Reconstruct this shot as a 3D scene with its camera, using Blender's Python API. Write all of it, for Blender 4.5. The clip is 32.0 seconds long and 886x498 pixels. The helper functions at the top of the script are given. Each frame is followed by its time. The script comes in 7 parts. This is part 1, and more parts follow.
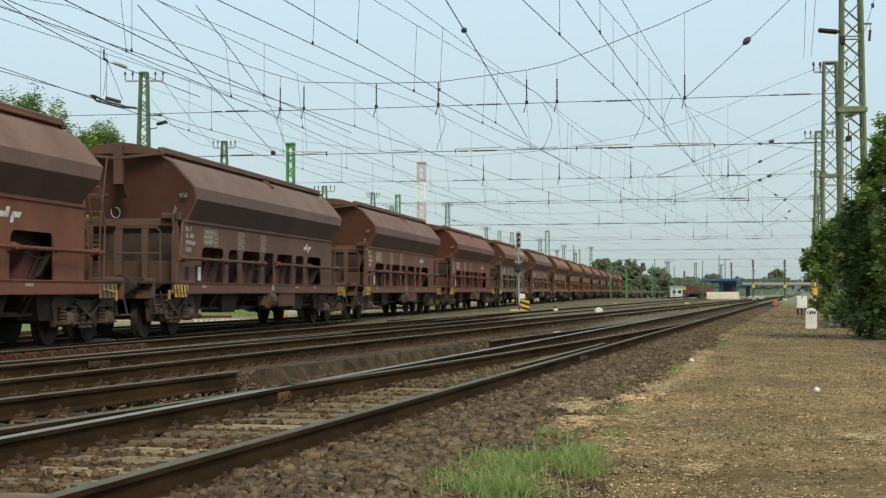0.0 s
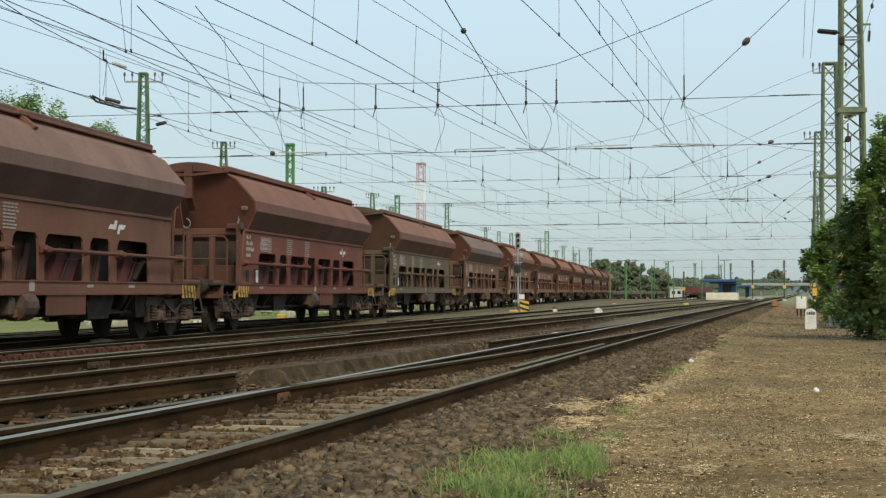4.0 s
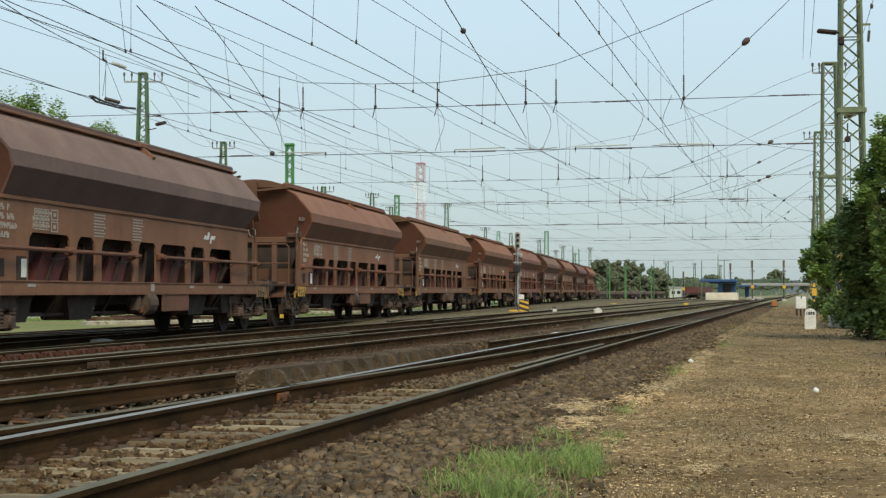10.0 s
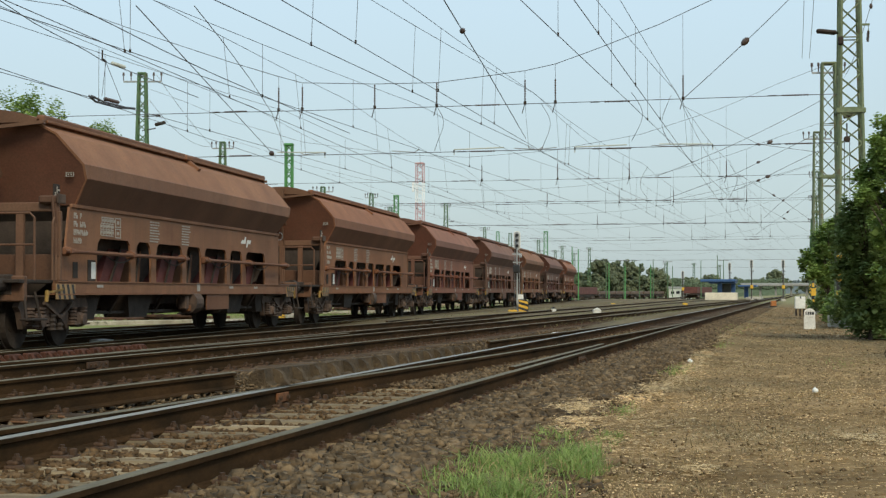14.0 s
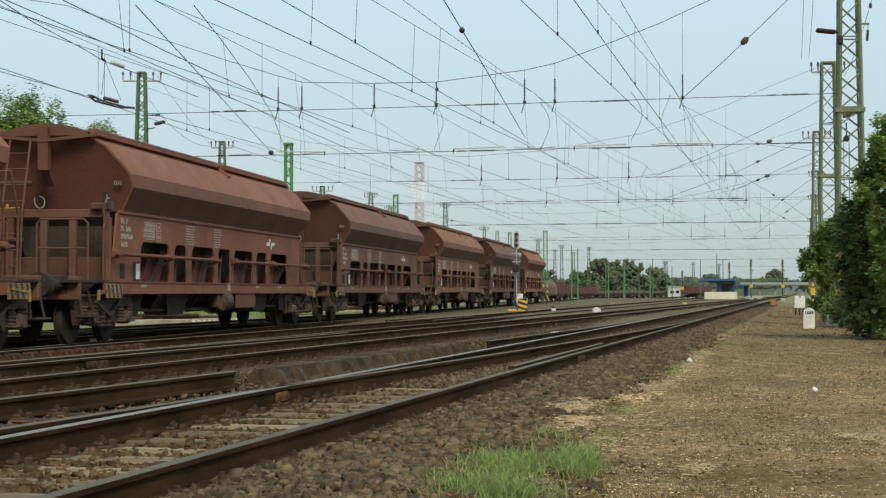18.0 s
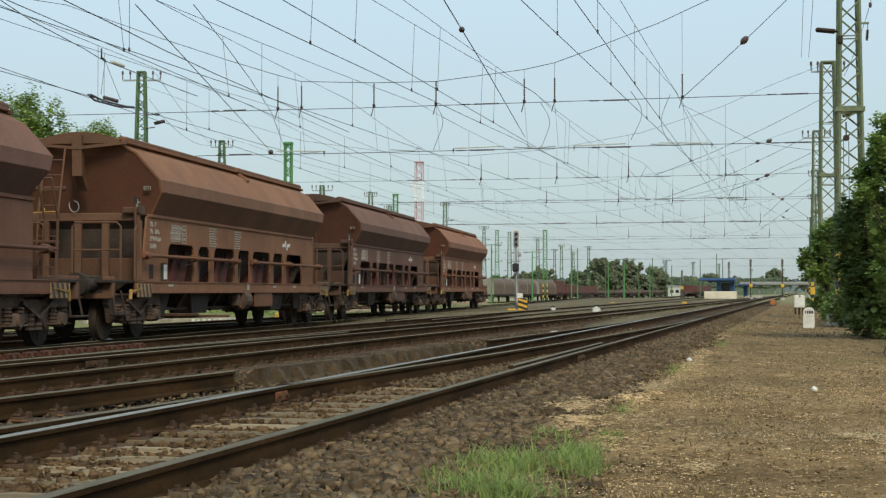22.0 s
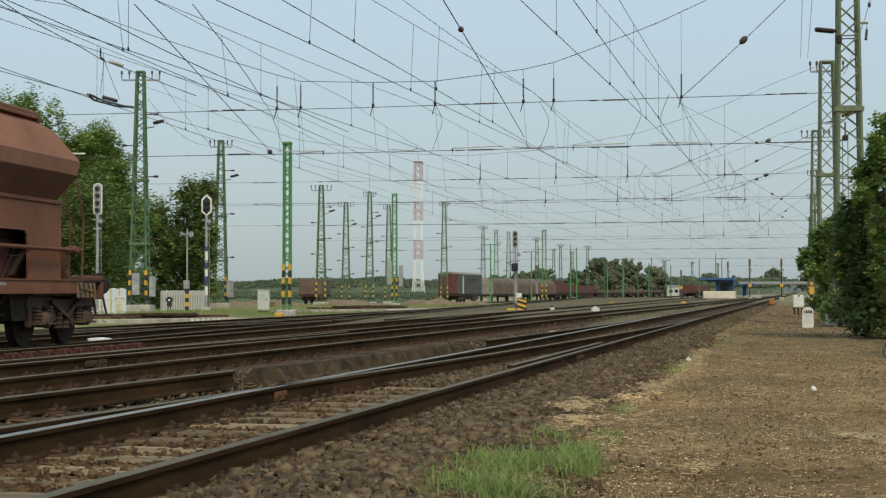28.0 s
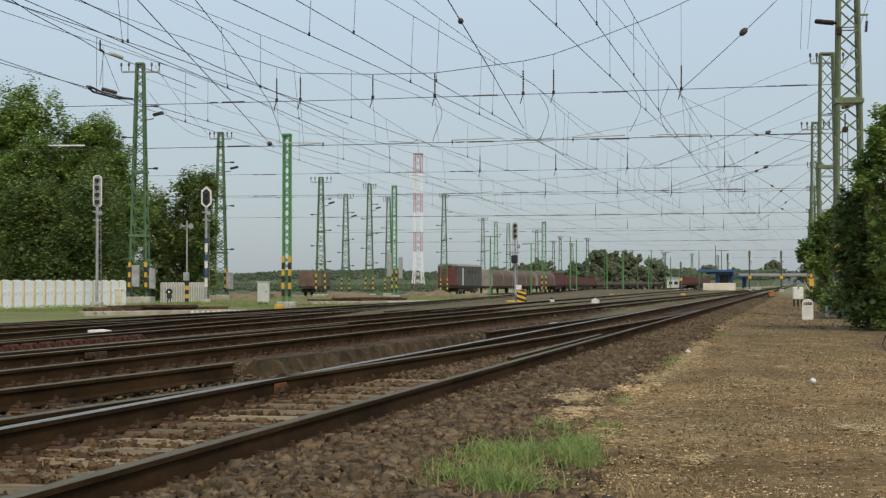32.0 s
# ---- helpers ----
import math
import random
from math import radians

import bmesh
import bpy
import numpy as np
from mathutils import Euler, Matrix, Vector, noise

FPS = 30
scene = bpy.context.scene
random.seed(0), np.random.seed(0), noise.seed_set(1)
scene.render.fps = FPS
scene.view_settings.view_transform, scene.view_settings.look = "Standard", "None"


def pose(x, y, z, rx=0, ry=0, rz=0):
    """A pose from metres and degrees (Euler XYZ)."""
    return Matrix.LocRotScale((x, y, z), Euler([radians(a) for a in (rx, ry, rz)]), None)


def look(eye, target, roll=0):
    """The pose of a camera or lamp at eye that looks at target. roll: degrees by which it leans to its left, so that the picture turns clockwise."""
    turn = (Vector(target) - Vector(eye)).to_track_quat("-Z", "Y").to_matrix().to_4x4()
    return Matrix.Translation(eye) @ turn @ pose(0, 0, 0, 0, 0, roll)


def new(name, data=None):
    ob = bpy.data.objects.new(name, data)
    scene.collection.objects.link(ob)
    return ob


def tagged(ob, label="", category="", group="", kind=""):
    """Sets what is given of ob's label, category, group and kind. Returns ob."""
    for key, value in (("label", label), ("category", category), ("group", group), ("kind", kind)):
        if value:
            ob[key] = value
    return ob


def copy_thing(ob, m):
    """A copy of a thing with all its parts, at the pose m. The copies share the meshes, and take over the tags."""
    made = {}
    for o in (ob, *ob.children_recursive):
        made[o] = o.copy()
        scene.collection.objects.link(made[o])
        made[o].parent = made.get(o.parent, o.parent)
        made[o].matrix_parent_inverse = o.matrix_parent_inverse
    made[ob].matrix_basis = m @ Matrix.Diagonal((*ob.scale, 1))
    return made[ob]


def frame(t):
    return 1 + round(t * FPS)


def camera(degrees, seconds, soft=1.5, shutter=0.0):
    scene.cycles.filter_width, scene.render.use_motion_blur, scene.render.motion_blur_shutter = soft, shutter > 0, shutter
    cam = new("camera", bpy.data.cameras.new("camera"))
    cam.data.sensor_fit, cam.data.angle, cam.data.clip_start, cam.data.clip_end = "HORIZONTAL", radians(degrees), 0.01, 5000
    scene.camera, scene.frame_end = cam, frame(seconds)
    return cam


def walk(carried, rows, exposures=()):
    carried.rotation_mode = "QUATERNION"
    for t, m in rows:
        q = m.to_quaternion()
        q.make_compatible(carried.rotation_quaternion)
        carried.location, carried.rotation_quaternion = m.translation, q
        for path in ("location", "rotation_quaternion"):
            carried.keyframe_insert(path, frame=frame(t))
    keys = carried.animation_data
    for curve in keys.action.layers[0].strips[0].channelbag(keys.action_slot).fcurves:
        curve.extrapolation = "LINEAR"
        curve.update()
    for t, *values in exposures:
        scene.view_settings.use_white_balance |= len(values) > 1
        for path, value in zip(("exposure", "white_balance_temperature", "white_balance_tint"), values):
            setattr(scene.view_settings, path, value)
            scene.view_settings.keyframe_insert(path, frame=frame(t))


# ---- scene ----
# ---- camera and its way ----
# a tripod beside the tracks: the head creeps a little and tips down at the end
cam = camera(32.0, 32.0, soft=1.32)
HEAD = [(0.0, 13.30, 1.561), (1.0, 13.29, 1.584), (3.0, 13.28, 1.584), (6.0, 13.278, 1.584), (7.0, 13.287, 1.584),
        (8.0, 13.268, 1.584), (10.0, 13.266, 1.584), (12.0, 13.243, 1.584), (14.0, 13.241, 1.584), (16.5, 13.237, 1.563),
        (19.0, 13.216, 1.561), (20.0, 13.216, 1.557), (21.0, 13.214, 1.538), (22.5, 13.213, 1.541), (23.5, 13.212, 1.557),
        (27.5, 13.205, 1.557), (28.0, 13.180, 1.530), (28.5, 13.176, 1.494), (29.0, 13.176, 1.446), (29.5, 13.174, 1.404),
        (30.0, 13.174, 1.362), (30.5, 13.174, 1.328), (31.0, 13.174, 1.297), (31.5, 13.170, 1.261), (32.0, 13.172, 1.230)]
walk(cam, [(t, pose(0, 0, 0.95, 90 + tip, 0, turn)) for t, turn, tip in HEAD],
     [(0.0, 0.15, 6500, 4), (14.0, 0.13, 6500, 4), (22.0, 0.09, 6500, 4), (25.5, 0.03, 6500, 5), (27.0, -0.06, 6500, 6), (28.5, -0.12, 6500, 6), (29.2, -0.12, 6500, 6), (31.0, -0.12, 6500, 11), (32.0, -0.12, 6500, 11)])

# ---- sky and sun ----
world = bpy.data.worlds.new("hazy_sky")
scene.world = world
world.use_nodes = True
wn = world.node_tree.nodes
sky = wn.new("ShaderNodeTexSky")
sky.sky_type = "NISHITA"
sky.sun_disc = False
sky.sun_elevation, sky.sun_rotation = radians(38), radians(150)
sky.air_density, sky.dust_density, sky.ozone_density = 1.0, 1.6, 1.6
wn["Background"].inputs["Strength"].default_value = 0.13
haze = wn.new("ShaderNodeMix")
haze.data_type = "RGBA"
haze.inputs[0].default_value = 0.85
# the veil is grey and dimmer along the horizon, clearer and bluer above
_dir = wn.new("ShaderNodeTexCoord")
_up = wn.new("ShaderNodeSeparateXYZ")
veil = wn.new("ShaderNodeValToRGB")
for _k, (_p, _c) in enumerate(((0.0, (3.5, 4.0, 4.2)), (0.07, (4.05, 4.75, 5.12)), (0.18, (4.6, 5.6, 6.45)), (0.6, (4.7, 5.9, 7.2)))):
    _e = veil.color_ramp.elements[_k] if _k < 2 else veil.color_ramp.elements.new(_p)
    _e.position, _e.color = _p, (*[v / 10 for v in _c], 1)
lift = wn.new("ShaderNodeMix")
lift.data_type, lift.blend_type = "RGBA", "MULTIPLY"
lift.inputs[0].default_value, lift.inputs[7].default_value = 1.0, (10, 10, 10, 1)
world.node_tree.links.new(_dir.outputs["Generated"], _up.inputs[0])
world.node_tree.links.new(_up.outputs["Z"], veil.inputs[0])
world.node_tree.links.new(veil.outputs[0], lift.inputs[6])
world.node_tree.links.new(lift.outputs[2], haze.inputs[7])
world.node_tree.links.new(sky.outputs[0], haze.inputs[6])
world.node_tree.links.new(haze.outputs[2], wn["Background"].inputs[0])
sun = new("sun", bpy.data.lights.new("sun", "SUN"))
sun.data.energy, sun.data.angle, sun.data.color = 2.3, radians(13), (1.0, 0.86, 0.66)
sun.matrix_world = look((60, -104, 94), (0, 0, 0))


# ---- materials ----
def nodes_of(name):
    m = bpy.data.materials.new(name)
    m.use_nodes = True
    t = m.node_tree
    return m, t, t.nodes["Principled BSDF"]


def ramp(t, fac, stops):
    r = t.nodes.new("ShaderNodeValToRGB")
    e = r.color_ramp.elements
    while len(e) < len(stops):
        e.new(0.5)
    for i, (p, c) in enumerate(stops):
        e[i].position, e[i].color = p, (*c, 1)
    t.links.new(fac, r.inputs[0])
    return r.outputs[0]


def tex(t, scale, detail=4.0, rough=0.6, stretch=None, world_space=False):
    co = t.nodes.new("ShaderNodeTexCoord")
    src = co.outputs["Object"]
    if world_space:
        src = t.nodes.new("ShaderNodeNewGeometry").outputs["Position"]
    if stretch:
        mp = t.nodes.new("ShaderNodeMapping")
        mp.inputs["Scale"].default_value = stretch
        t.links.new(src, mp.inputs[0])
        src = mp.outputs[0]
    n = t.nodes.new("ShaderNodeTexNoise")
    n.inputs["Scale"].default_value, n.inputs["Detail"].default_value, n.inputs["Roughness"].default_value = scale, detail, rough
    t.links.new(src, n.inputs["Vector"])
    return n.outputs["Fac"]


def mix(t, fac, a, b, mode="MIX"):
    m = t.nodes.new("ShaderNodeMix")
    m.data_type, m.blend_type = "RGBA", mode
    for sock, v in ((m.inputs[0], fac), (m.inputs[6], a), (m.inputs[7], b)):
        if isinstance(v, (int, float)):
            sock.default_value = v
        elif isinstance(v, tuple):
            sock.default_value = (*v, 1)
        else:
            t.links.new(v, sock)
    return m.outputs[2]


def bump(t, bsdf, fac, strength, dist):
    b = t.nodes.new("ShaderNodeBump")
    b.inputs["Strength"].default_value, b.inputs["Distance"].default_value = strength, dist
    t.links.new(fac, b.inputs["Height"])
    t.links.new(b.outputs[0], bsdf.inputs["Normal"])


def surface(name, c1, c2, scale=3.0, fine=40.0, rough=0.8, metal=0.0, bumps=0.25, dist=0.01, island=False, per_object=0.0, stretch=None,
            spec=0.35, world_space=False, c3=None):
    """Two-scale mottled surface from dark c1 to light c2, with fine relief; c3: stains."""
    m, t, b = nodes_of(name)
    big = tex(t, scale, 5, 0.62, stretch, world_space)
    col = ramp(t, big, [(0.32, c1), (0.7, c2)])
    small = tex(t, fine, 4, 0.65, stretch, world_space)
    grain = ramp(t, small, [(0.25, (0.72, 0.72, 0.72)), (0.75, (1.25, 1.25, 1.25))])
    col = mix(t, 1.0, col, grain, "MULTIPLY")
    if c3:
        st = ramp(t, tex(t, scale * 2.3, 6, 0.7, None, world_space), [(0.56, (0, 0, 0)), (0.68, (1, 1, 1))])
        col = mix(t, st, col, c3)
    if island:
        ri = t.nodes.new("ShaderNodeNewGeometry").outputs["Random Per Island"]
        col = mix(t, 1.0, col, ramp(t, ri, [(0.0, (0.55, 0.55, 0.55)), (1.0, (1.5, 1.5, 1.5))]), "MULTIPLY")
    if per_object:
        ro = t.nodes.new("ShaderNodeObjectInfo").outputs["Random"]
        lo, hi = 1 - per_object, 1 + per_object
        col = mix(t, 1.0, col, ramp(t, ro, [(0.0, (lo, lo, lo)), (1.0, (hi, hi, hi))]), "MULTIPLY")
    t.links.new(col, b.inputs["Base Color"])
    b.inputs["Roughness"].default_value, b.inputs["Metallic"].default_value = rough, metal
    b.inputs["Specular IOR Level"].default_value = spec
    if bumps:
        bump(t, b, small, bumps, dist)
    return m


def wagon_paint(name, shade, rust, rough=0.74, dust=(0.11, 0.074, 0.046)):
    """Railway brown that takes the wagon's own colour (the object's), with dust, streaks and rust."""
    m, t, b = nodes_of(name)
    own = t.nodes.new("ShaderNodeObjectInfo").outputs["Color"]
    col = mix(t, 1.0, own, shade, "MULTIPLY")
    streak = tex(t, 2.2, 5, 0.6, (1.0, 1.4, 0.22))
    col = mix(t, ramp(t, streak, [(0.35, (0, 0, 0)), (0.8, (0.3, 0.3, 0.3))]), col, dust)
    blot = tex(t, 1.1, 6, 0.7)
    col = mix(t, ramp(t, blot, [(0.5, (0, 0, 0)), (0.72, (rust, rust, rust))]), col, (0.13, 0.05, 0.028))
    rain = tex(t, 3.0, 6, 0.7, (1.0, 2.6, 0.12))
    col = mix(t, ramp(t, rain, [(0.52, (0, 0, 0)), (0.78, (0.24, 0.24, 0.24))]), col, (0.045, 0.03, 0.023))
    chalk = tex(t, 0.5, 5, 0.65)
    col = mix(t, 1.0, col, ramp(t, chalk, [(0.3, (0.78, 0.76, 0.76)), (0.7, (1.22, 1.22, 1.2))]), "MULTIPLY")
    fine = tex(t, 26, 4, 0.7)
    col = mix(t, 1.0, col, ramp(t, fine, [(0.25, (0.8, 0.8, 0.8)), (0.75, (1.2, 1.2, 1.2))]), "MULTIPLY")
    t.links.new(col, b.inputs["Base Color"])
    b.inputs["Roughness"].default_value = rough
    b.inputs["Specular IOR Level"].default_value = 0.28
    bump(t, b, blot, 0.12, 0.02)
    return m


def plain(name, c, rough=0.6, metal=0.0, glow=0.0):
    m, t, b = nodes_of(name)
    n = tex(t, 9.0, 5, 0.65)
    k = ramp(t, n, [(0.3, tuple(v * 0.82 for v in c)), (0.7, tuple(min(1, v * 1.12) for v in c))])
    t.links.new(k, b.inputs["Base Color"])
    b.inputs["Roughness"].default_value, b.inputs["Metallic"].default_value = rough, metal
    if glow:
        b.inputs["Emission Color"].default_value = (*c, 1)
        b.inputs["Emission Strength"].default_value = glow
    return m


def ground_material():
    """Trodden earth on the path, dark fines by the tracks, weedy soil in the yard; the border is ragged."""
    m, t, b = nodes_of("trodden_earth")
    pos = t.nodes.new("ShaderNodeNewGeometry").outputs["Position"]
    sep = t.nodes.new("ShaderNodeSeparateXYZ")
    t.links.new(pos, sep.inputs[0])
    big = tex(t, 0.6, 7, 0.66, None, True)
    mid = tex(t, 3.2, 8, 0.66, None, True)
    fine = tex(t, 16, 5, 0.7, None, True)

    def step(sock, lo, hi, a=0.0, c=1.0):
        mr = t.nodes.new("ShaderNodeMapRange")
        mr.interpolation_type = "SMOOTHSTEP"
        for k, v in (("From Min", lo), ("From Max", hi), ("To Min", a), ("To Max", c)):
            mr.inputs[k].default_value = v
        t.links.new(sock, mr.inputs["Value"])
        return mr.outputs[0]

    def calc(op, a, c):
        n = t.nodes.new("ShaderNodeMath")
        n.operation = op
        for sock, v in zip(n.inputs, (a, c)):
            if isinstance(v, (int, float)):
                sock.default_value = v
            else:
                t.links.new(v, sock)
        return n.outputs[0]

    earth = ramp(t, mid, [(0.3, (0.14, 0.091, 0.041)), (0.5, (0.217, 0.146, 0.069)), (0.7, (0.325, 0.226, 0.112))])
    dark = ramp(t, big, [(0.3, (0.62, 0.6, 0.58)), (0.55, (1.1, 1.08, 1.05)), (0.75, (1.3, 1.28, 1.25))])
    earth = mix(t, 1.0, earth, dark, "MULTIPLY")
    # further off the path darkens: weedy soil, with clods' shading mixed into the colour
    weeds = calc("MULTIPLY", step(sep.outputs["Y"], 16, 42), step(mid, 0.3, 0.6, 1.0, 0.55))
    earth = mix(t, weeds, earth, (0.15, 0.115, 0.058))
    chaff = calc("MULTIPLY", step(big, 0.52, 0.66), step(fine, 0.42, 0.6))
    earth = mix(t, calc("MULTIPLY", chaff, 0.4), earth, (0.46, 0.33, 0.19))
    grassy = mix(t, ramp(t, tex(t, 0.35, 6, 0.7, None, True), [(0.4, (0, 0, 0)), (0.58, (1, 1, 1))]), (0.25, 0.2, 0.1), (0.16, 0.2, 0.06))
    yard = ramp(t, mid, [(0.3, (0.036, 0.024, 0.013)), (0.7, (0.08, 0.054, 0.03))])
    # the path's edge draws nearer to the rail with distance
    edge = calc("ADD", step(sep.outputs["Y"], 7.5, 14.0, -1.15, -1.9), step(sep.outputs["Y"], 14, 40, 0.0, -0.3))
    off = calc("ADD", calc("SUBTRACT", sep.outputs["X"], edge), calc("MULTIPLY", calc("SUBTRACT", mid, 0.5), 1.2))
    col = mix(t, step(off, -0.22, 0.2), yard, earth)
    col = mix(t, step(sep.outputs["X"], -19.0, -21.0), col, grassy)
    far = step(sep.outputs["Y"], 110, 170)
    col = mix(t, far, col, mix(t, 0.5, grassy, (0.24, 0.21, 0.13)))
    col = mix(t, 1.0, col, ramp(t, fine, [(0.3, (0.78, 0.78, 0.78)), (0.7, (1.22, 1.22, 1.22))]), "MULTIPLY")
    t.links.new(col, b.inputs["Base Color"])
    b.inputs["Roughness"].default_value = 0.95
    b.inputs["Specular IOR Level"].default_value = 0.1
    bump(t, b, mid, 0.9, 0.05)
    return m


def leaf_material(name, dark, light, thin=0.42, patch=1.0):
    m, t, b = nodes_of(name)
    ri = t.nodes.new("ShaderNodeNewGeometry").outputs["Random Per Island"]
    lo = tuple(0.7 * a + 0.3 * b for a, b in zip(dark, light))
    c = ramp(t, ri, [(0.0, lo), (0.75, light), (1.0, tuple(min(1, v * 1.12) for v in light))])
    big = tex(t, 0.45, 4, 0.65)
    c = mix(t, 1.0, c, ramp(t, big, [(0.3, (1 - 0.45 * patch, 1 - 0.4 * patch, 1 - 0.4 * patch)), (0.68, (1 + 0.3 * patch, 1 + 0.22 * patch, 1 + 0.1 * patch))]), "MULTIPLY")
    t.links.new(c, b.inputs["Base Color"])
    b.inputs["Roughness"].default_value = 0.6
    b.inputs["Specular IOR Level"].default_value = 0.3
    tr = t.nodes.new("ShaderNodeBsdfTranslucent")
    t.links.new(c, tr.inputs[0])
    ms = t.nodes.new("ShaderNodeMixShader")
    ms.inputs[0].default_value = thin
    t.links.new(b.outputs[0], ms.inputs[1])
    t.links.new(tr.outputs[0], ms.inputs[2])
    t.links.new(ms.outputs[0], t.nodes["Material Output"].inputs[0])
    return m


M_GROUND = ground_material()
M_CRUMB = surface("earth_crumbs", (0.12, 0.08, 0.042), (0.36, 0.25, 0.14), 3, 60, 0.95, island=True, spec=0.1)
M_STONE = surface("brown_ballast", (0.06, 0.041, 0.023), (0.185, 0.13, 0.074), 6, 60, 0.95, island=True, spec=0.2)
M_RUSTYSTONE = surface("rusty_ballast", (0.07, 0.042, 0.02), (0.15, 0.094, 0.048), 6, 60, 0.95, island=True, spec=0.15)
M_RUSTDUST = surface("rust_dust", (0.075, 0.036, 0.017), (0.15, 0.076, 0.036), 6, 50, 0.95, bumps=0.3, per_object=0.35)
M_BED = surface("ballast_fines", (0.04, 0.025, 0.012), (0.095, 0.06, 0.028), 2.2, 26, 0.95, bumps=0.8, dist=0.05, spec=0.1, world_space=True, c3=(0.085, 0.042, 0.018))
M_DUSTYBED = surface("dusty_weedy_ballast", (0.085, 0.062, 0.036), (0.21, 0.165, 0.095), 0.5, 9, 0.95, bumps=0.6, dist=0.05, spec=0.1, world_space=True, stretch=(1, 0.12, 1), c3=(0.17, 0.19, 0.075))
M_RAIL = surface("rusty_rail_side", (0.019, 0.012, 0.0055), (0.064, 0.034, 0.014), 3, 50, 0.95, bumps=0.3, spec=0.08, stretch=(1, 0.3, 1), world_space=True)
M_TOP = surface("worn_rail_head", (0.1, 0.088, 0.06), (0.17, 0.15, 0.105), 1.2, 30, 0.8, 0.0, bumps=0.04, spec=0.2, world_space=True, stretch=(1, 0.15, 1))
M_SHINY = surface("polished_rail_head", (0.2, 0.185, 0.155), (0.31, 0.29, 0.25), 1.2, 30, 0.5, 0.4, bumps=0.03, world_space=True, stretch=(1, 0.15, 1))
M_SLEEPER = surface("weathered_timber", (0.15, 0.11, 0.064), (0.34, 0.265, 0.165), 2.5, 30, 0.92, bumps=0.5, per_object=0.3, stretch=(0.3, 6, 3), spec=0.1)
M_OLDWOOD = surface("dark_timber", (0.05, 0.035, 0.024), (0.11, 0.08, 0.055), 2.5, 30, 0.92, bumps=0.5, per_object=0.3, stretch=(0.3, 6, 3), spec=0.1)
M_REDRUST = surface("red_rust", (0.045, 0.018, 0.011), (0.095, 0.036, 0.02), 4, 40, 0.9, bumps=0.4, world_space=True)
M_RUST = surface("rust", (0.035, 0.021, 0.012), (0.085, 0.046, 0.024), 5, 50, 0.9, bumps=0.4)
M_PAINT = wagon_paint("wagon_brown_paint", (1.0, 1.0, 1.0), 0.5)
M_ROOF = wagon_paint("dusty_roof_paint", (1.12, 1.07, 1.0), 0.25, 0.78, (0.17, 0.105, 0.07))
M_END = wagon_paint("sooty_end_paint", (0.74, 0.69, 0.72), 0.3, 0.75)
# underside shade is darkened into this paint; skirt plate and curb are simply darker
M_FLARE = wagon_paint("dark_and_shaded_paint", (0.72, 0.68, 0.68), 0.1, 0.75)
# roof paint a step darker, for the shade on the upright edge
M_EAVE = wagon_paint("eave_shade_paint", (0.92, 0.9, 0.9), 0.15, 0.7, (0.15, 0.1, 0.075))
M_INNER = surface("red_oxide_paint", (0.075, 0.02, 0.017), (0.13, 0.038, 0.032), 2, 25, 0.75, bumps=0.1)
M_SOOT = surface("brake_dust_steel", (0.022, 0.016, 0.012), (0.058, 0.042, 0.032), 3, 40, 0.8, 0.1, bumps=0.3)
M_BOGIE = surface("rusty_bogie_steel", (0.05, 0.034, 0.025), (0.125, 0.08, 0.056), 4, 40, 0.8, 0.1, bumps=0.3)
M_WHEEL = surface("wheel_steel", (0.02, 0.015, 0.012), (0.05, 0.036, 0.026), 4, 40, 0.85, 0.0, bumps=0.1)
M_WHITE = plain("white_lettering", (0.68, 0.67, 0.62), 0.7)
M_LETTER = plain("worn_white_stencil", (0.34, 0.31, 0.27), 0.8)
M_YELLOW = plain("yellow_paint", (0.62, 0.36, 0.03), 0.6)
M_WORNYEL = surface("worn_yellow_paint", (0.14, 0.085, 0.03), (0.4, 0.25, 0.06), 6, 40, 0.7, bumps=0.1, per_object=0.45, c3=(0.1, 0.055, 0.03))
M_HAZARD = wagon_paint("hazard_paint", (1.0, 1.0, 1.0), 0.35, 0.7)
M_BLACK = plain("black_paint", (0.018, 0.018, 0.018), 0.6)
M_GREEN = surface("faded_green_paint", (0.055, 0.115, 0.055), (0.115, 0.19, 0.09), 1.5, 20, 0.65, bumps=0.1, c3=(0.14, 0.1, 0.06))
M_OLDGREEN = surface("weathered_olive_green_paint", (0.11, 0.14, 0.075), (0.2, 0.235, 0.14), 1.2, 20, 0.75, bumps=0.15, c3=(0.16, 0.1, 0.06))
M_ORANGERUST = surface("fresh_orange_rust", (0.1, 0.04, 0.016), (0.19, 0.078, 0.03), 6, 50, 0.95, bumps=0.4)
M_BRIGHT = surface("fresh_green_paint", (0.06, 0.2, 0.065), (0.11, 0.3, 0.1), 1.0, 20, 0.55, bumps=0.05)
M_GALV = surface("galvanised_steel", (0.26, 0.27, 0.27), (0.42, 0.43, 0.42), 3, 30, 0.55, 0.4, bumps=0.1)
M_WIRE = plain("dark_wire", (0.09, 0.09, 0.095), 0.5, 0.3)
M_INSUL = plain("brown_porcelain", (0.07, 0.045, 0.035), 0.35)
M_CONC = surface("old_concrete", (0.3, 0.28, 0.23), (0.5, 0.47, 0.4), 1.5, 20, 0.9, bumps=0.4, c3=(0.2, 0.18, 0.14))
M_FENCE = surface("whitewashed_concrete", (0.78, 0.81, 0.82), (0.88, 0.91, 0.92), 1.2, 18, 0.85, bumps=0.2, c3=(0.42, 0.4, 0.34))
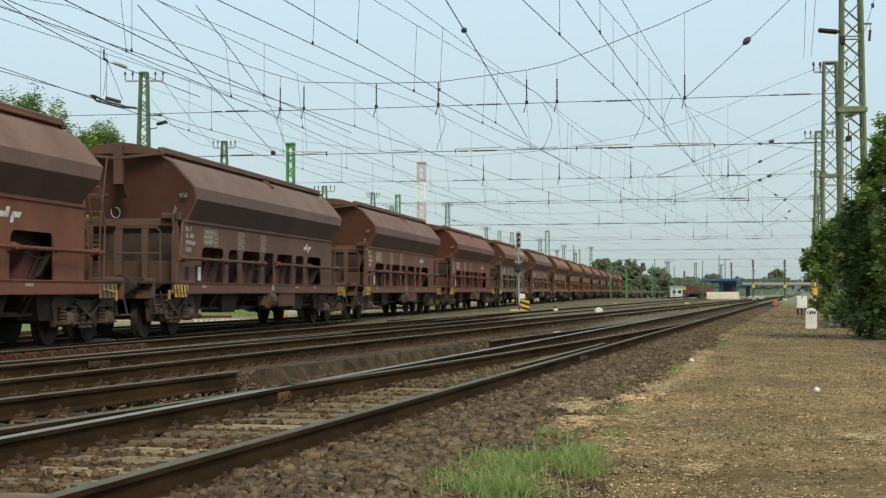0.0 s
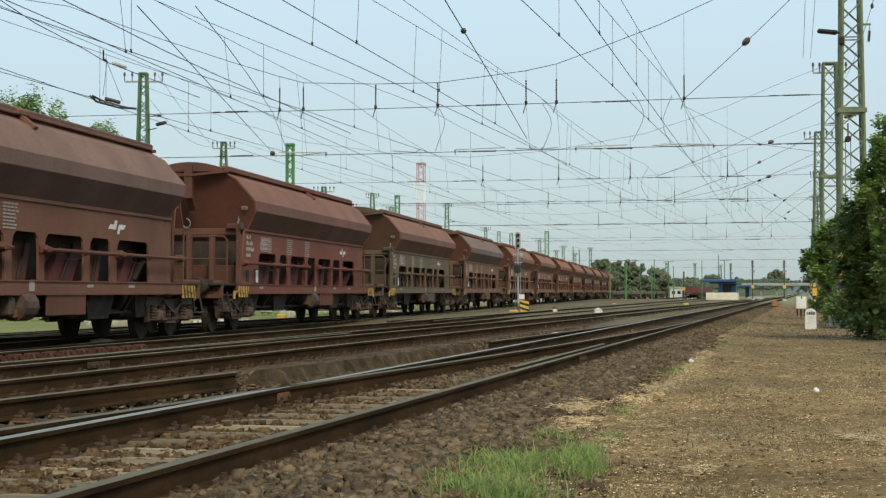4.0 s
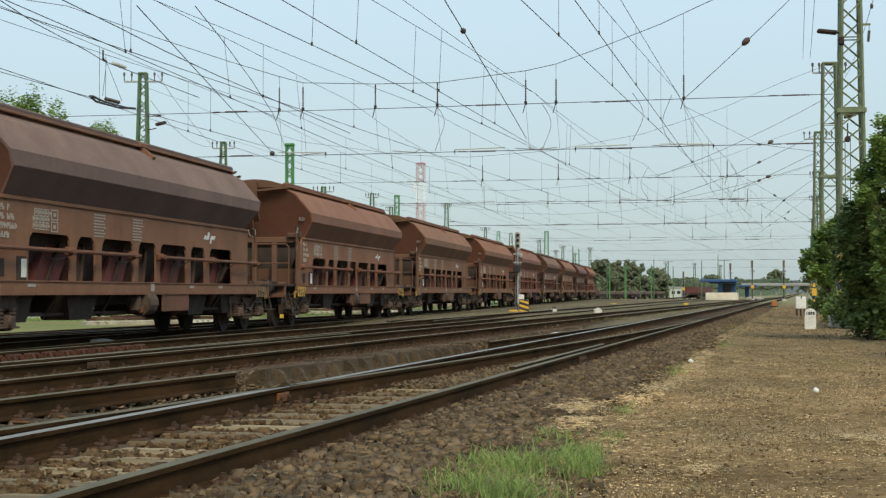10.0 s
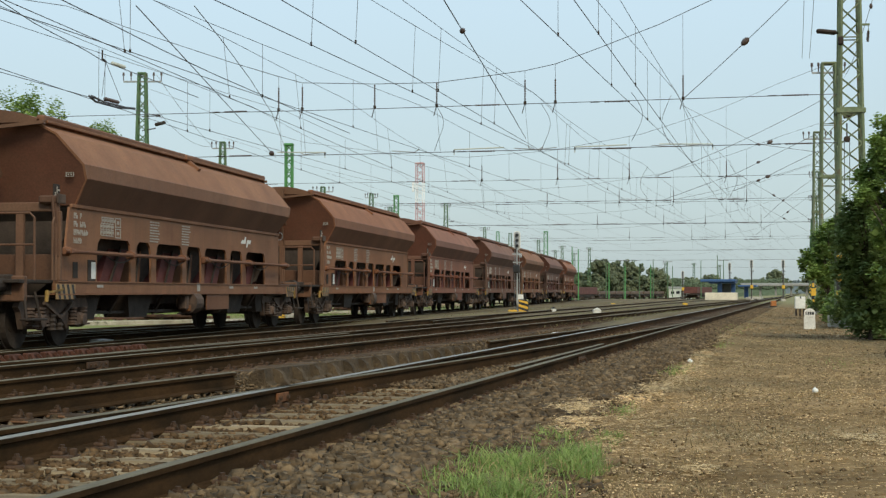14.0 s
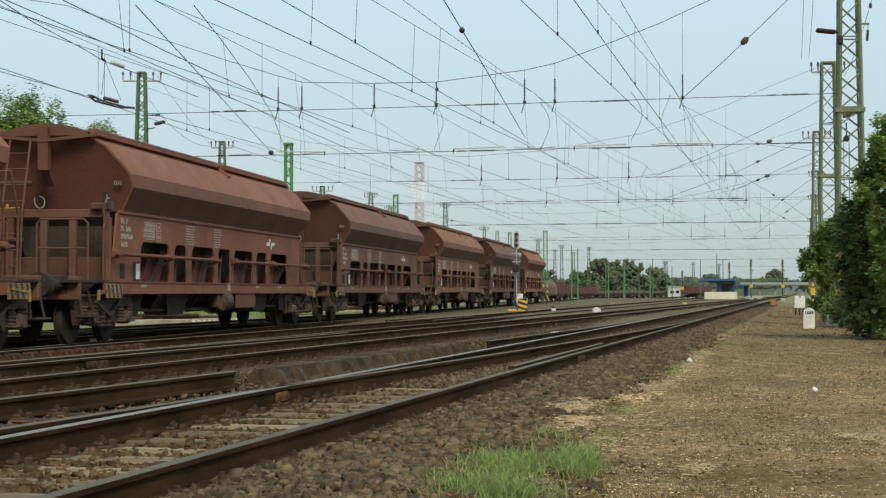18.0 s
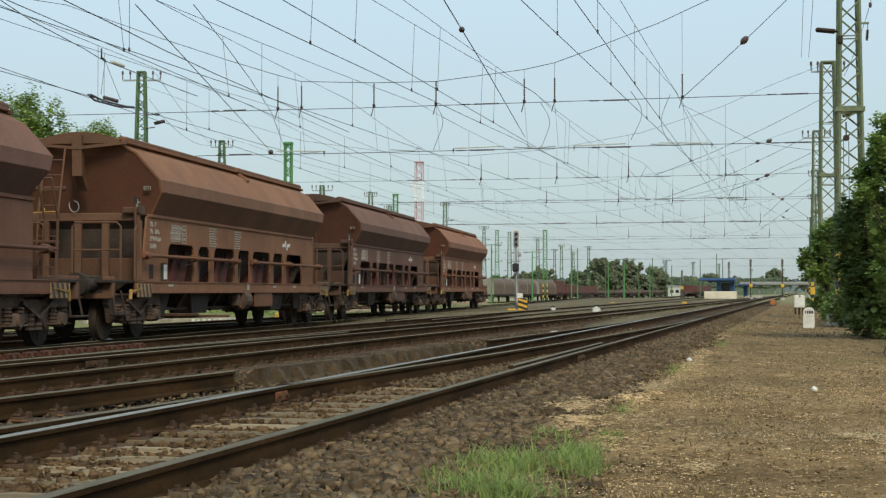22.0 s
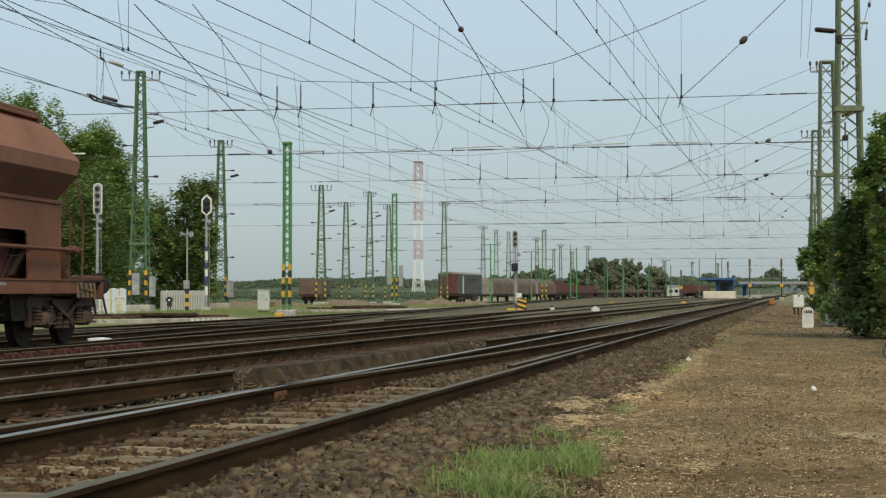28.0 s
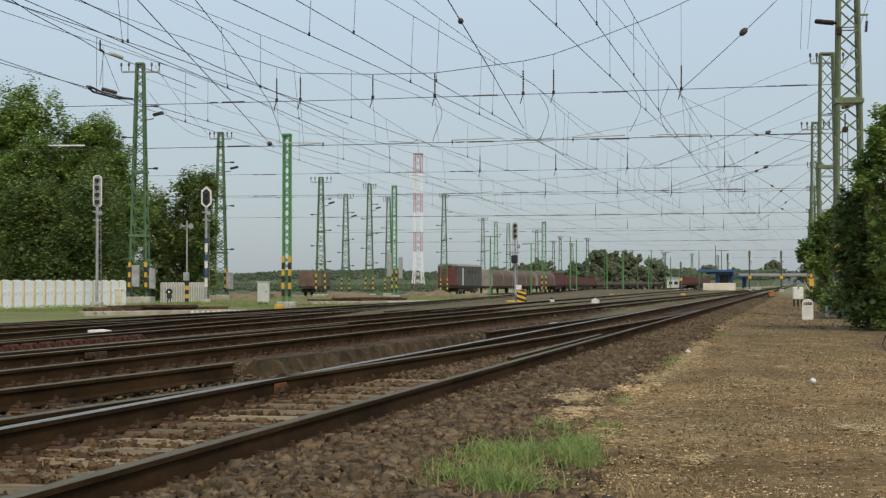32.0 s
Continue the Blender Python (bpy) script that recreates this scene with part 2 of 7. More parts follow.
M_LEAF = leaf_material("deciduous_leaves", (0.13, 0.2, 0.048), (0.27, 0.38, 0.11), 0.38)
M_DARKLEAF = leaf_material("dark_shrub_leaves", (0.105, 0.155, 0.052), (0.21, 0.285, 0.1), 0.38)
# pale grey-green: distance haze is mixed into these leaf colours
M_FARLEAF = leaf_material("hazed_distant_leaves", (0.2, 0.245, 0.165), (0.28, 0.325, 0.22), 0.6)
M_BARK = surface("bark", (0.05, 0.038, 0.028), (0.13, 0.1, 0.075), 4, 30, 0.95, bumps=0.6, stretch=(3, 3, 0.6))
M_GRASS = leaf_material("grass_blades", (0.15, 0.23, 0.05), (0.31, 0.4, 0.12), patch=0.3)
M_VERGE = leaf_material("verge_blades", (0.15, 0.21, 0.055), (0.28, 0.36, 0.11))
# blue-grey of the distance haze is put into the hills' base colour
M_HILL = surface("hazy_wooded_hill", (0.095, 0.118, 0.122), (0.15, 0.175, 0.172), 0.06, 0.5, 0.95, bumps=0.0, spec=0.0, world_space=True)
M_COPSE = surface("green_thicket", (0.078, 0.102, 0.065), (0.122, 0.15, 0.093), 0.2, 1.2, 0.95, bumps=0.12, dist=0.4, spec=0.0, world_space=True)
M_DULLWEED = leaf_material("dull_weeds", (0.17, 0.16, 0.07), (0.3, 0.28, 0.14))
M_WEED = leaf_material("trodden_weeds", (0.12, 0.085, 0.04), (0.36, 0.28, 0.15))
M_STRAW = leaf_material("dry_straw", (0.22, 0.145, 0.07), (0.52, 0.38, 0.215))
M_PALESTRAW = leaf_material("bleached_straw", (0.42, 0.3, 0.155), (0.73, 0.555, 0.33), 0.12)
M_LIGHTGREY = surface("grey_cabinet_paint", (0.42, 0.45, 0.4), (0.58, 0.6, 0.54), 1.5, 20, 0.6, bumps=0.05)
M_LAMPGLASS = plain("dark_signal_lens", (0.02, 0.02, 0.022), 0.15)


# ---- mesh tools ----
class Solid:
    """Collects faces of one mesh: boxes, tubes, prisms, plates."""

    def __init__(self):
        self.v, self.f, self.m = [], [], []

    def add(self, verts, faces, mat=0):
        k = len(self.v)
        self.v += [tuple(p) for p in verts]
        self.f += [tuple(i + k for i in q) for q in faces]
        self.m += [mat] * len(faces)
        return self

    def box(self, c, s, turn=None, bevel=0.0, mat=0):
        hx, hy, hz = s[0] / 2, s[1] / 2, s[2] / 2
        if bevel <= 0:
            vs = [(x, y, z) for x in (-hx, hx) for y in (-hy, hy) for z in (-hz, hz)]
            fs = [(0, 1, 3, 2), (4, 6, 7, 5), (0, 4, 5, 1), (2, 3, 7, 6), (0, 2, 6, 4), (1, 5, 7, 3)]
        else:
            b = min(bevel, hx * 0.8, hy * 0.8, hz * 0.8)
            vs, idx = [], {}
            for sx in (-1, 1):
                for sy in (-1, 1):
                    for sz in (-1, 1):
                        for a in range(3):
                            e = [hx - b, hy - b, hz - b]
                            e[a] += b
                            idx[sx, sy, sz, a] = len(vs)
                            vs.append((sx * e[0], sy * e[1], sz * e[2]))
            fs = []
            for a in range(3):
                o, p = (a + 1) % 3, (a + 2) % 3
                for s1 in (-1, 1):
                    def key(so, sp, ax):
                        q = [0, 0, 0]
                        q[a], q[o], q[p] = s1, so, sp
                        return idx[(*q, ax)]
                    loop = [key(-1, -1, a), key(1, -1, a), key(1, 1, a), key(-1, 1, a)]
                    fs.append(tuple(loop if s1 > 0 else loop[::-1]))
                    for s2 in (-1, 1):
                        q1, q2 = [0, 0, 0], [0, 0, 0]
                        q1[a], q1[o], q1[p] = s1, s2, -1
                        q2[a], q2[o], q2[p] = s1, s2, 1
                        loop = [idx[(*q1, a)], idx[(*q2, a)], idx[(*q2, o)], idx[(*q1, o)]]
                        fs.append(tuple(loop if s1 * s2 < 0 else loop[::-1]))
            for sx in (-1, 1):
                for sy in (-1, 1):
                    for sz in (-1, 1):
                        loop = [idx[sx, sy, sz, a] for a in range(3)]
                        fs.append(tuple(loop if sx * sy * sz > 0 else loop[::-1]))
        m = Matrix.Translation(c) @ (turn if turn is not None else Matrix())
        return self.add([m @ Vector(p) for p in vs], fs, mat)

    def tube(self, pts, r, n=6, mat=0, cap=True):
        pts = [Vector(p) for p in pts]
        rad = r if isinstance(r, (list, tuple)) else [r] * len(pts)
        vs, fs, side = [], [], None
        for i, p in enumerate(pts):
            d = (pts[min(i + 1, len(pts) - 1)] - pts[max(i - 1, 0)]).normalized()
            if side is None or abs(side.dot(d)) > 0.95:
                side = d.orthogonal().normalized()
            side = (side - d * side.dot(d)).normalized()
            up = d.cross(side)
            vs += [p + (side * math.cos(2 * math.pi * k / n) + up * math.sin(2 * math.pi * k / n)) * rad[i] for k in range(n)]
        for i in range(len(pts) - 1):
            fs += [(i * n + k, i * n + (k + 1) % n, (i + 1) * n + (k + 1) % n, (i + 1) * n + k) for k in range(n)]
        if cap:
            fs += [tuple(range(n))[::-1], tuple((len(pts) - 1) * n + k for k in range(n))]
        return self.add(vs, fs, mat)

    def bar(self, a, b, w, h=None, mat=0):
        """A square bar from a to b."""
        a, b = Vector(a), Vector(b)
        d = b - a
        t = d.to_track_quat("Z", "Y").to_matrix().to_4x4()
        return self.box((a + b) / 2, (w, h or w, d.length), t, 0, mat)

    def prism(self, ring, axis, lo, hi, mat=0):
        """A closed 2D ring drawn along axis 0, 1 or 2 from lo to hi."""
        n, o = len(ring), [i for i in range(3) if i != axis]
        vs = []
        for h in (lo, hi):
            for p in ring:
                q = [0, 0, 0]
                q[axis], q[o[0]], q[o[1]] = h, p[0], p[1]
                vs.append(q)
        fs = [(k, (k + 1) % n, n + (k + 1) % n, n + k) for k in range(n)] + [tuple(range(n))[::-1], tuple(range(n, 2 * n))]
        return self.add(vs, fs, mat)

    def mesh(self, name, mats, smooth=False, weld=False):
        me = bpy.data.meshes.new(name)
        me.from_pydata(self.v, [], self.f)
        for m in mats if isinstance(mats, (list, tuple)) else [mats]:
            me.materials.append(m)
        me.polygons.foreach_set("material_index", self.m)
        if smooth:
            me.polygons.foreach_set("use_smooth", [True] * len(self.f))
        bm = bmesh.new()
        bm.from_mesh(me)
        if weld:
            bmesh.ops.remove_doubles(bm, verts=bm.verts, dist=0.0005)
        bmesh.ops.recalc_face_normals(bm, faces=bm.faces)
        bm.to_mesh(me)
        bm.free()
        return me


def part(name, solid, mats, parent=None, label="", smooth=False, at=None, weld=False):
    me = solid if isinstance(solid, bpy.types.Mesh) else solid.mesh(name, mats, smooth, weld)
    ob = new(name, me)
    if parent:
        ob.parent = parent
    if at is not None:
        ob.matrix_basis = at if isinstance(at, Matrix) else Matrix.Translation(at)
    if label:
        tagged(ob, label)
    return ob


def thing(name, at, label, category, group="", kind=""):
    ob = new(name)
    ob.empty_display_size = 0.3
    ob.matrix_basis = at if isinstance(at, Matrix) else Matrix.Translation(at)
    return tagged(ob, label, category, group, kind)


def scatter_mesh(name, base_v, base_f, pos, size, mats, tilt=3.2, seed=1, squash=None, jitter=0.0):
    """Many small copies of one little shape, turned and sized at random, in one mesh."""
    rng = np.random.default_rng(seed + 7919)
    n, k = len(pos), len(base_v)
    bv = np.array(base_v, float)
    a = rng.uniform(0, 2 * np.pi, n)
    bx = rng.uniform(-tilt, tilt, n)
    ca, sa, cb, sb = np.cos(a), np.sin(a), np.cos(bx), np.sin(bx)
    v = np.repeat(bv[None], n, 0) * np.asarray(size).reshape(n, 1, -1)
    if squash is not None:
        v = v * np.asarray(squash).reshape(n, 1, 3)
    if jitter:
        v = v * rng.uniform(1 - jitter, 1 + jitter, (n, k, 1))
    y, z = v[..., 1].copy(), v[..., 2].copy()
    v[..., 1], v[..., 2] = y * cb[:, None] - z * sb[:, None], y * sb[:, None] + z * cb[:, None]
    x, y = v[..., 0].copy(), v[..., 1].copy()
    v[..., 0], v[..., 1] = x * ca[:, None] - y * sa[:, None], x * sa[:, None] + y * ca[:, None]
    v = (v + np.asarray(pos)[:, None, :]).reshape(-1, 3)
    f = np.array(base_f)
    fi = (f[None] + (np.arange(n) * k)[:, None, None]).reshape(-1)
    me = bpy.data.meshes.new(name)
    q = f.shape[1]
    me.vertices.add(len(v))
    me.vertices.foreach_set("co", v.ravel())
    me.loops.add(len(fi))
    me.loops.foreach_set("vertex_index", fi)
    me.polygons.add(len(fi) // q)
    me.polygons.foreach_set("loop_start", np.arange(0, len(fi), q))
    me.update(calc_edges=True)
    me.materials.append(mats)
    return me


ICO_V, ICO_F = [], []
_p = (1 + 5 ** 0.5) / 2
for _a, _b in ((-1, _p), (1, _p), (-1, -_p), (1, -_p)):
    ICO_V.append((_a, _b, 0))
for _a, _b in ((-1, _p), (1, _p), (-1, -_p), (1, -_p)):
    ICO_V.append((0, _a, _b))
for _a, _b in ((_p, -1), (_p, 1), (-_p, -1), (-_p, 1)):
    ICO_V.append((_a, 0, _b))
ICO_V = [tuple(c / 1.9 for c in p) for p in ICO_V]
ICO_F = [(0, 11, 5), (0, 5, 1), (0, 1, 7), (0, 7, 10), (0, 10, 11), (1, 5, 9), (5, 11, 4), (11, 10, 2), (10, 7, 6), (7, 1, 8),
         (3, 9, 4), (3, 4, 2), (3, 2, 6), (3, 6, 8), (3, 8, 9), (4, 9, 5), (2, 4, 11), (6, 2, 10), (8, 6, 7), (9, 8, 1)]
OCT_V = [(1, 0, 0), (-1, 0.1, 0), (0.1, 1, 0.1), (0, -1, 0), (0, 0.1, 1), (0.1, 0, -1)]
OCT_F = [(0, 2, 4), (2, 1, 4), (1, 3, 4), (3, 0, 4), (2, 0, 5), (1, 2, 5), (3, 1, 5), (0, 3, 5)]
ROCK_V = [(x, y, z) for x in (-0.75, 0.75) for y in (-0.75, 0.75) for z in (-0.7, 0.7)]
ROCK_F = [(0, 1, 3, 2), (4, 6, 7, 5), (0, 4, 5, 1), (2, 3, 7, 6), (0, 2, 6, 4), (1, 5, 7, 3)]
LEAF_V = [(-0.5, 0, 0), (0, 0.28, 0.06), (0.5, 0, 0.0), (0, -0.28, 0.06)]
LEAF_F = [(0, 1, 2, 3)]


# ---- ground ----
def lerp(v, a, b):
    return min(1.0, max(0.0, (v - a) / (b - a)))


def ground_z(x, y):
    """Height of the land: trackbed near 0, a lower path to the right, falling away far to the left."""
    z = -0.11
    z -= 0.05 * lerp(x, -2.2, -1.2)
    z -= 0.1 * lerp(x, -9.5, -13.0)
    z -= 0.65 * lerp(y, 85, 190) * lerp(x, -14, -26)
    z += 0.02 * noise.noise((x * 0.8, y * 0.5, 0)) * (1 if x > -2 else 0.4)
    # clods and hoof-deep dents of the trodden path
    k = lerp(x, -2.0, -1.5) * (1 - lerp(y, 30, 60)) * (1 - lerp(x, 3.5, 5)) * lerp(y, -6, 0)
    if k > 0:
        z += k * (0.02 * noise.noise((x * 2.0, y * 1.5, 4)) + 0.014 * noise.noise((x * 5, y * 4, 5)) + 0.011 * noise.noise((x * 14, y * 12, 6)))
    return z


def build_ground():
    xs = [-1500, -700, -350, -180, -110, -75, -55, -42, -34, -28, -24, -21] + [-19 + 1.0 * i for i in range(16)] + \
         [-2.8 + 0.045 * i for i in range(104)] + [2.0, 2.4, 3.0, 3.7, 4.5, 5.5, 7, 9, 12, 18, 30, 60, 150, 400, 1500]
    ys = [-1500, -500, -200, -80, -40, -15, -5, 0] + [1.5, 3, 4.5] + [5.6 + 0.06 * i for i in range(160)] + [15.2 + 0.11 * i for i in range(95)] + [25.7 + 0.4 * i for i in range(25)] + [36 + 2 * i for i in range(25)] + [90, 100, 115, 130, 150, 170, 190, 220, 260, 320, 420, 600, 1000, 2000, 4200]
    verts = [(x, y, ground_z(x, y)) for y in ys for x in xs]
    n = len(xs)
    faces = [(j * n + i, j * n + i + 1, (j + 1) * n + i + 1, (j + 1) * n + i) for j in range(len(ys) - 1) for i in range(n - 1)]
    s = Solid().add(verts, faces)
    ob = part("ground", s, M_GROUND, smooth=True)
    tagged(ob, "bare trodden earth with dry straw beside dark trackbed", "ground", kind="structure")


build_ground()

# ---- tracks ----
RAIL_RING = [(-0.075, -0.17), (0.075, -0.17), (0.075, -0.158), (0.016, -0.138), (0.009, -0.045), (0.034, -0.034), (0.036, -0.006), (0.028, 0.0),
             (-0.028, 0.0), (-0.036, -0.006), (-0.034, -0.034), (-0.009, -0.045), (-0.016, -0.138), (-0.075, -0.158)]


def rail_solid(pts):
    """A flat-bottomed rail along points of its head; material 1 is the running surface."""
    s, n, vs = Solid(), len(RAIL_RING), []
    for i, p in enumerate(pts):
        a, b = pts[max(0, i - 1)], pts[min(len(pts) - 1, i + 1)]
        d = Vector((b[0] - a[0], b[1] - a[1], 0)).normalized()
        side = Vector((d.y, -d.x, 0))
        vs += [(p[0] + side.x * u, p[1] + side.y * u, p[2] + w) for u, w in RAIL_RING]
    s.add(vs, [])
    for i in range(len(pts) - 1):
        for k in range(n):
            s.f.append((i * n + k, i * n + (k + 1) % n, (i + 1) * n + (k + 1) % n, (i + 1) * n + k))
            s.m.append(1 if k in (6, 7, 8) else 0)
    s.f += [tuple(range(n)), tuple((len(pts) - 1) * n + k for k in range(n))]
    s.m += [0, 0]
    return s


SLEEPER = Solid().box((0, 0, 0), (2.5, 0.25, 0.16), bevel=0.02).mesh("sleeper", M_SLEEPER)
SLEEPER_DARK = Solid().box((0, 0, 0), (2.5, 0.25, 0.16), bevel=0.02).mesh("sleeper", M_OLDWOOD)
_c = Solid()
for _s in (-1, 1):
    _c.box((_s * 0.13, 0, -0.005), (0.13, 0.16, 0.035), bevel=0.01)
    _c.box((_s * 0.1, 0, 0.022), (0.07, 0.09, 0.03), bevel=0.01)
    _c.tube([(_s * 0.115, 0, 0.0), (_s * 0.115, 0, 0.075)], 0.016, 6)
    _c.tube([(_s * 0.115, 0, 0.034), (_s * 0.115, 0, 0.058)], 0.028, 6)
    _c.box((_s * 0.175, 0.03, 0.025), (0.04, 0.05, 0.05), bevel=0.008)
_c.box((0, 0, -0.016), (0.46, 0.2, 0.022), bevel=0.008, mat=1)
CLIP = _c.mesh("rail_clip", [M_RUST, M_RUSTDUST])


def line(a, b, y0, y1, z, step=8.0):
    n = max(2, int((y1 - y0) / step) + 1)
    return [(a + b * y, y, z) for y in (y0 + (y1 - y0) * i / (n - 1) for i in range(n))]


def track(label, left, right, top, sleepers=None, shiny=False, dark=-99.0, clips=0.0):
    """One track: two rails on sleepers; sleepers = (y0, y1, spacing, centre function, slope function)."""
    t = thing("railway_track", (0, 0, 0), label, "railway track", "tracks of the yard", kind="structure")
    for r in (left, right):
        part("rail", rail_solid(r), [M_RAIL, M_SHINY if shiny and r is left else M_TOP], t)
    if sleepers:
        y0, y1, gap, cx, sl = sleepers
        y, i = y0, 0
        rng = random.Random(int(abs(y0 * 10 + cx(y0) * 7)))
        while y < y1 and i < 300:
            turn = -math.degrees(math.atan(sl(y))) + rng.uniform(-1.2, 1.2)
            part("sleeper", SLEEPER_DARK if y > dark else SLEEPER, None, t, at=pose(cx(y) + rng.uniform(-0.04, 0.04), y, top - 0.17 - 0.078 + rng.uniform(-0.006, 0.006), 0, 0, turn))
            if y < clips:
                for s in (-0.75, 0.75):
                    part("rail_clip", CLIP, None, t, at=pose(cx(y) + s, y, top - 0.165, 0, 0, turn))
            y += gap * rng.uniform(0.96, 1.04)
            i += 1
    return t


def branch_x(y):
    """Left rail of the branch: straight, then a curve that joins the main track."""
    if y > 56:
        return -4.58
    if y > 16:
        return -4.58 - (56 - y) ** 2 / 1212
    return -4.58 - 1600 / 1212 - 0.066 * (16 - y)


YB = [-10, 0, 6] + [8 + 1.5 * i for i in range(33)]
track("main track with one polished rail on pale weathered sleepers", line(-4.58, 0, -80, 900, 0.1, 40), line(-3.08, 0, -80, 900, 0.1, 40), 0.1,
      (3.0, 110, 0.57, lambda y: -3.83, lambda y: 0), shiny=True, dark=17.0, clips=45)
track("rusty branch track curving into the main track", [(branch_x(y), y, 0.1) for y in YB if y < 17] , [(branch_x(y) + 1.5, y, 0.1) for y in YB], 0.1,
      (2.0, 12.0, 0.57, lambda y: branch_x(y) + 0.75, lambda y: 0.066), clips=45)
track("rusty branch rail beyond the spoil heap", [(branch_x(y), y, 0.1) for y in YB if y > 24.5], [(-3.27, 17.3 + i, 0.1) for i in range(9)], 0.1)
track("second track with dull rails on dark sleepers", line(-9.26, 0.0179, -10, 260, 0.1, 20), line(-7.76, 0.0159, -10, 260, 0.1, 20), 0.1,
      (4, 120, 0.6, lambda y: -8.51 + 0.017 * y, lambda y: 0.017), clips=50)
track("third track with rusty rails and dark sleepers", line(-11.35, -0.012, 0, 240, 0.06, 20), line(-9.85, -0.005, 0, 240, 0.06, 20), 0.06,
      (8, 110, 0.6, lambda y: -10.6 - 0.008 * y, lambda y: -0.008), clips=40)
TRAIN_A, TRAIN_B = -11.65, -0.0809
track("track under the freight train with dark sleepers", line(TRAIN_A - 0.75, TRAIN_B, -335, 420, 0.0, 20), line(TRAIN_A + 0.75, TRAIN_B, -335, 420, 0.0, 20), 0.0,
      (14, 150, 0.6, lambda y: TRAIN_A + TRAIN_B * y, lambda y: TRAIN_B))
track("track behind the freight train", line(-18.0, -0.0154, 10, 300, -0.02, 20), line(-16.5, -0.0154, 10, 300, -0.02, 20), -0.02,
      (20, 150, 0.6, lambda y: -17.25 - 0.0154 * y, lambda y: -0.0154))
track("yard track drawing away between the third track and the train", line(-11.0, -0.045, 48, 260, 0.02, 20), line(-9.5, -0.045, 48, 260, 0.02, 20), 0.02,
      (50, 150, 0.6, lambda y: -10.25 - 0.045 * y, lambda y: -0.045))
track("crossover track between the yard tracks", line(-20.6, 0.09, 25, 95, -0.01, 12), line(-19.1, 0.09, 25, 95, -0.01, 12), -0.01)

_g = thing("guard_rail", (0, 0, 0), "red rusty guard rail on chairs beside the second track", "rail", kind="structure")
part("rail", rail_solid([(-9.26 + 0.0179 * y - 0.62, y, 0.09) for y in (12, 20, 26, 31)]), [M_RAIL, M_TOP], _g)
_k = Solid().box((0, 0, 0), (0.1, 0.4, 0.11), bevel=0.02).bar((0.06, -0.12, 0.03), (0.12, -0.14, -0.05), 0.05).bar((0.06, 0.1, 0.03), (0.12, 0.12, -0.05), 0.05).mesh("brace_chair", M_REDRUST)
_b = thing("brace_row", (0, 0, 0), "row of red rusty brace chairs against a rail", "rail brace", kind="structure")
for i in range(17):
    y = 16.4 + 0.57 * i
    part("brace_chair", _k, None, _b, at=pose(-11.35 - 0.012 * y + 0.085, y, -0.035, 0, 0, 0.7))

# fishplated joints, some rusted orange
for jx, jy, jz, rusty in ((-4.58, 13.1, 0.1, True), (-3.08, 21.4, 0.1, False), (-8.93, 18.4, 0.1, False)):
    j = thing("rail_joint", (jx, jy, jz - 0.09), "bolted fishplate joint rusted orange" if rusty else "bolted fishplate joint dark with grime", "rail joint", "rail joints", kind="structure")
    for k in (-1, 1):
        part("fishplate", Solid().box((k * 0.026, 0, 0), (0.022, 0.3 if rusty else 0.62, 0.085), bevel=0.006), M_ORANGERUST if rusty else M_RUST, j)
        for v in (-0.1, 0.1) if rusty else (-0.22, -0.08, 0.08, 0.22):
            part("bolt", Solid().tube([(k * 0.03, v, 0), (k * 0.062, v, 0)], 0.02, 6), M_RUST, j)


# beds of ballast under the tracks
def bed(name, xl, xr, top, y0, y1, slope_l=0.0, slope_r=0.0, mat=M_BED, label="dark brown ballast bed under the tracks", toe=0.6):
    s, vs, ys = Solid(), [], [y0 + (y1 - y0) * i / 60 for i in range(61)]
    for y in ys:
        a, b = xl + slope_l * y, xr + slope_r * y
        rise = lerp(y, y0, y0 + 14) if toe < 0.6 else 1.0
        for x, z in ((a - toe, -0.4), (a, top), ((a + b) / 2, top + 0.015), (b, top), (b + toe * 1.5, -0.4)):
            vs.append((x, y, (z if rise == 1.0 or z < -0.3 else -0.12 + (z + 0.12) * rise) + 0.012 * noise.noise((x * 2, y * 1.3, 3))))
    fs = [(j * 5 + i, j * 5 + i + 1, j * 5 + 6 + i, j * 5 + 5 + i) for j in range(60) for i in range(4)]
    ob = part(name, s.add(vs, fs), mat, smooth=True)
    tagged(ob, label, "ballast", kind="structure")


bed("ballast_bed", -11.7, -2.35, -0.12, -10, 200, 0, 0)
bed("ballast_bed", TRAIN_A - 1.6, TRAIN_A + 1.6, -0.16, -335, 0, TRAIN_B, TRAIN_B)
bed("ballast_bed", -19.2, -11.9, -0.17, 0, 200, -0.03, -0.0)
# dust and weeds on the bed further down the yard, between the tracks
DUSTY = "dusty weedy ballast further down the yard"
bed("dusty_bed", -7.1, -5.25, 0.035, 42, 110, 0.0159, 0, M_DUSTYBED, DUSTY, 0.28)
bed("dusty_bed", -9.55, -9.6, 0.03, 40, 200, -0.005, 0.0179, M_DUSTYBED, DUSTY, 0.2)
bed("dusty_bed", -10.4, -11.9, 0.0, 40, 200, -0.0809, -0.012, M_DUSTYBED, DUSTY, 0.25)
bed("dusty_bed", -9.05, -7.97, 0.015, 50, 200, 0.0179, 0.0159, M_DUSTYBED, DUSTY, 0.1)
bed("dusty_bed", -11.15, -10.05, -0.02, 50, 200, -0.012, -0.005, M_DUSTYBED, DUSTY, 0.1)

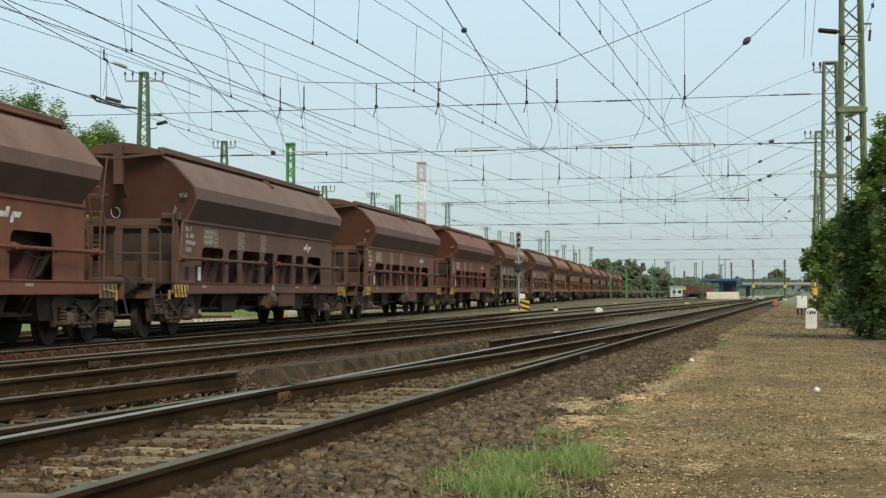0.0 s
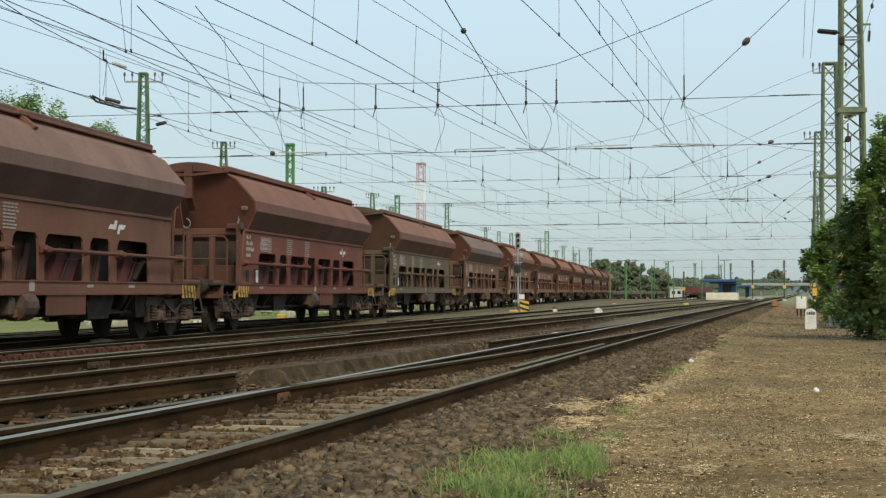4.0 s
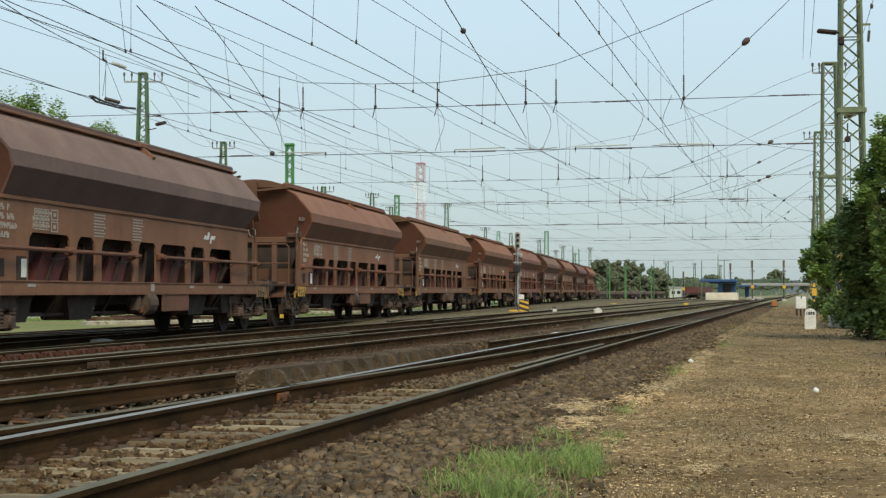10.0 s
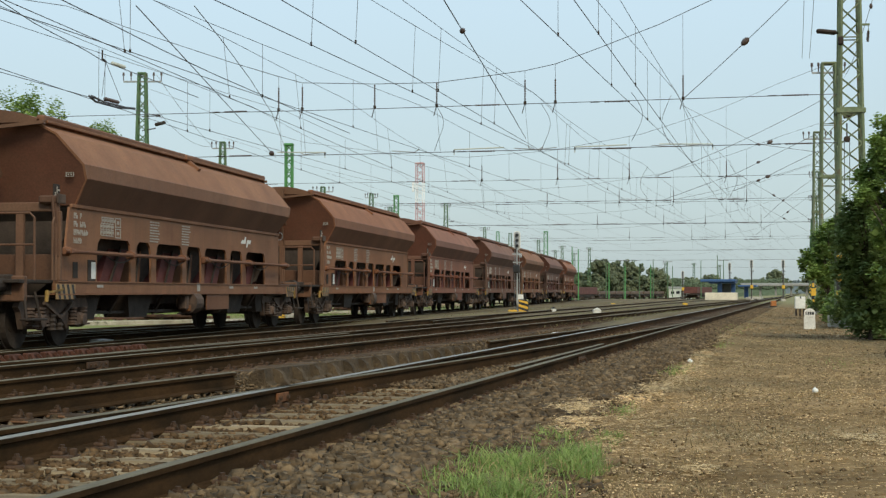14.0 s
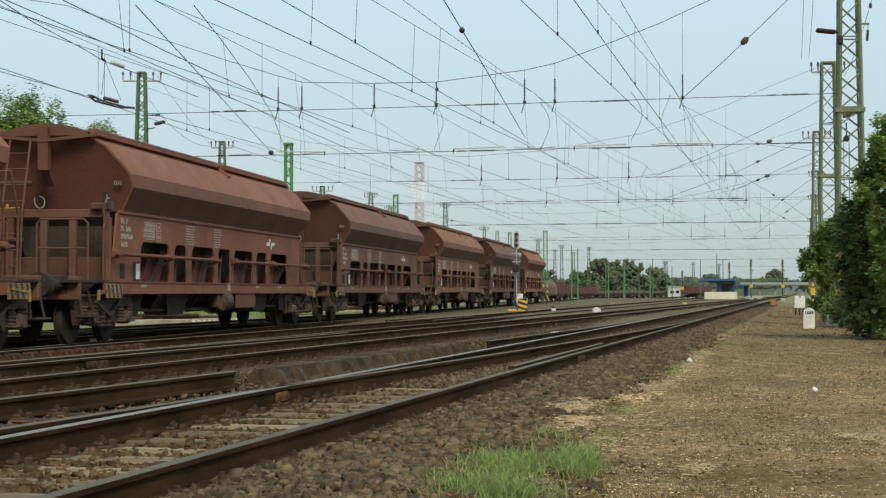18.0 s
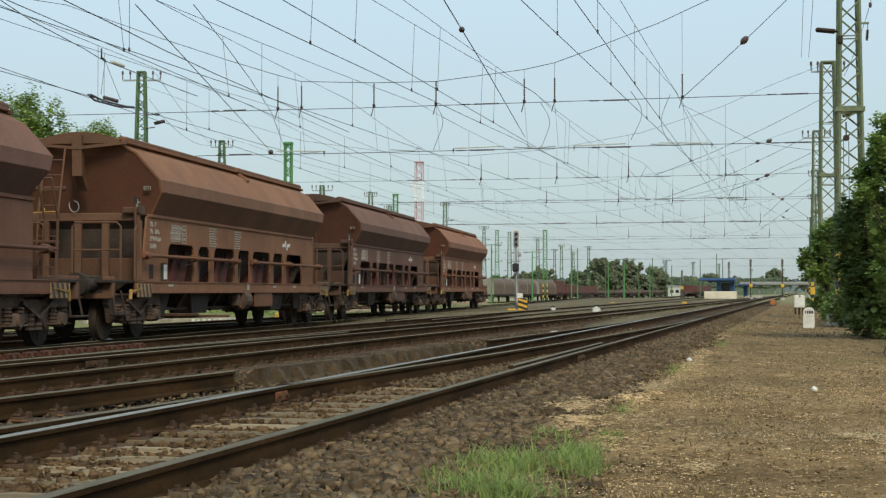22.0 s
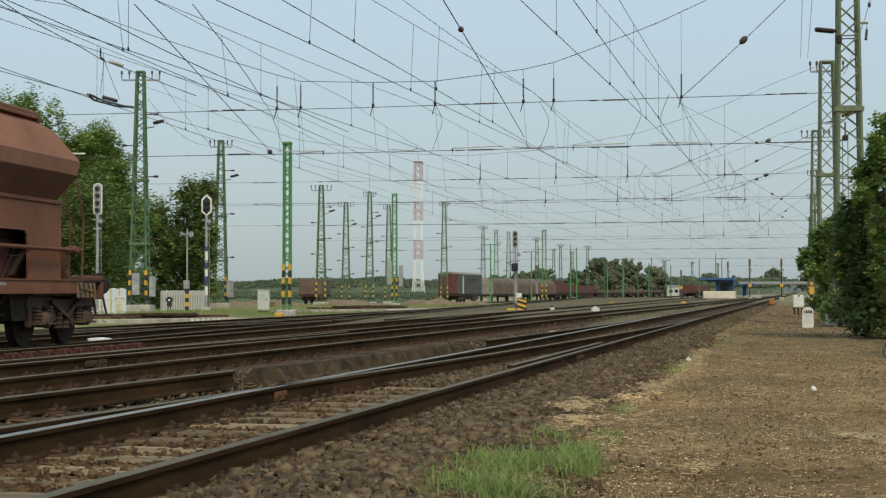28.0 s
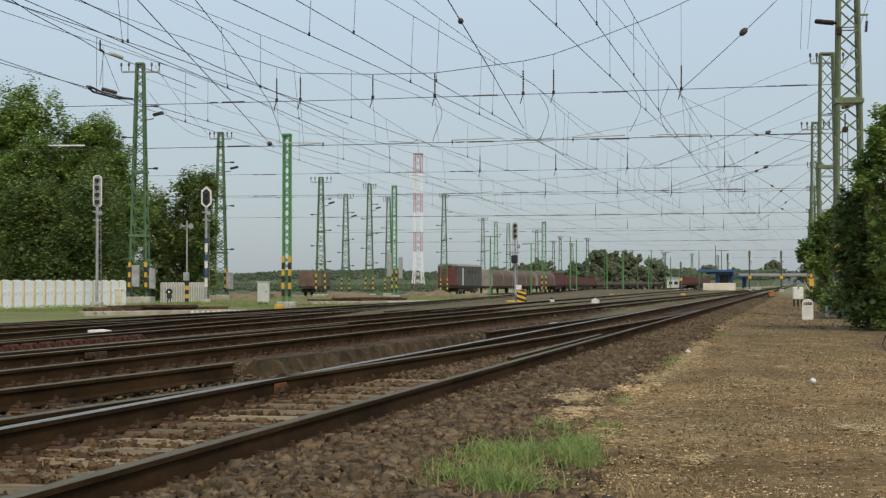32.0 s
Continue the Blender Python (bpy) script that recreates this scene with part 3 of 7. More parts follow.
# ---- freight wagons ----
WL = 19.65
OPENINGS = [(-5.82, -4.07), (-3.8, -2.9), (-2.6, -0.93), (-0.66, 0.38), (0.62, 2.33), (2.6, 3.63), (3.95, 5.72)]


def side_sheet(side):
    """The lower side of the wagon with its row of chamfered openings."""
    s, x0, x1 = Solid(), side * 1.19, side * 1.23
    za, zb, zo0, zo1, c = 1.13, 2.42, 1.14, 1.92, 0.16
    cuts = [-7.1]
    polys = []
    for a, b in OPENINGS:
        c = 0.16 if b - a > 1 else 0.2
        polys.append([(cuts[-1], za), (a, za), (a, zb), (cuts[-1], zb)])
        polys.append([(a, zo1), (b, zo1), (b, zb), (a, zb)])
        polys.append([(a, zo1 - c * 1.5), (a + c * 0.3, zo1 - c * 0.5), (a + c, zo1), (a, zo1)])
        polys.append([(b, zo1 - c * 1.5), (b, zo1), (b - c, zo1), (b - c * 0.3, zo1 - c * 0.5)])
        cuts.append(b)
    polys.append([(-7.75, za), (-7.1, za), (-7.1, zb), (-7.27, 1.7), (-7.75, 1.58)])
    polys.append([(cuts[-1], za), (7.05, za), (7.05, zb), (cuts[-1], zb)])
    for p in polys:
        s.prism(p, 0, min(x0, x1), max(x0, x1))
    return s


# half width, height, and how far the roof reaches towards the ladder end and the plain end
SECTION = [(1.22, 2.46, 6.82, 6.82), (1.52, 2.9, 7.04, 7.04), (1.52, 3.15, 7.17, 7.17), (1.14, 3.66, 7.45, 6.92), (0.8, 3.86, 7.6, 6.76)]


def build_wagon():
    w = thing("hopper_wagon", (0, 0, 0), "brown hopper wagon with rounded roof coupled in the train", "freight wagon", "wagons of the freight train")
    for side in (-1, 1):
        part("side_panel", side_sheet(side), M_PAINT, w, weld=True)
        s = Solid()
        n = len(SECTION)
        out = [(side * x, v, z) for x, z, ya, yb in SECTION for v in (-ya, yb)]
        inn = [(p[0] - side * 0.04, p[1], p[2] - 0.02) for p in out]
        s.add(out + inn, [(2 * i, 2 * i + 1, 2 * i + 3, 2 * i + 2) for i in range(n - 1)] + [(2 * n + 2 * i, 2 * n + 2 * i + 2, 2 * n + 2 * i + 3, 2 * n + 2 * i + 1) for i in range(n - 1)]
              + [(2 * i + e, 2 * i + 2 + e, 2 * n + 2 * i + 2 + e, 2 * n + 2 * i + e) for i in range(n - 1) for e in (0, 1)] + [(0, 1, 2 * n + 1, 2 * n), (2 * n - 2, 2 * n - 1, 4 * n - 1, 4 * n - 2)])
        # downward face painted darker for its shade, upright band a half step
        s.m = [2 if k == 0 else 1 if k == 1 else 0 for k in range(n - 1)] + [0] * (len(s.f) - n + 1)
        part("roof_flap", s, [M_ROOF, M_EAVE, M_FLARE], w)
        part("flap_hinge", Solid().bar((side * 0.88, 0.3, 3.88), (side * 1.2, 0.3, 3.63), 0.16, 0.07).box((side * 0.9, 0.3, 3.89), (0.2, 0.5, 0.1), bevel=0.02), M_PAINT, w)
        part("grey_plate", Solid().box((side * 1.33, -7.72, 2.52), (0.03, 0.34, 0.16), bevel=0.01), M_BOGIE, w)
        e = Solid().box((side * 1.5, 0, 3.03), (0.05, 13.86, 0.27), bevel=0.015)
        part("roof_edge", e, M_EAVE, w)
        part("waist_rail", Solid().box((side * 1.23, 0, 2.44), (0.06, 14.1, 0.07), bevel=0.012), M_PAINT, w)
        part("solebar", Solid().box((side * 1.27, 0, 1.02), (0.1, 15.7, 0.23), bevel=0.015).box((side * 1.25, 0, 1.125), (0.18, 15.7, 0.02)).box((side * 1.25, 0, 0.905), (0.18, 15.7, 0.02)), M_PAINT, w)
        # long handrail in two lengths on brackets
        for a, b in ((-7.67, -0.98), (0.15, 7.6)):
            r = Solid().tube([(side * 1.38, a, 1.64), (side * 1.38, b, 1.64)], 0.036, 8)
            for y in (a + 0.25, (a + b) / 2, b - 0.25):
                r.box((side * 1.31, y, 1.64), (0.16, 0.1, 0.16), bevel=0.03).box((side * 1.38, y, 1.64), (0.1, 0.16, 0.1), bevel=0.02)
            part("side_handrail", r, M_END, w, smooth=False)
        # red chutes leaning behind the openings, with a strut across each
        for a, b in OPENINGS:
            k = b - a
            lo, hi, wide = a + 0.42 * k, b - 0.08 * k, 0.6 * k
            c = Solid()
            c.add([(side * x, lo + u, 1.0) for x in (0.96, 0.6) for u in (0, wide)] + [(side * x, hi + u, 1.86) for x in (0.86, 0.6) for u in (0, wide)],
                  [(0, 1, 5, 4), (2, 6, 7, 3), (0, 4, 6, 2), (1, 3, 7, 5), (0, 2, 3, 1), (4, 5, 7, 6)])
            # narrow chutes take the wagon's paint with shade darkened in
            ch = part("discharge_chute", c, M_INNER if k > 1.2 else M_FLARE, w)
            part("strut", Solid().bar((side * 1.0, lo + 0.26 * k, 1.02), (side * 0.92, hi + 0.24 * k, 1.8), 0.03, 0.07), M_SOOT, ch)
            if k > 1.2:
                hang = [(side * 1.34, a + 0.1 * k + 0.8 * k * q / 6, 1.6 - 0.11 * math.sin(math.pi * q / 6)) for q in range(7)]
                part("slack_hose", Solid().tube(hang, 0.012, 5), M_SOOT, w)
        dp = part("data_frame", Solid().box((side * 1.234, -6.1, 1.32), (0.016, 0.36, 0.4), bevel=0.005), M_SOOT, w)
        part("data_panel", Solid().box((side * 1.243, -6.02, 1.33), (0.012, 0.2, 0.3), bevel=0.005), M_WHITE, dp, "white data board in a dark frame")
        part("label_holder", Solid().box((side * 1.234, -6.85, 1.33), (0.014, 0.22, 0.28), bevel=0.005), M_SOOT, w)
        # lettering rows
        t = Solid()
        xx = side * 1.237
        rng = random.Random(3)
        for i, n in enumerate((4, 6, 7, 4)):
            for j in range(n):
                if (i, j) in ((0, 2), (1, 2)):
                    continue
                y, z, hh = -6.92 + j * 0.095, 2.28 - 0.145 * i, 0.1
                t.box((xx, y, z), (0.008, 0.022, hh)).box((xx, y + 0.025, z + rng.choice((-0.04, 0.04, 0.0))), (0.008, 0.04, 0.02)).box((xx, y + 0.05, z + rng.choice((-0.02, 0, 0.02))), (0.008, 0.02, hh * 0.6))
        for i in range(4):
            t.box((xx, -5.32, 2.31 - 0.11 * i), (0.008, 0.6, 0.018))
            for j in range(5):
                if i < 3:
                    t.box((xx, -5.6 + j * 0.14 - (0.06 if i else 0), 2.255 - 0.11 * i), (0.008, 0.02, 0.09)).box((xx, -5.53 + j * 0.14 - (0.06 if i else 0), 2.26 - 0.11 * i), (0.008, 0.06, 0.05))
        for y, z in ((-4.78, 2.24), (-4.78, 2.04)):
            for d, a, b in ((-0.13, 0.02, 0.18), (0.13, 0.02, 0.18), (0, 0.26, 0.02)):
                t.box((xx, y + d, z + (0.08 if b < 0.1 else 0)), (0.008, a, b))
            t.box((xx, y, z - 0.08), (0.008, 0.26, 0.02)).box((xx, y, z), (0.008, 0.1, 0.06))
        for c in (-2.7, -0.7):
            for i in range(8):
                n = rng.uniform(0.45, 0.62)
                for j in range(4):
                    t.box((xx, c - 0.31 + n * (j + 0.45) / 4, 2.34 - 0.055 * i), (0.008, n / 5.2, 0.026))
        for c in (-5.9, 2.4, 4.5):
            t.box((side * 1.325, c, 1.05), (0.008, 0.3, 0.05))
        t.box((side * 1.325, -0.1, 1.05), (0.008, 0.2, 0.18))
        tagged(part("lettering", t, M_LETTER, w, "rows of white stencilled lettering"), kind="stuff")
        e = Solid()
        for y0, y1, z0, z1, sk in ((3.48, 3.84, 2.11, 2.2, 0.1), (3.74, 3.88, 2.11, 2.28, 0.08), (3.94, 4.06, 2.03, 2.2, 0.08), (3.96, 4.3, 2.12, 2.21, 0.1)):
            e.add([(xx, y0, z0), (xx, y1, z0), (xx, y1 + sk, z1), (xx, y0 + sk, z1)], [(0, 1, 2, 3)])
        part("emblem", e, M_WHITE, w, "white slanted emblem of plain bars")
        for y, hw in ((-7.5, 0.42), (7.95, 0.42)):
            hz = part("hazard_plate", Solid().box((side * 1.33, y, 0.95), (0.014, hw * 2, 0.26), bevel=0.004), M_HAZARD, w, "yellow plate with dark slanted stripes")
            for k in range(4):
                u = y - hw + 0.02 + k * hw * 0.5
                part("stripe", Solid().add([(side * 1.3385, u + 0.1, 0.825), (side * 1.3385, u + 0.2, 0.825), (side * 1.3385, u + 0.1, 1.075), (side * 1.3385, u, 1.075)], [(0, 1, 2, 3)]), M_BLACK, hz)
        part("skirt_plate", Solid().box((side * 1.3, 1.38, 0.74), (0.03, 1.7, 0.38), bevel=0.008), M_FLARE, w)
        g = Solid().tube([(side * 1.2, -0.55, 0.72), (side * 1.2, -0.05, 0.72)], 0.24, 14).box((side * 1.2, -0.75, 0.72), (0.2, 0.2, 0.3), bevel=0.03)
        part("brake_cylinder", g, M_BOGIE, w)
        lv = Solid().bar((side * 1.26, -0.35, 0.98), (side * 1.26, -0.42, 0.5), 0.05).tube([(side * 1.27, -0.5, 0.82), (side * 1.28, -0.3, 0.66), (side * 1.27, -0.12, 0.8), (side * 1.27, 0.1, 0.62)], 0.03, 6)
        part("brake_lever", lv.box((side * 1.27, -0.62, 0.6), (0.08, 0.16, 0.14), bevel=0.02), M_ORANGERUST, w, "orange rusty brake lever")
        pt = Solid()
        for yy in (-4.6, -2.0, 2.7, 4.9):
            pt.bar((side * 1.2, yy, 0.92), (side * 0.9, yy + 0.1, 0.5), 0.06)
        pt.bar((side * 0.95, -5.8, 0.56), (side * 0.95, 5.8, 0.56), 0.05)
        part("brake_rigging", pt, M_SOOT, w)
        for y, sg in ((-8.75, -1), (8.75, 1)):
            st = Solid()
            for d in (-0.22, 0.22):
                st.bar((side * 1.22, y + d, 0.95), (side * 1.3, y + d * 1.25, 0.5), 0.035)
            st.box((side * 1.3, y, 0.5), (0.22, 0.62, 0.035), bevel=0.01)
            part("footstep", st, M_SOOT, w)
            b = Solid().tube([(side * 0.88, y + sg * 0.25, 1.06), (side * 0.88, y + sg * 0.9, 1.06)], 0.11, 12)
            b.tube([(side * 0.88, y + sg * 0.96, 1.06), (side * 0.88, y + sg * 1.05, 1.06)], [0.22, 0.2], 16)
            b.box((side * 0.88, y + sg * 0.25, 1.06), (0.34, 0.06, 0.34), bevel=0.02)
            part("buffer", b, M_SOOT, w)
            h = Solid().bar((side * 1.34, y - sg * 1.1, 0.99), (side * 1.34, y - sg * 0.45, 0.93), 0.03).tube([(side * 1.34, y - sg * 0.45, 0.97), (side * 1.34, y - sg * 0.42, 0.78)], 0.035, 6)
            part("brake_handle", h, M_WORNYEL, w, "worn yellow brake cock handle")
    # roof lid, centre spine and ends
    n = 9
    arc = [(-0.86 + 1.72 * i / (n - 1), 3.9 + 0.17 * (1 - ((i - (n - 1) / 2) / ((n - 1) / 2)) ** 2)) for i in range(n)]
    ring = arc + [(0.86, 3.82), (-0.86, 3.82)]
    part("roof_lid", Solid().prism([(x, z) for x, z in ring], 1, -7.5, 6.7), M_ROOF, w)
    for side in (-1, 1):
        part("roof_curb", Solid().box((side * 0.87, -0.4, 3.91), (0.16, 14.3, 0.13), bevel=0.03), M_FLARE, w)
        part("curb_edge", Solid().box((side * 0.94, -0.4, 3.865), (0.05, 14.1, 0.05), bevel=0.01), M_PAINT, w)
    for sg in (-1, 1):
        k = Solid()
        y5, y4 = (7.6, 7.45) if sg < 0 else (6.76, 6.92)
        up = [(-0.8, sg * y5, 3.86), (0.8, sg * y5, 3.86), (1.14, sg * y4, 3.66), (-1.14, sg * y4, 3.66)]
        mid = [(1.52, sg * 7.17, 3.15), (-1.52, sg * 7.17, 3.15)]
        k.add(up + mid + [(1.52, sg * 7.04, 2.9), (-1.52, sg * 7.04, 2.9), (1.24, sg * 6.82, 2.46), (-1.24, sg * 6.82, 2.46)],
              [(0, 1, 2, 3), (3, 2, 4, 5), (5, 4, 6, 7), (7, 6, 8, 9)])
        part("end_cap", Solid().prism([(x, z) for x, z in arc] + [(0.8, 3.84), (-0.8, 3.84)], 1, sg * (y5 - 0.1), sg * (y5 + 0.02)), M_PAINT, w)
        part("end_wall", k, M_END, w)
        # end slope coloured near-black, as the shadow behind the portal
        part("end_slope", Solid().add([(1.24, sg * 6.82, 2.44), (-1.24, sg * 6.82, 2.44), (-1.0, sg * 5.7, 1.2), (1.0, sg * 5.7, 1.2), (1.24, sg * 6.7, 2.44), (-1.24, sg * 6.7, 2.44), (-1.0, sg * 5.6, 1.2), (1.0, sg * 5.6, 1.2)],
                                      [(0, 1, 2, 3), (4, 7, 6, 5), (0, 4, 5, 1), (3, 2, 6, 7), (0, 3, 7, 4), (1, 5, 6, 2)]), M_SOOT, w)
        if sg < 0:
            post = Solid().bar((0, sg * 7.66, 4.0), (0, sg * 7.62, 3.2), 0.2, 0.14).bar((0, sg * 7.6, 3.24), (0, sg * 7.3, 2.95), 0.16, 0.1)
        else:
            post = Solid().bar((0, y5 + 0.05, 3.95), (0, y4 + 0.2, 3.3), 0.12, 0.1)
        part("end_post", post, M_PAINT, w)
        rim = Solid().bar((-0.98, sg * (y5 + 0.02), 3.84), (0, sg * (y5 + 0.08), 3.74), 0.11, 0.06).bar((0, sg * (y5 + 0.08), 3.74), (0.98, sg * (y5 + 0.02), 3.84), 0.11, 0.06)
        part("end_rim", rim, M_PAINT, w)
        # platform, headstock, portal
        part("platform", Solid().box((0, sg * 8.2, 1.12), (2.5, 2.0, 0.06), bevel=0.01), M_SOOT, w)
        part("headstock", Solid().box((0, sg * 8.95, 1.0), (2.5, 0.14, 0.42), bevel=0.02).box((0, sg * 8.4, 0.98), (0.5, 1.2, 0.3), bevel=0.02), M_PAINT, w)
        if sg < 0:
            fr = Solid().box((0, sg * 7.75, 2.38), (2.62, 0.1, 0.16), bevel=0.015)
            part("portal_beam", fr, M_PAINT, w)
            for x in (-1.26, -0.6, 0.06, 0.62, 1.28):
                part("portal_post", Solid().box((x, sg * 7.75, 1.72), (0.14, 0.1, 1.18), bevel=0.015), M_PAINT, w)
        # bulkhead paint is darkened for the shadow inside the portal
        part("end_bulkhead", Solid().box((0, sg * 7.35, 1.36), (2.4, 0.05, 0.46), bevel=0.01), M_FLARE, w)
        if sg < 0:
            for x0, x1, y in ((0.28, 1.24, 8.6), (-1.24, -0.28, 8.6)):
                part("platform_rail", Solid().tube([(x0, sg * y, 1.14), (x0, sg * y, 2.16), (x0 + 0.08, sg * y, 2.24), (x1 - 0.08, sg * y, 2.24), (x1, sg * y, 2.16), (x1, sg * y, 1.14)], 0.022, 6).tube([(x0, sg * y, 1.72), (x1, sg * y, 1.72)], 0.018, 6), M_PAINT, w)
            for x in (1.32, -1.32):
                part("grab_rail", Solid().tube([(x, sg * 8.05, 1.14), (x, sg * 8.05, 2.1), (x, sg * 7.98, 2.2), (x, sg * 7.9, 2.1), (x, sg * 7.9, 1.14)], 0.02, 6), M_PAINT, w)
            lad = Solid()
            for x in (-0.62, -0.22):
                lad.tube([(x, sg * 8.2, 1.14), (x, sg * 8.1, 2.4), (x, sg * 7.75, 3.75)], 0.022, 6)
            for i in range(8):
                z = 1.4 + 0.3 * i
                y = 8.2 - 0.08 * (z - 1.14) if z < 2.4 else 8.1 - 0.26 * (z - 2.4)
                lad.tube([(-0.62, sg * y, z), (-0.22, sg * y, z)], 0.014, 5)
            part("ladder", lad, M_PAINT, w)
            for x in (1.26, -1.26):
                k = 1 if x > 0 else -1
                part("rod_bracket", Solid().box((x - 0.1 * k, -7.86, 2.5), (0.3, 0.16, 0.14), bevel=0.03), M_END, w)
                for u in (0.0, 0.1, 0.2):
                    part("rod", Solid().tube([(x + 0.02 * k, -7.98 + u, 2.55), (x + 0.05 * k, -7.96 + u, 2.1), (x + 0.05 * k, -7.9 + u, 1.55)], 0.024, 6), M_END, w)
                part("chalk_plate", Solid().box((x * 0.985, -7.72, 2.62), (0.02, 0.26, 0.3), bevel=0.005), M_SOOT, w)
                mk = Solid()
                for u, z, a_, b_ in ((0.0, 0.0, 0.03, 0.22), (0.08, 0.05, 0.09, 0.03), (-0.07, -0.05, 0.03, 0.12), (0.07, -0.07, 0.03, 0.12)):
                    mk.box((x * 0.985 + 0.014 * k, -7.72 + u, 2.62 + z), (0.006, a_, b_))
                part("chalk_marks", mk, M_LETTER, w)
                fr = Solid()
                for u, a_, z, b_ in ((0, 0.14, 0.034, 0.008), (0, 0.14, -0.034, 0.008), (-0.066, 0.008, 0, 0.068), (0.066, 0.008, 0, 0.068), (-0.025, 0.014, 0, 0.03), (0.025, 0.014, 0, 0.03)):
                    fr.box((x * 0.98 + u * k, -7.12, 2.98 + z), (a_, 0.03, b_))
                part("end_mark", fr, M_LETTER, w)
            hoop = [(0.02 + 0.1 * math.sin(q * 0.42), -7.88, 2.56 + 0.13 * math.cos(q * 0.42) + 0.006 * q) for q in range(13)]
            part("hose_loop", Solid().tube(hoop, 0.01, 6), M_GALV, w, "pale looped air hose")
            part("drain_valve", Solid().bar((-0.76, -8.12, 2.46), (-0.26, -8.12, 2.48), 0.022).box((-0.5, -8.12, 2.5), (0.05, 0.04, 0.08), bevel=0.01), M_WORNYEL, w, "yellow valve bar beside the ladder")
            part("end_pipe", Solid().tube([(-1.2, -7.85, 2.95), (-0.2, -7.72, 2.95)], 0.05, 8), M_END, w)
            part("end_pipe", Solid().tube([(-1.2, -7.9, 1.9), (-0.3, -7.85, 1.9)], 0.035, 6), M_END, w)
        else:
            for x in (0.95, -0.95):
                part("grab_rail", Solid().tube([(x, 8.7, 1.14), (x, 8.75, 2.2), (x, 8.45, 2.9), (x - 0.25, 8.45, 2.9), (x - 0.25, 8.75, 2.2), (x - 0.25, 8.7, 1.14)], 0.022, 6), M_PAINT, w)
            part("end_brace", Solid().bar((-1.1, 7.1, 1.14), (-1.1, 6.7, 2.5), 0.1).bar((1.1, 7.1, 1.14), (1.1, 6.7, 2.5), 0.1).bar((-1.1, 7.0, 1.75), (1.1, 7.0, 1.75), 0.07), M_PAINT, w)
        part("coupler", Solid().tube([(0, sg * 9.0, 1.0), (0, sg * 9.45, 1.0), (0, sg * 9.8, 0.92)], [0.07, 0.06, 0.05], 8).box((0, sg * 9.1, 1.0), (0.3, 0.1, 0.3), bevel=0.03), M_SOOT, w)
        part("brake_hose", Solid().tube([(0.35, sg * 9.0, 0.95), (0.36, sg * 9.25, 0.7), (0.3, sg * 9.5, 0.52), (0.15, sg * 9.75, 0.62)], 0.028, 6), M_BLACK, w)
    # hopper bottoms: saddle between the sides, coloured dark for the unlit interior
    hp = Solid()
    prof = [(-1.12, 2.45), (-0.62, 1.1), (-0.3, 0.85), (0.3, 0.85), (0.62, 1.1), (1.12, 2.45)]
    hp.add([(x, y, z) for y in (-6.6, 6.6) for x, z in prof], [(i, i + 1, i + 7, i + 6) for i in range(5)] + [(0, 1, 2, 3, 4, 5), (6, 11, 10, 9, 8, 7)])
    part("hopper_bottom", hp, M_SOOT, w)
    part("centre_sill", Solid().box((0, 0, 0.82), (0.5, 17.6, 0.28), bevel=0.02), M_SOOT, w)
    for y in (-6.0, -3.15, 3.5, 6.0):
        for side in (-1, 1):
            part("discharge_gate", Solid().add([(side * x, y + v, z) for x, v, z in ((0.4, -0.75, 0.95), (1.1, -0.75, 0.95), (1.1, 0.75, 0.95), (0.4, 0.75, 0.95), (0.55, -0.5, 0.45), (1.05, -0.5, 0.45), (1.05, 0.5, 0.45), (0.55, 0.5, 0.45))],
                                               [(0, 3, 2, 1), (4, 5, 6, 7), (0, 1, 5, 4), (1, 2, 6, 5), (2, 3, 7, 6), (3, 0, 4, 7)]), M_SOOT, w)
    for x in (-0.7, 0.7):
        part("brake_pipe", Solid().tube([(x, -6.2, 0.58), (x, -1.0, 0.52), (x, 5.8, 0.58)], 0.035, 6), M_SOOT, w)
    # bogies
    for yb in (-7.4, 7.4):
        bg = part("bogie", Solid().box((0, yb, 0.72), (2.0, 0.36, 0.26), bevel=0.03), M_SOOT, w)
        for side in (-1, 1):
            f = Solid()
            # pressed frame: level over the axles, dropped in the middle, horns either side of each axle box
            prof2 = [(-1.5, 0.7), (-1.36, 0.88), (-0.5, 0.88), (-0.36, 0.8), (0.36, 0.8), (0.5, 0.88), (1.36, 0.88), (1.5, 0.7), (1.4, 0.62), (1.3, 0.34), (1.2, 0.34), (1.14, 0.68), (0.66, 0.68), (0.6, 0.34), (0.5, 0.3),
                     (0.38, 0.42), (-0.38, 0.42), (-0.5, 0.3), (-0.6, 0.34), (-0.66, 0.68), (-1.14, 0.68), (-1.2, 0.34), (-1.3, 0.34), (-1.4, 0.62)]
            n2 = len(prof2)
            vs = [(side * x, yb + p, q) for x in (1.0, 1.1) for p, q in prof2]
            f.add(vs, [(k, (k + 1) % n2, n2 + (k + 1) % n2, n2 + k) for k in range(n2)])
            for x in (0, n2):
                f.f += [tuple(x + k for k in q) for q in ((0, 1, 2, 23), (23, 2, 20, 21), (23, 21, 22), (2, 3, 19, 20), (3, 16, 17, 18, 19), (3, 4, 15, 16), (4, 5, 12, 13, 14, 15), (5, 6, 11, 12), (6, 7, 8, 11), (8, 9, 10, 11))]
                f.m += [0] * 10
            f.box((side * 1.1, yb, 0.87), (0.16, 2.7, 0.04), bevel=0.01)
            part("side_frame", f, M_BOGIE, bg)
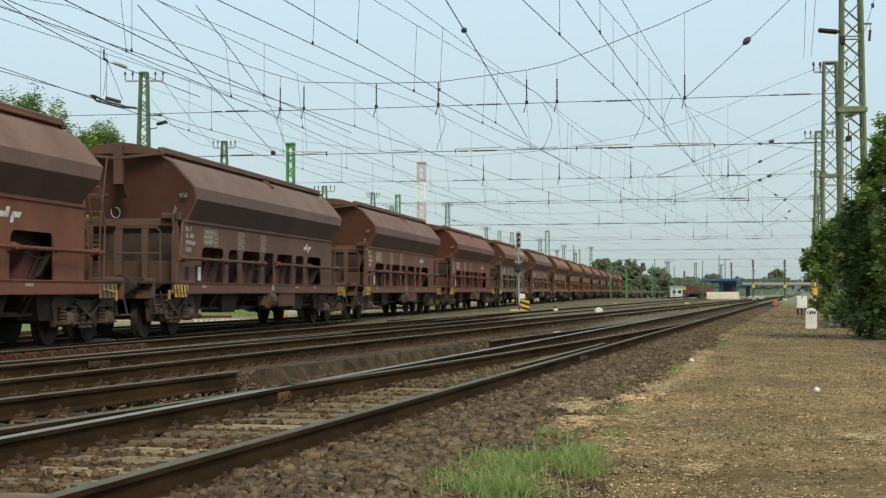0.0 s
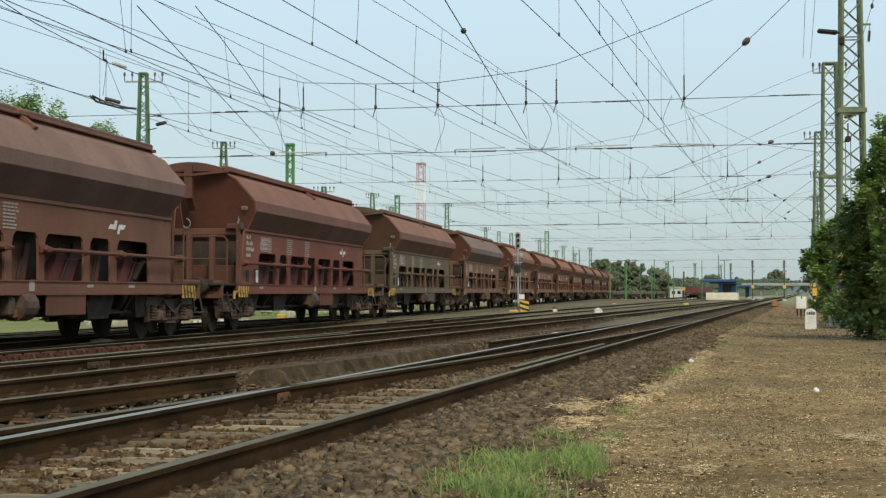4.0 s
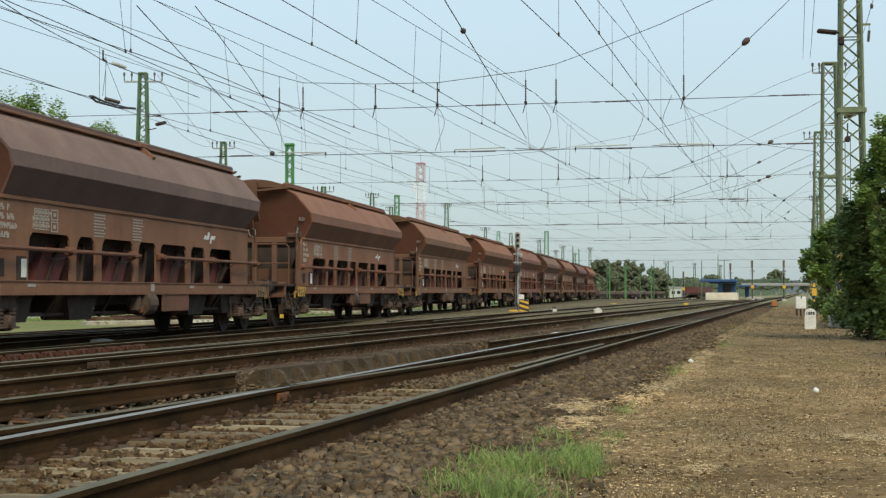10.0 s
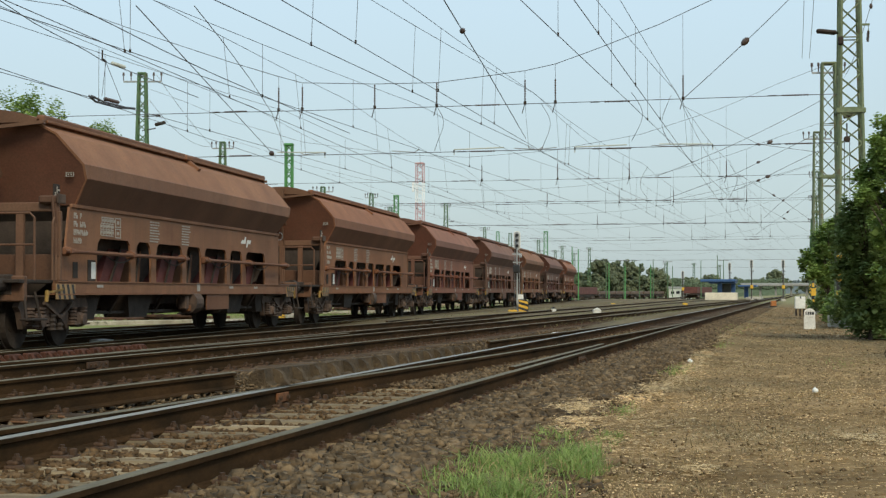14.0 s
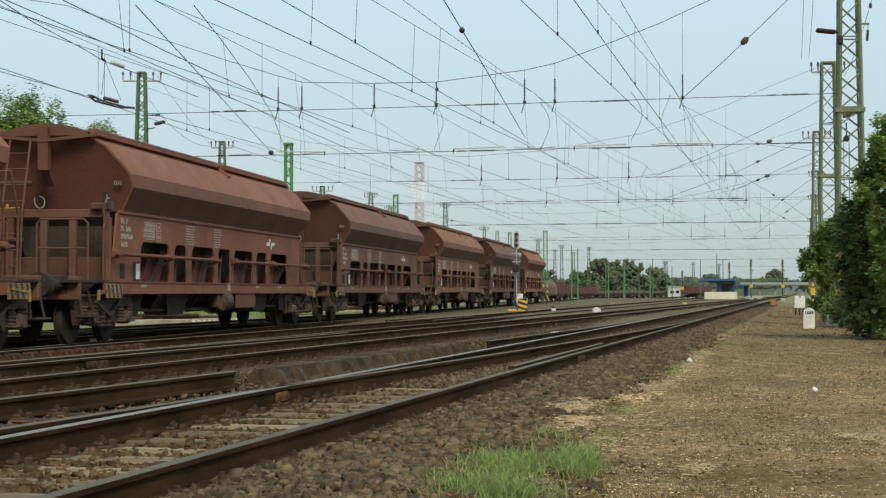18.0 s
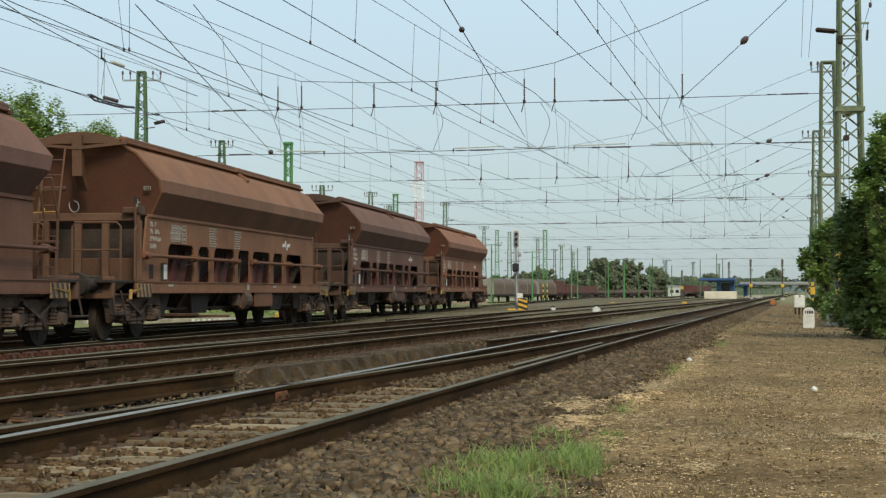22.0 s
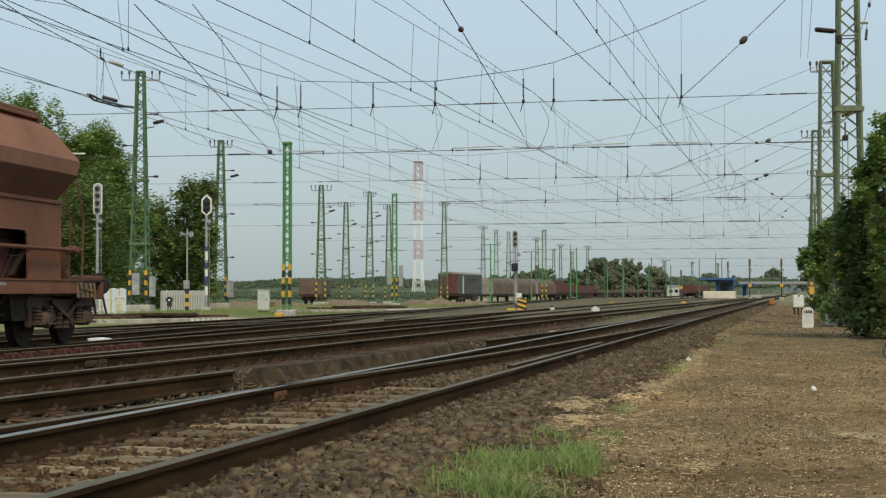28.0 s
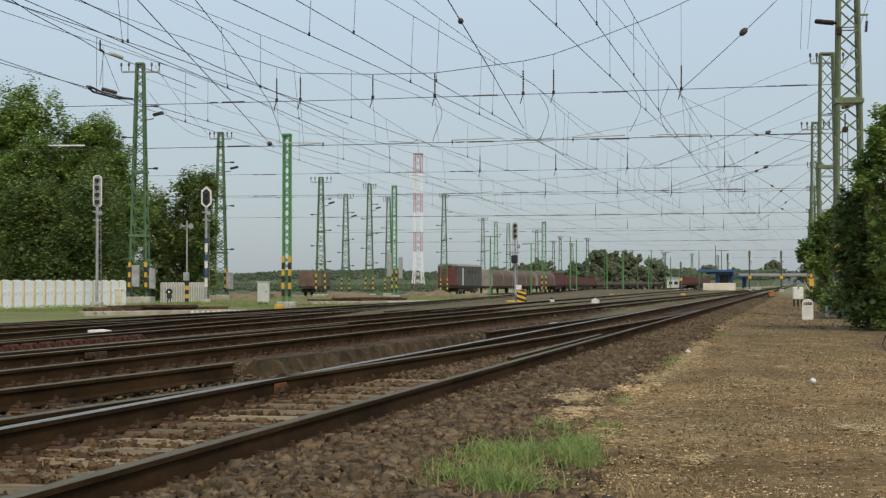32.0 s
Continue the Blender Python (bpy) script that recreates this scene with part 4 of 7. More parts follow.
            for d in (-0.9, 0.9):
                part("axle_box", Solid().box((side * 1.12, yb + d, 0.46), (0.24, 0.3, 0.26), bevel=0.05).tube([(side * 1.2, yb + d, 0.46), (side * 1.28, yb + d, 0.46)], [0.12, 0.1], 12), M_BOGIE, bg)
                for e in (-0.235, 0.235):
                    pts, rad = [], []
                    for i in range(5):
                        pts += [(side * 1.13, yb + d + e, 0.4 + i * 0.06 + k) for k in (0, 0.012, 0.034, 0.046)]
                        rad += [0.07, 0.098, 0.098, 0.07]
                    part("coil_spring", Solid().tube(pts, rad, 9), M_BOGIE, bg)
                part("spring_pan", Solid().box((side * 1.13, yb + d, 0.385), (0.22, 0.72, 0.035), bevel=0.01), M_BOGIE, bg)
            part("damper_link", Solid().bar((side * 1.16, yb - 0.6, 0.76), (side * 1.16, yb + 0.1, 0.5), 0.05).bar((side * 1.16, yb + 0.1, 0.5), (side * 1.16, yb + 0.6, 0.76), 0.05), M_BOGIE, bg)
            for e in (-0.16, 0.16):
                part("bolster_spring", Solid().tube([(side * 1.1, yb + e, 0.3 + 0.04 * q) for q in range(8)], [0.09, 0.07] * 4, 9), M_SOOT, bg)
            for e in (-0.38, 0.38):
                part("brake_block", Solid().box((side * 0.76, yb + e, 0.5), (0.12, 0.08, 0.34), bevel=0.02), M_SOOT, bg)
        for d in (-0.9, 0.9):
            ws = Solid().tube([(-0.95, 0, 0), (0.95, 0, 0)], 0.08, 10)
            for side in (-1, 1):
                x = side * 0.75
                ws.tube([(x - side * 0.07, 0, 0), (x - side * 0.035, 0, 0), (x - side * 0.03, 0, 0), (x + side * 0.06, 0, 0)], [0.49, 0.49, 0.462, 0.455], 28)
                ws.tube([(x + side * 0.061, 0, 0), (x + side * 0.085, 0, 0)], [0.2, 0.15], 16)
                for k in range(3):
                    a = k * 2.094
                    ws.box((x + side * 0.064, 0.3 * math.cos(a), 0.3 * math.sin(a)), (0.012, 0.09, 0.05))
            o = part("wheelset", ws, M_WHEEL, bg)
            o.delta_location = (0, yb + d, 0)
            o.location = (0, 0, 0.46)
    return w


# colour of each wagon: sides and roofs of one tone
TONES = [(0.18, 0.068, 0.037), (0.122, 0.066, 0.047), (0.15, 0.068, 0.042), (0.155, 0.052, 0.034), (0.125, 0.1, 0.058), (0.175, 0.09, 0.05), (0.19, 0.092, 0.05),
         (0.18, 0.09, 0.047), (0.19, 0.086, 0.039), (0.185, 0.077, 0.045), (0.135, 0.067, 0.042), (0.18, 0.088, 0.044), (0.105, 0.052, 0.035), (0.18, 0.08, 0.043)]
ROOFS = [(0.16, 0.1, 0.078), (0.15, 0.104, 0.084), (0.155, 0.096, 0.077), (0.165, 0.08, 0.057), (0.18, 0.09, 0.062), (0.15, 0.106, 0.09), (0.205, 0.102, 0.064),
         (0.19, 0.1, 0.056), (0.2, 0.093, 0.049), (0.19, 0.092, 0.06), (0.15, 0.082, 0.059), (0.19, 0.1, 0.055), (0.13, 0.069, 0.049), (0.2, 0.096, 0.055)]
DIR = Vector((TRAIN_B, 1, 0)).normalized()


def travelled(t):
    """Metres that the train has rolled since the start, gathering speed a little."""
    return WL * (0.4356 * t + 0.001083 * t * t)


def wagon_pose(i, t):
    # distance of the wagon's middle along the track
    s = 18.98 + WL * i - travelled(t)
    p = Vector((TRAIN_A, 0, 0)) + DIR * (s + TRAIN_A * 0.0806)
    return pose(p.x, p.y, 0, 0, 0, -math.degrees(math.atan(TRAIN_B)))


WAGONS = []


def build_train():
    first = build_wagon()
    for i in range(14):
        w = first if i == 0 else copy_thing(first, wagon_pose(i, 0))
        WAGONS.append(w)
        for o in w.children_recursive:
            r, g, b = ROOFS[i] if o.name.startswith("roof_") else TONES[i]
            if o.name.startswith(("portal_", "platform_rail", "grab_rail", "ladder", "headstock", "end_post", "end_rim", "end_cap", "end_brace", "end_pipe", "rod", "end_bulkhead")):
                # brake dust, soot and the shadow between the wagons are darkened into the colour
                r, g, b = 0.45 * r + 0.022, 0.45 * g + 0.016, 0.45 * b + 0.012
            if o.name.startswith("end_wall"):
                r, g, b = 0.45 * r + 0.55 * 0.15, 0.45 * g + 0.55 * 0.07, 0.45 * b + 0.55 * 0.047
            r, g, b = r * 1.16, g * 1.1, b * 1.1
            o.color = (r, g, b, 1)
            if o.name.startswith("hazard_plate"):
                o.color = (0.7, 0.4, 0.04, 1) if i in (1, 2, 3, 4, 6) else (0.3, 0.19, 0.085, 1)


build_train()


# ---- masts ----
def insulator(a, b, r=0.06):
    """A ribbed rod insulator between two points."""
    a, b = Vector(a), Vector(b)
    pts, rad, n = [], [], 9
    for i in range(n):
        for e, k in ((0.0, 0.5), (0.25, 1.0), (0.6, 1.0), (0.85, 0.5)):
            pts.append(a.lerp(b, (i + e) / n))
            rad.append(r * k)
    return Solid().tube(pts, rad, 7)


def lattice_mast(x, y, h, wb, wt, mat, label, turn=0.0, arms=0.0, lamp=False, bands=True, cabinets=(), bays=0, zb=None):
    """A four-legged lattice mast: legs, laced faces, foot, top arms with pins, warning bands."""
    zb = ground_z(x, y) if zb is None else zb
    m = thing("catenary_mast", pose(x, y, zb, 0, 0, turn), label, "mast", "masts of the yard")
    h = h - zb
    part("foundation", Solid().box((0, 0, 0.12), (wb + 0.5, wb + 0.5, 0.5), bevel=0.04), M_CONC, m)
    c = 0.055 if wb > 0.5 else 0.045
    legs = {}
    for sx in (-1, 1):
        for sy in (-1, 1):
            a, b = Vector((sx * wb / 2, sy * wb / 2, 0.2)), Vector((sx * wt / 2, sy * wt / 2, h))
            legs[sx, sy] = (a, b)
            part("leg", Solid().bar(a, b, c * (1.75 if wb > 0.5 else 1.45)), mat, m)
    n = bays or max(8, int(h / ((wb + wt) * 0.36)))
    for p, q in (((-1, -1), (1, -1)), ((1, 1), (-1, 1)), ((-1, -1), (-1, 1)), ((1, 1), (1, -1))):
        s = Solid()
        for i in range(n):
            u, v = i / n, (i + 1) / n
            a = legs[p][0].lerp(legs[p][1], u if i % 2 else v)
            b = legs[q][0].lerp(legs[q][1], v if i % 2 else u)
            s.bar(a, b, c * 1.4, c * 0.8)
            if i % 4 == 0:
                s.bar(legs[p][0].lerp(legs[p][1], u + 0.002), legs[q][0].lerp(legs[q][1], u + 0.002), c, c * 0.6)
        tagged(part("lacing", s, mat, m), kind="stuff")
    if wb > 0.5:
        for u in (0.27, 0.54):
            w = wb + (wt - wb) * u + 0.14
            z = 0.2 + (h - 0.2) * u
            k = Solid()
            for e in (-1, 1):
                k.box((0, e * w / 2, z), (w + 0.08, 0.05, 0.14)).box((e * w / 2, 0, z), (0.05, w - 0.06, 0.14))
            part("collar", k, mat, m)
    part("top_cap", Solid().box((0, 0, h), (wt + 0.12, wt + 0.12, 0.1), bevel=0.02), mat, m)
    if arms:
        part("crossarm", Solid().box((0, 0, h - 0.45), (arms * 2, 0.09, 0.09), bevel=0.01), M_GALV, m)
        for k in (-1, -0.6, 0.6, 1):
            part("pin_insulator", Solid().tube([(arms * k, 0, h - 0.4), (arms * k, 0, h + 0.05)], 0.03, 6).tube([(arms * k, 0, h - 0.12), (arms * k, 0, h + 0.06)], [0.07, 0.05], 8), M_INSUL, m)
    if bays == 0 and bands:
        for i in range(5):
            z = h * (0.3 + 0.13 * i)
            part("bracket", Solid().bar((0, 0, z), ((-1) ** i * (wb * 0.5 + 0.35), 0, z + 0.03), 0.05).box(((-1) ** i * (wb * 0.5 + 0.4), 0, z + 0.03), (0.28, 0.12, 0.12), bevel=0.03), M_SOOT, m)
    if lamp:
        part("floodlight", Solid().bar((0, 0, h * 0.76), (0.75, 0, h * 0.77), 0.05).box((1.0, 0, h * 0.79), (0.6, 0.3, 0.16), Euler((0, -0.25, 0)).to_matrix().to_4x4(), 0.04), M_SOOT, m)
    if bands:
        for sx in (-1, 1):
            for i in range(6):
                z = 0.55 + i * 0.28
                a = legs[sx, -1][0].lerp(legs[sx, -1][1], z / h)
                part("warning_band", Solid().box(a, (c * 2.6, c * 2.6, 0.26), bevel=0.006), M_YELLOW if i % 2 else M_BLACK, m)
    for dx, z, w, hh in cabinets:
        part("switch_box", Solid().box((dx, -wb / 2 - 0.2, z), (w, 0.3, hh), bevel=0.03), M_GALV, m)
    return m


TALL = "tall faded green lattice mast tapering to pin arms"
# the two rows of masts that carry the span wires
lattice_mast(-35.64, 78.98, 13.0, 0.95, 0.36, M_GREEN, "tall faded green lattice mast beside the pale fence", 12, 1.05, True, True, [(-0.05, 1.5, 0.42, 1.2), (0.85, 1.35, 0.32, 1.1)])
lattice_mast(-41.62, 106.34, 11.9, 0.95, 0.32, M_GREEN, TALL, 12, 0.8, True, True, [(0.8, 1.4, 0.5, 1.2)])
lattice_mast(-44.52, 139.57, 10.85, 0.9, 0.35, M_GREEN, TALL, 12, 0.95, True)
lattice_mast(-52.65, 174.65, 11.3, 0.95, 0.4, M_GREEN, TALL, 12, 0.9, True)
lattice_mast(-47.73, 167.58, 12.0, 0.9, 0.35, M_GREEN, TALL, 12, 0.7, True)
lattice_mast(-52.97, 195.1, 12.0, 0.9, 0.4, M_GREEN, TALL, 12, 0.7)
lattice_mast(-43.87, 188.0, 12.0, 0.9, 0.35, M_GREEN, TALL, 12, 0.6)
lattice_mast(-53.93, 260.6, 12.0, 0.9, 0.35, M_GREEN, TALL, 12, 0.8)
lattice_mast(-55.25, 278.8, 12.0, 0.9, 0.5, M_BRIGHT, "tall bright green lattice mast far down the yard", 12)
lattice_mast(-54.52, 287.2, 12.0, 0.9, 0.5, M_GREEN, TALL, 12)
lattice_mast(-55.74, 326.0, 12.0, 0.9, 0.5, M_GREEN, TALL, 12, 0.9)
for mx, my, mh in ((-60.1, 376, 11.1), (-53.9, 347, 11.3), (-57.1, 387, 10.7), (-50.6, 368, 11.5), (-45.8, 421, 9.6), (-39.1, 443, 9.2), (-33, 470, 9.5), (-27, 500, 9.5)):
    lattice_mast(mx, my, mh, 0.8, 0.4, M_GREEN, "slender green lattice mast far down the yard", 12, 0.7, bands=False, bays=10)
SQUARE = "straight bright green square lattice post with yellow black bands"
lattice_mast(-20.56, 59.91, 6.96, 0.27, 0.25, M_BRIGHT, SQUARE, 10, bays=24)
lattice_mast(-30.0, 112.15, 8.15, 0.34, 0.31, M_BRIGHT, SQUARE, 10, bays=24, cabinets=[(-0.35, 2.6, 0.35, 1.7), (0.5, 2.4, 0.3, 1.6)])
lattice_mast(-25.79, 155.25, 7.05, 0.42, 0.36, M_BRIGHT, SQUARE, 10, bays=20)
# heavy masts among the bushes on the path side
HEAVY = "heavy weathered green lattice mast standing behind the bushes"
_m = lattice_mast(1.36, 50.0, 12.2, 0.86, 0.5, M_OLDGREEN, HEAVY, 4, 0.0, bays=22)
part("floodlight", Solid().bar((-0.25, -0.1, 9.22), (-0.5, -0.15, 9.26), 0.06).box((-0.72, -0.18, 9.27), (0.62, 0.3, 0.12), Euler((0, 0.12, 0)).to_matrix().to_4x4(), 0.04), M_SOOT, _m)
part("lamp_gear", Solid().box((-0.3, -0.36, 8.95), (0.16, 0.2, 0.26), bevel=0.03), M_SOOT, _m)
part("outrigger", Solid().bar((0.25, 0, 9.5), (0.62, 0, 9.5), 0.06).bar((0.58, 0, 9.5), (0.58, 0, 9.3), 0.02), M_OLDGREEN, _m)
part("insulator", insulator((0.58, 0, 9.3), (0.55, 0, 8.95), 0.05), M_INSUL, _m)
part("pulley", Solid().tube([(-0.1, -0.04, 5.9), (-0.1, 0.04, 5.9)], 0.1, 14).bar((-0.1, 0, 5.9), (-0.1, 0, 6.4), 0.04), M_SOOT, _m)
part("weight_wire", Solid().tube([(-0.02, 0, 2.2), (-0.02, 0, 5.9)], 0.012, 5).tube([(-0.18, 0, 2.6), (-0.18, 0, 5.9)], 0.012, 5), M_WIRE, _m)
part("weight_stack", Solid().tube([(-0.02, 0, 1.2 + 0.09 * k) for k in range(12)], [0.15, 0.13] * 6, 12), M_CONC, _m)
lattice_mast(1.12, 79.0, 12.3, 0.95, 0.6, M_OLDGREEN, HEAVY, 4, 0.8, True, bays=16)
lattice_mast(0.75, 106.0, 11.6, 0.75, 0.4, M_OLDGREEN, HEAVY, 4, 0.9, bays=20)
for my in (140, 175, 230, 300):
    lattice_mast(0.9, my, 11.5, 0.75, 0.4, M_GREEN, "tall green lattice mast beside the main line", 4, 0.6, bays=16)
lattice_mast(-30.6, 50.0, 12.0, 1.0, 0.6, M_GREEN, TALL, 4)


def lamp_post(x, y, top, label, arm=0.0, mat=M_BRIGHT):
    z = ground_z(x, y)
    p = thing("lamp_post", (x, y, z), label, "lamp post", "posts of the yard")
    part("post", Solid().tube([(0, 0, 0), (0, 0, top - z)], [0.09, 0.06], 8), mat, p)
    if arm:
        part("arm", Solid().tube([(-arm, 0, top - z - 0.05), (0, 0, top - z), (arm, 0, top - z - 0.05)], 0.04, 6), mat, p)
        for k in (-arm, arm):
            part("lamp_head", Solid().box((k, 0, top - z - 0.03), (0.6, 0.25, 0.14), bevel=0.04), M_GALV, p)
    return p


for px, py, pt, ar in ((-29.7, 147.1, 5.4, 0.7), (-29.3, 167.8, 5.2, 0.7), (-24.9, 199.6, 4.7, 0), (-24.0, 210.1, 4.5, 0), (-22.6, 231, 5.0, 0), (-30.5, 205, 7.0, 0), (-27.5, 190, 6.2, 0)):
    lamp_post(px, py, pt, "slim bright green yard post", ar)


for px, pt, ar in ((-32.9, 5.9, 0), (-29.9, 6.2, 0.5), (-27.3, 5.6, 0), (-25.0, 6.4, 0), (-22.6, 6.0, 0.5), (-21.8, 5.2, 0), (-17.1, 6.1, 0), (-14.4, 7.0, 0), (-13.4, 6.2, 0.5)):
    lamp_post(px, 260, pt, "slim green post far down the yard", ar, M_GREEN)


def radio_tower(x, y, top):
    z = ground_z(x, y)
    m = thing("radio_tower", (x, y, z), "red and white banded lattice radio tower on the skyline", "tower")
    # red paled to pink and white kept pale: haze put into the paint
    red, white = plain("tower_red", (0.5, 0.29, 0.29), 0.6), plain("tower_white", (0.82, 0.82, 0.82), 0.6)
    h, n = top - z, 7
    for i in range(n):
        z0, z1 = h * (i / n), h * ((i + 1) / n)
        w0 = 2.5 if i == 0 else 1.75 if i == 1 else 1.55
        w1 = 1.75 if i == 0 else 1.55
        s = Solid()
        for sx in (-1, 1):
            for sy in (-1, 1):
                s.bar((sx * w0 / 2, sy * w0 / 2, z0), (sx * w1 / 2, sy * w1 / 2, z1), 0.12)
        for k in range(3):
            a, b = z0 + (z1 - z0) * k / 3, z0 + (z1 - z0) * (k + 1) / 3
            w = w0 + (w1 - w0) * k / 3
            for sy in (-1, 1):
                s.bar((-w / 2, sy * w / 2, a), (w / 2, sy * w / 2, b), 0.075)
                s.bar((w / 2, sy * w / 2, a), (-w / 2, sy * w / 2, b), 0.075)
                s.bar((sy * w / 2, -w / 2, a), (sy * w / 2, w / 2, b), 0.07)
        part("tower_section", s, red if i % 2 == 0 and i else white, m)
    part("antenna", Solid().box((-1.5, 0, h * 0.83), (0.5, 0.4, 2.2), bevel=0.1).bar((-1.5, 0, h * 0.83), (0, 0, h * 0.83), 0.12), white, m)
    part("head", Solid().box((0, 0, h), (1.8, 1.8, 0.3), bevel=0.05), red, m)


radio_tower(-80.4, 320.2, 28.4)


# ---- overhead wires ----
def sagging(a, b, sag, n=10):
    a, b = Vector(a), Vector(b)
    return [a.lerp(b, i / n) - Vector((0, 0, 4 * sag * (i / n) * (1 - i / n))) for i in range(n + 1)]


ROWS = [-8, 50, 79, 106, 140, 175, 230, 300, 380]


def overhead_line(label, a, b, a2=None, b2=None, zc=5.7, zm=7.3, y0=-8, y1=300, r=0.0085):
    """A contact wire on x = a + b*y with its carrying wire (on a2 + b2*y) and droppers."""
    a2, b2 = (a if a2 is None else a2), (b if b2 is None else b2)
    t = thing("overhead_line", (a, 0, 0), label, "overhead wire", "overhead lines")
    part("contact_wire", Solid().tube([(b * y, y, zc) for y in (y0, 20, 50, 80, 140, y1)], r, 5), M_WIRE, t)
    pts = []
    for i in range(len(ROWS) - 1):
        u, v = ROWS[i], ROWS[i + 1]
        if v > y1:
            break
        seg = sagging((a2 - a + b2 * u, u, zm), (a2 - a + b2 * v, v, zm), 0.3 if i == 0 else 0.25, 12 if i == 0 else 5)
        pts += seg if not pts else seg[1:]
        n = 8 if i == 0 else 4
        for k in range(1, n):
            y = u + (v - u) * k / n
            if y < 22:
                continue
            z = zm - 4 * (0.3 if i == 0 else 0.25) * (k / n) * (1 - k / n)
            if y < 110:
                part("dropper", Solid().tube([(b * y, y, zc), (a2 - a + b2 * y, y, z)], 0.006, 4), M_WIRE, t)
                part("clamp", Solid().box((b * y, y, zc + 0.02), (0.03, 0.06, 0.08), bevel=0.01), M_SOOT, t)
    part("carrying_wire", Solid().tube(pts, r * 0.85, 5), M_WIRE, t)
    return t


overhead_line("contact wire of the main track with droppers", -4.86, 0.0143, zm=7.5)
overhead_line("contact wire drawn towards the main track", -3.32, -0.0136, zm=7.3)
overhead_line("contact wire of the second track with droppers", -9.85, 0.0211, -9.78, 0.0211, zm=7.5)
overhead_line("contact wire beside the second track", -7.95, -0.0146, -7.88, -0.0146, zm=7.42)
overhead_line("contact wire over the freight train", -10.83, -0.0814, -11.0, -0.0814, zm=7.42)
overhead_line("contact wire crossing over the train track", -13.58, 0.02, zm=7.2)
overhead_line("contact wire of the far track", -16.48, -0.0154, zm=7.1)
overhead_line("contact wire of the middle yard track", -14.0, -0.09)


def head_span(label, y, xl, xr, zu, zl, sag_pts, hangers, splits):
    """Cables between two masts: a sagging one on top, two taut ropes below, insulators hung between."""
    t = thing("head_span", (0, y, 0), label, "span wire", "span wires")
    rw = 0.012 if y < 60 else 0.009
    part("sag_cable", Solid().tube([(x, 0, z) for x, z in sag_pts], rw, 5), M_WIRE, t)
    part("upper_rope", Solid().tube([(xl, 0, zu), ((xl + xr) / 2, 0, zu - 0.06), (xr, 0, zu)], rw, 5), M_WIRE, t)
    part("lower_rope", Solid().tube([(xl, 0, zl), ((xl + xr) / 2, 0, zl - 0.05), (xr, 0, zl)], rw, 5), M_WIRE, t)

    def sag_z(x):
        for (x0, z0), (x1, z1) in zip(sag_pts, sag_pts[1:]):
            if x0 <= x <= x1:
                return z0 + (z1 - z0) * (x - x0) / (x1 - x0)
        return zu + 1
    for x in hangers:
        top = sag_z(x)
        part("hanger", Solid().tube([(x, 0, top), (x, 0, zu + 0.75)], 0.008, 4), M_WIRE, t)
        part("insulator", insulator((x, 0, zu + 0.75), (x, 0, zu), 0.03), M_INSUL, t)
        part("yoke", Solid().box((x, 0, zu), (0.09, 0.08, 0.13), bevel=0.02).bar((x, 0, zu), (x - 0.1, 0, zu - 0.35), 0.024), M_SOOT, t)
        part("pull_wire", Solid().tube([(x, 0, zu), (x + 0.12, 0, zl)], 0.006, 4), M_WIRE, t)
    for x, z in splits:
        part("insulator", insulator((x - 0.42, 0, z), (x + 0.42, 0, z), 0.03 if y < 60 else 0.024), M_INSUL, t)
        part("splice", Solid().box((x - 0.72, 0, z), (0.3, 0.035, 0.035), bevel=0.008), M_SOOT, t)
    # steady arms on the lower rope
    for x, d in ((-16.8, 1), (-12.6, -1), (-8.9, 1), (-8.4, -1), (-4.2, 1), (-3.9, -1)):
        if xl < x < xr:
            part("steady_arm", Solid().tube([(x, 0.05, 5.72), (x + d * 0.15, 0.05, zl - 0.02), (x + d * 0.95, 0.05, zl + 0.04)], 0.016, 5), M_GALV, t)
    return t


head_span("span wires with hanging insulators across all tracks", 50, -30.6, 1.0, 7.17, 5.64,
          [(-30.6, 12.0), (-25.46, 11.07), (-22.12, 9.84), (-19.39, 8.9), (-17.54, 8.31), (-16.69, 8.07), (-14.13, 7.95), (-11.98, 7.93), (-10.25, 8.1), (-8.99, 8.23), (-7.98, 8.42), (-6.67, 8.85), (-4.56, 9.6), (-3.71, 9.97), (1.3, 12.1)],
          [-17.54, -16.69, -14.13, -11.98, -8.99, -7.98, -3.83],
          [(-19.1, 7.15), (-10.25, 7.13), (-5.95, 7.13), (-0.3, 7.17), (-18.9, 5.62), (-10.4, 5.6), (-5.9, 5.6), (-0.2, 5.63)])
for ax, d in ((-7.35, 1), (-11.4, 1), (-15.9, -1), (-2.9, -1)):
    _r = thing("registration_arm", (ax, 50.06, 5.62), "pale tubular registration arm on the span wire", "wire arm", "registration arms")
    part("tube", Solid().tube([(0, 0, -0.12), (0, 0, 0.06), (d * 1.7, 0, 0.1)], 0.022, 6), M_LIGHTGREY, _r)
    part("clamp", Solid().box((0, 0, 0.0), (0.04, 0.05, 0.1), bevel=0.01), M_SOOT, _r)
SAG = [(0, 12.2), (0.06, 11.4), (0.14, 10.2), (0.25, 9.0), (0.4, 8.2), (0.5, 8.0), (0.62, 8.25), (0.75, 9.0), (0.86, 10.2), (0.94, 11.4), (1, 12.2)]
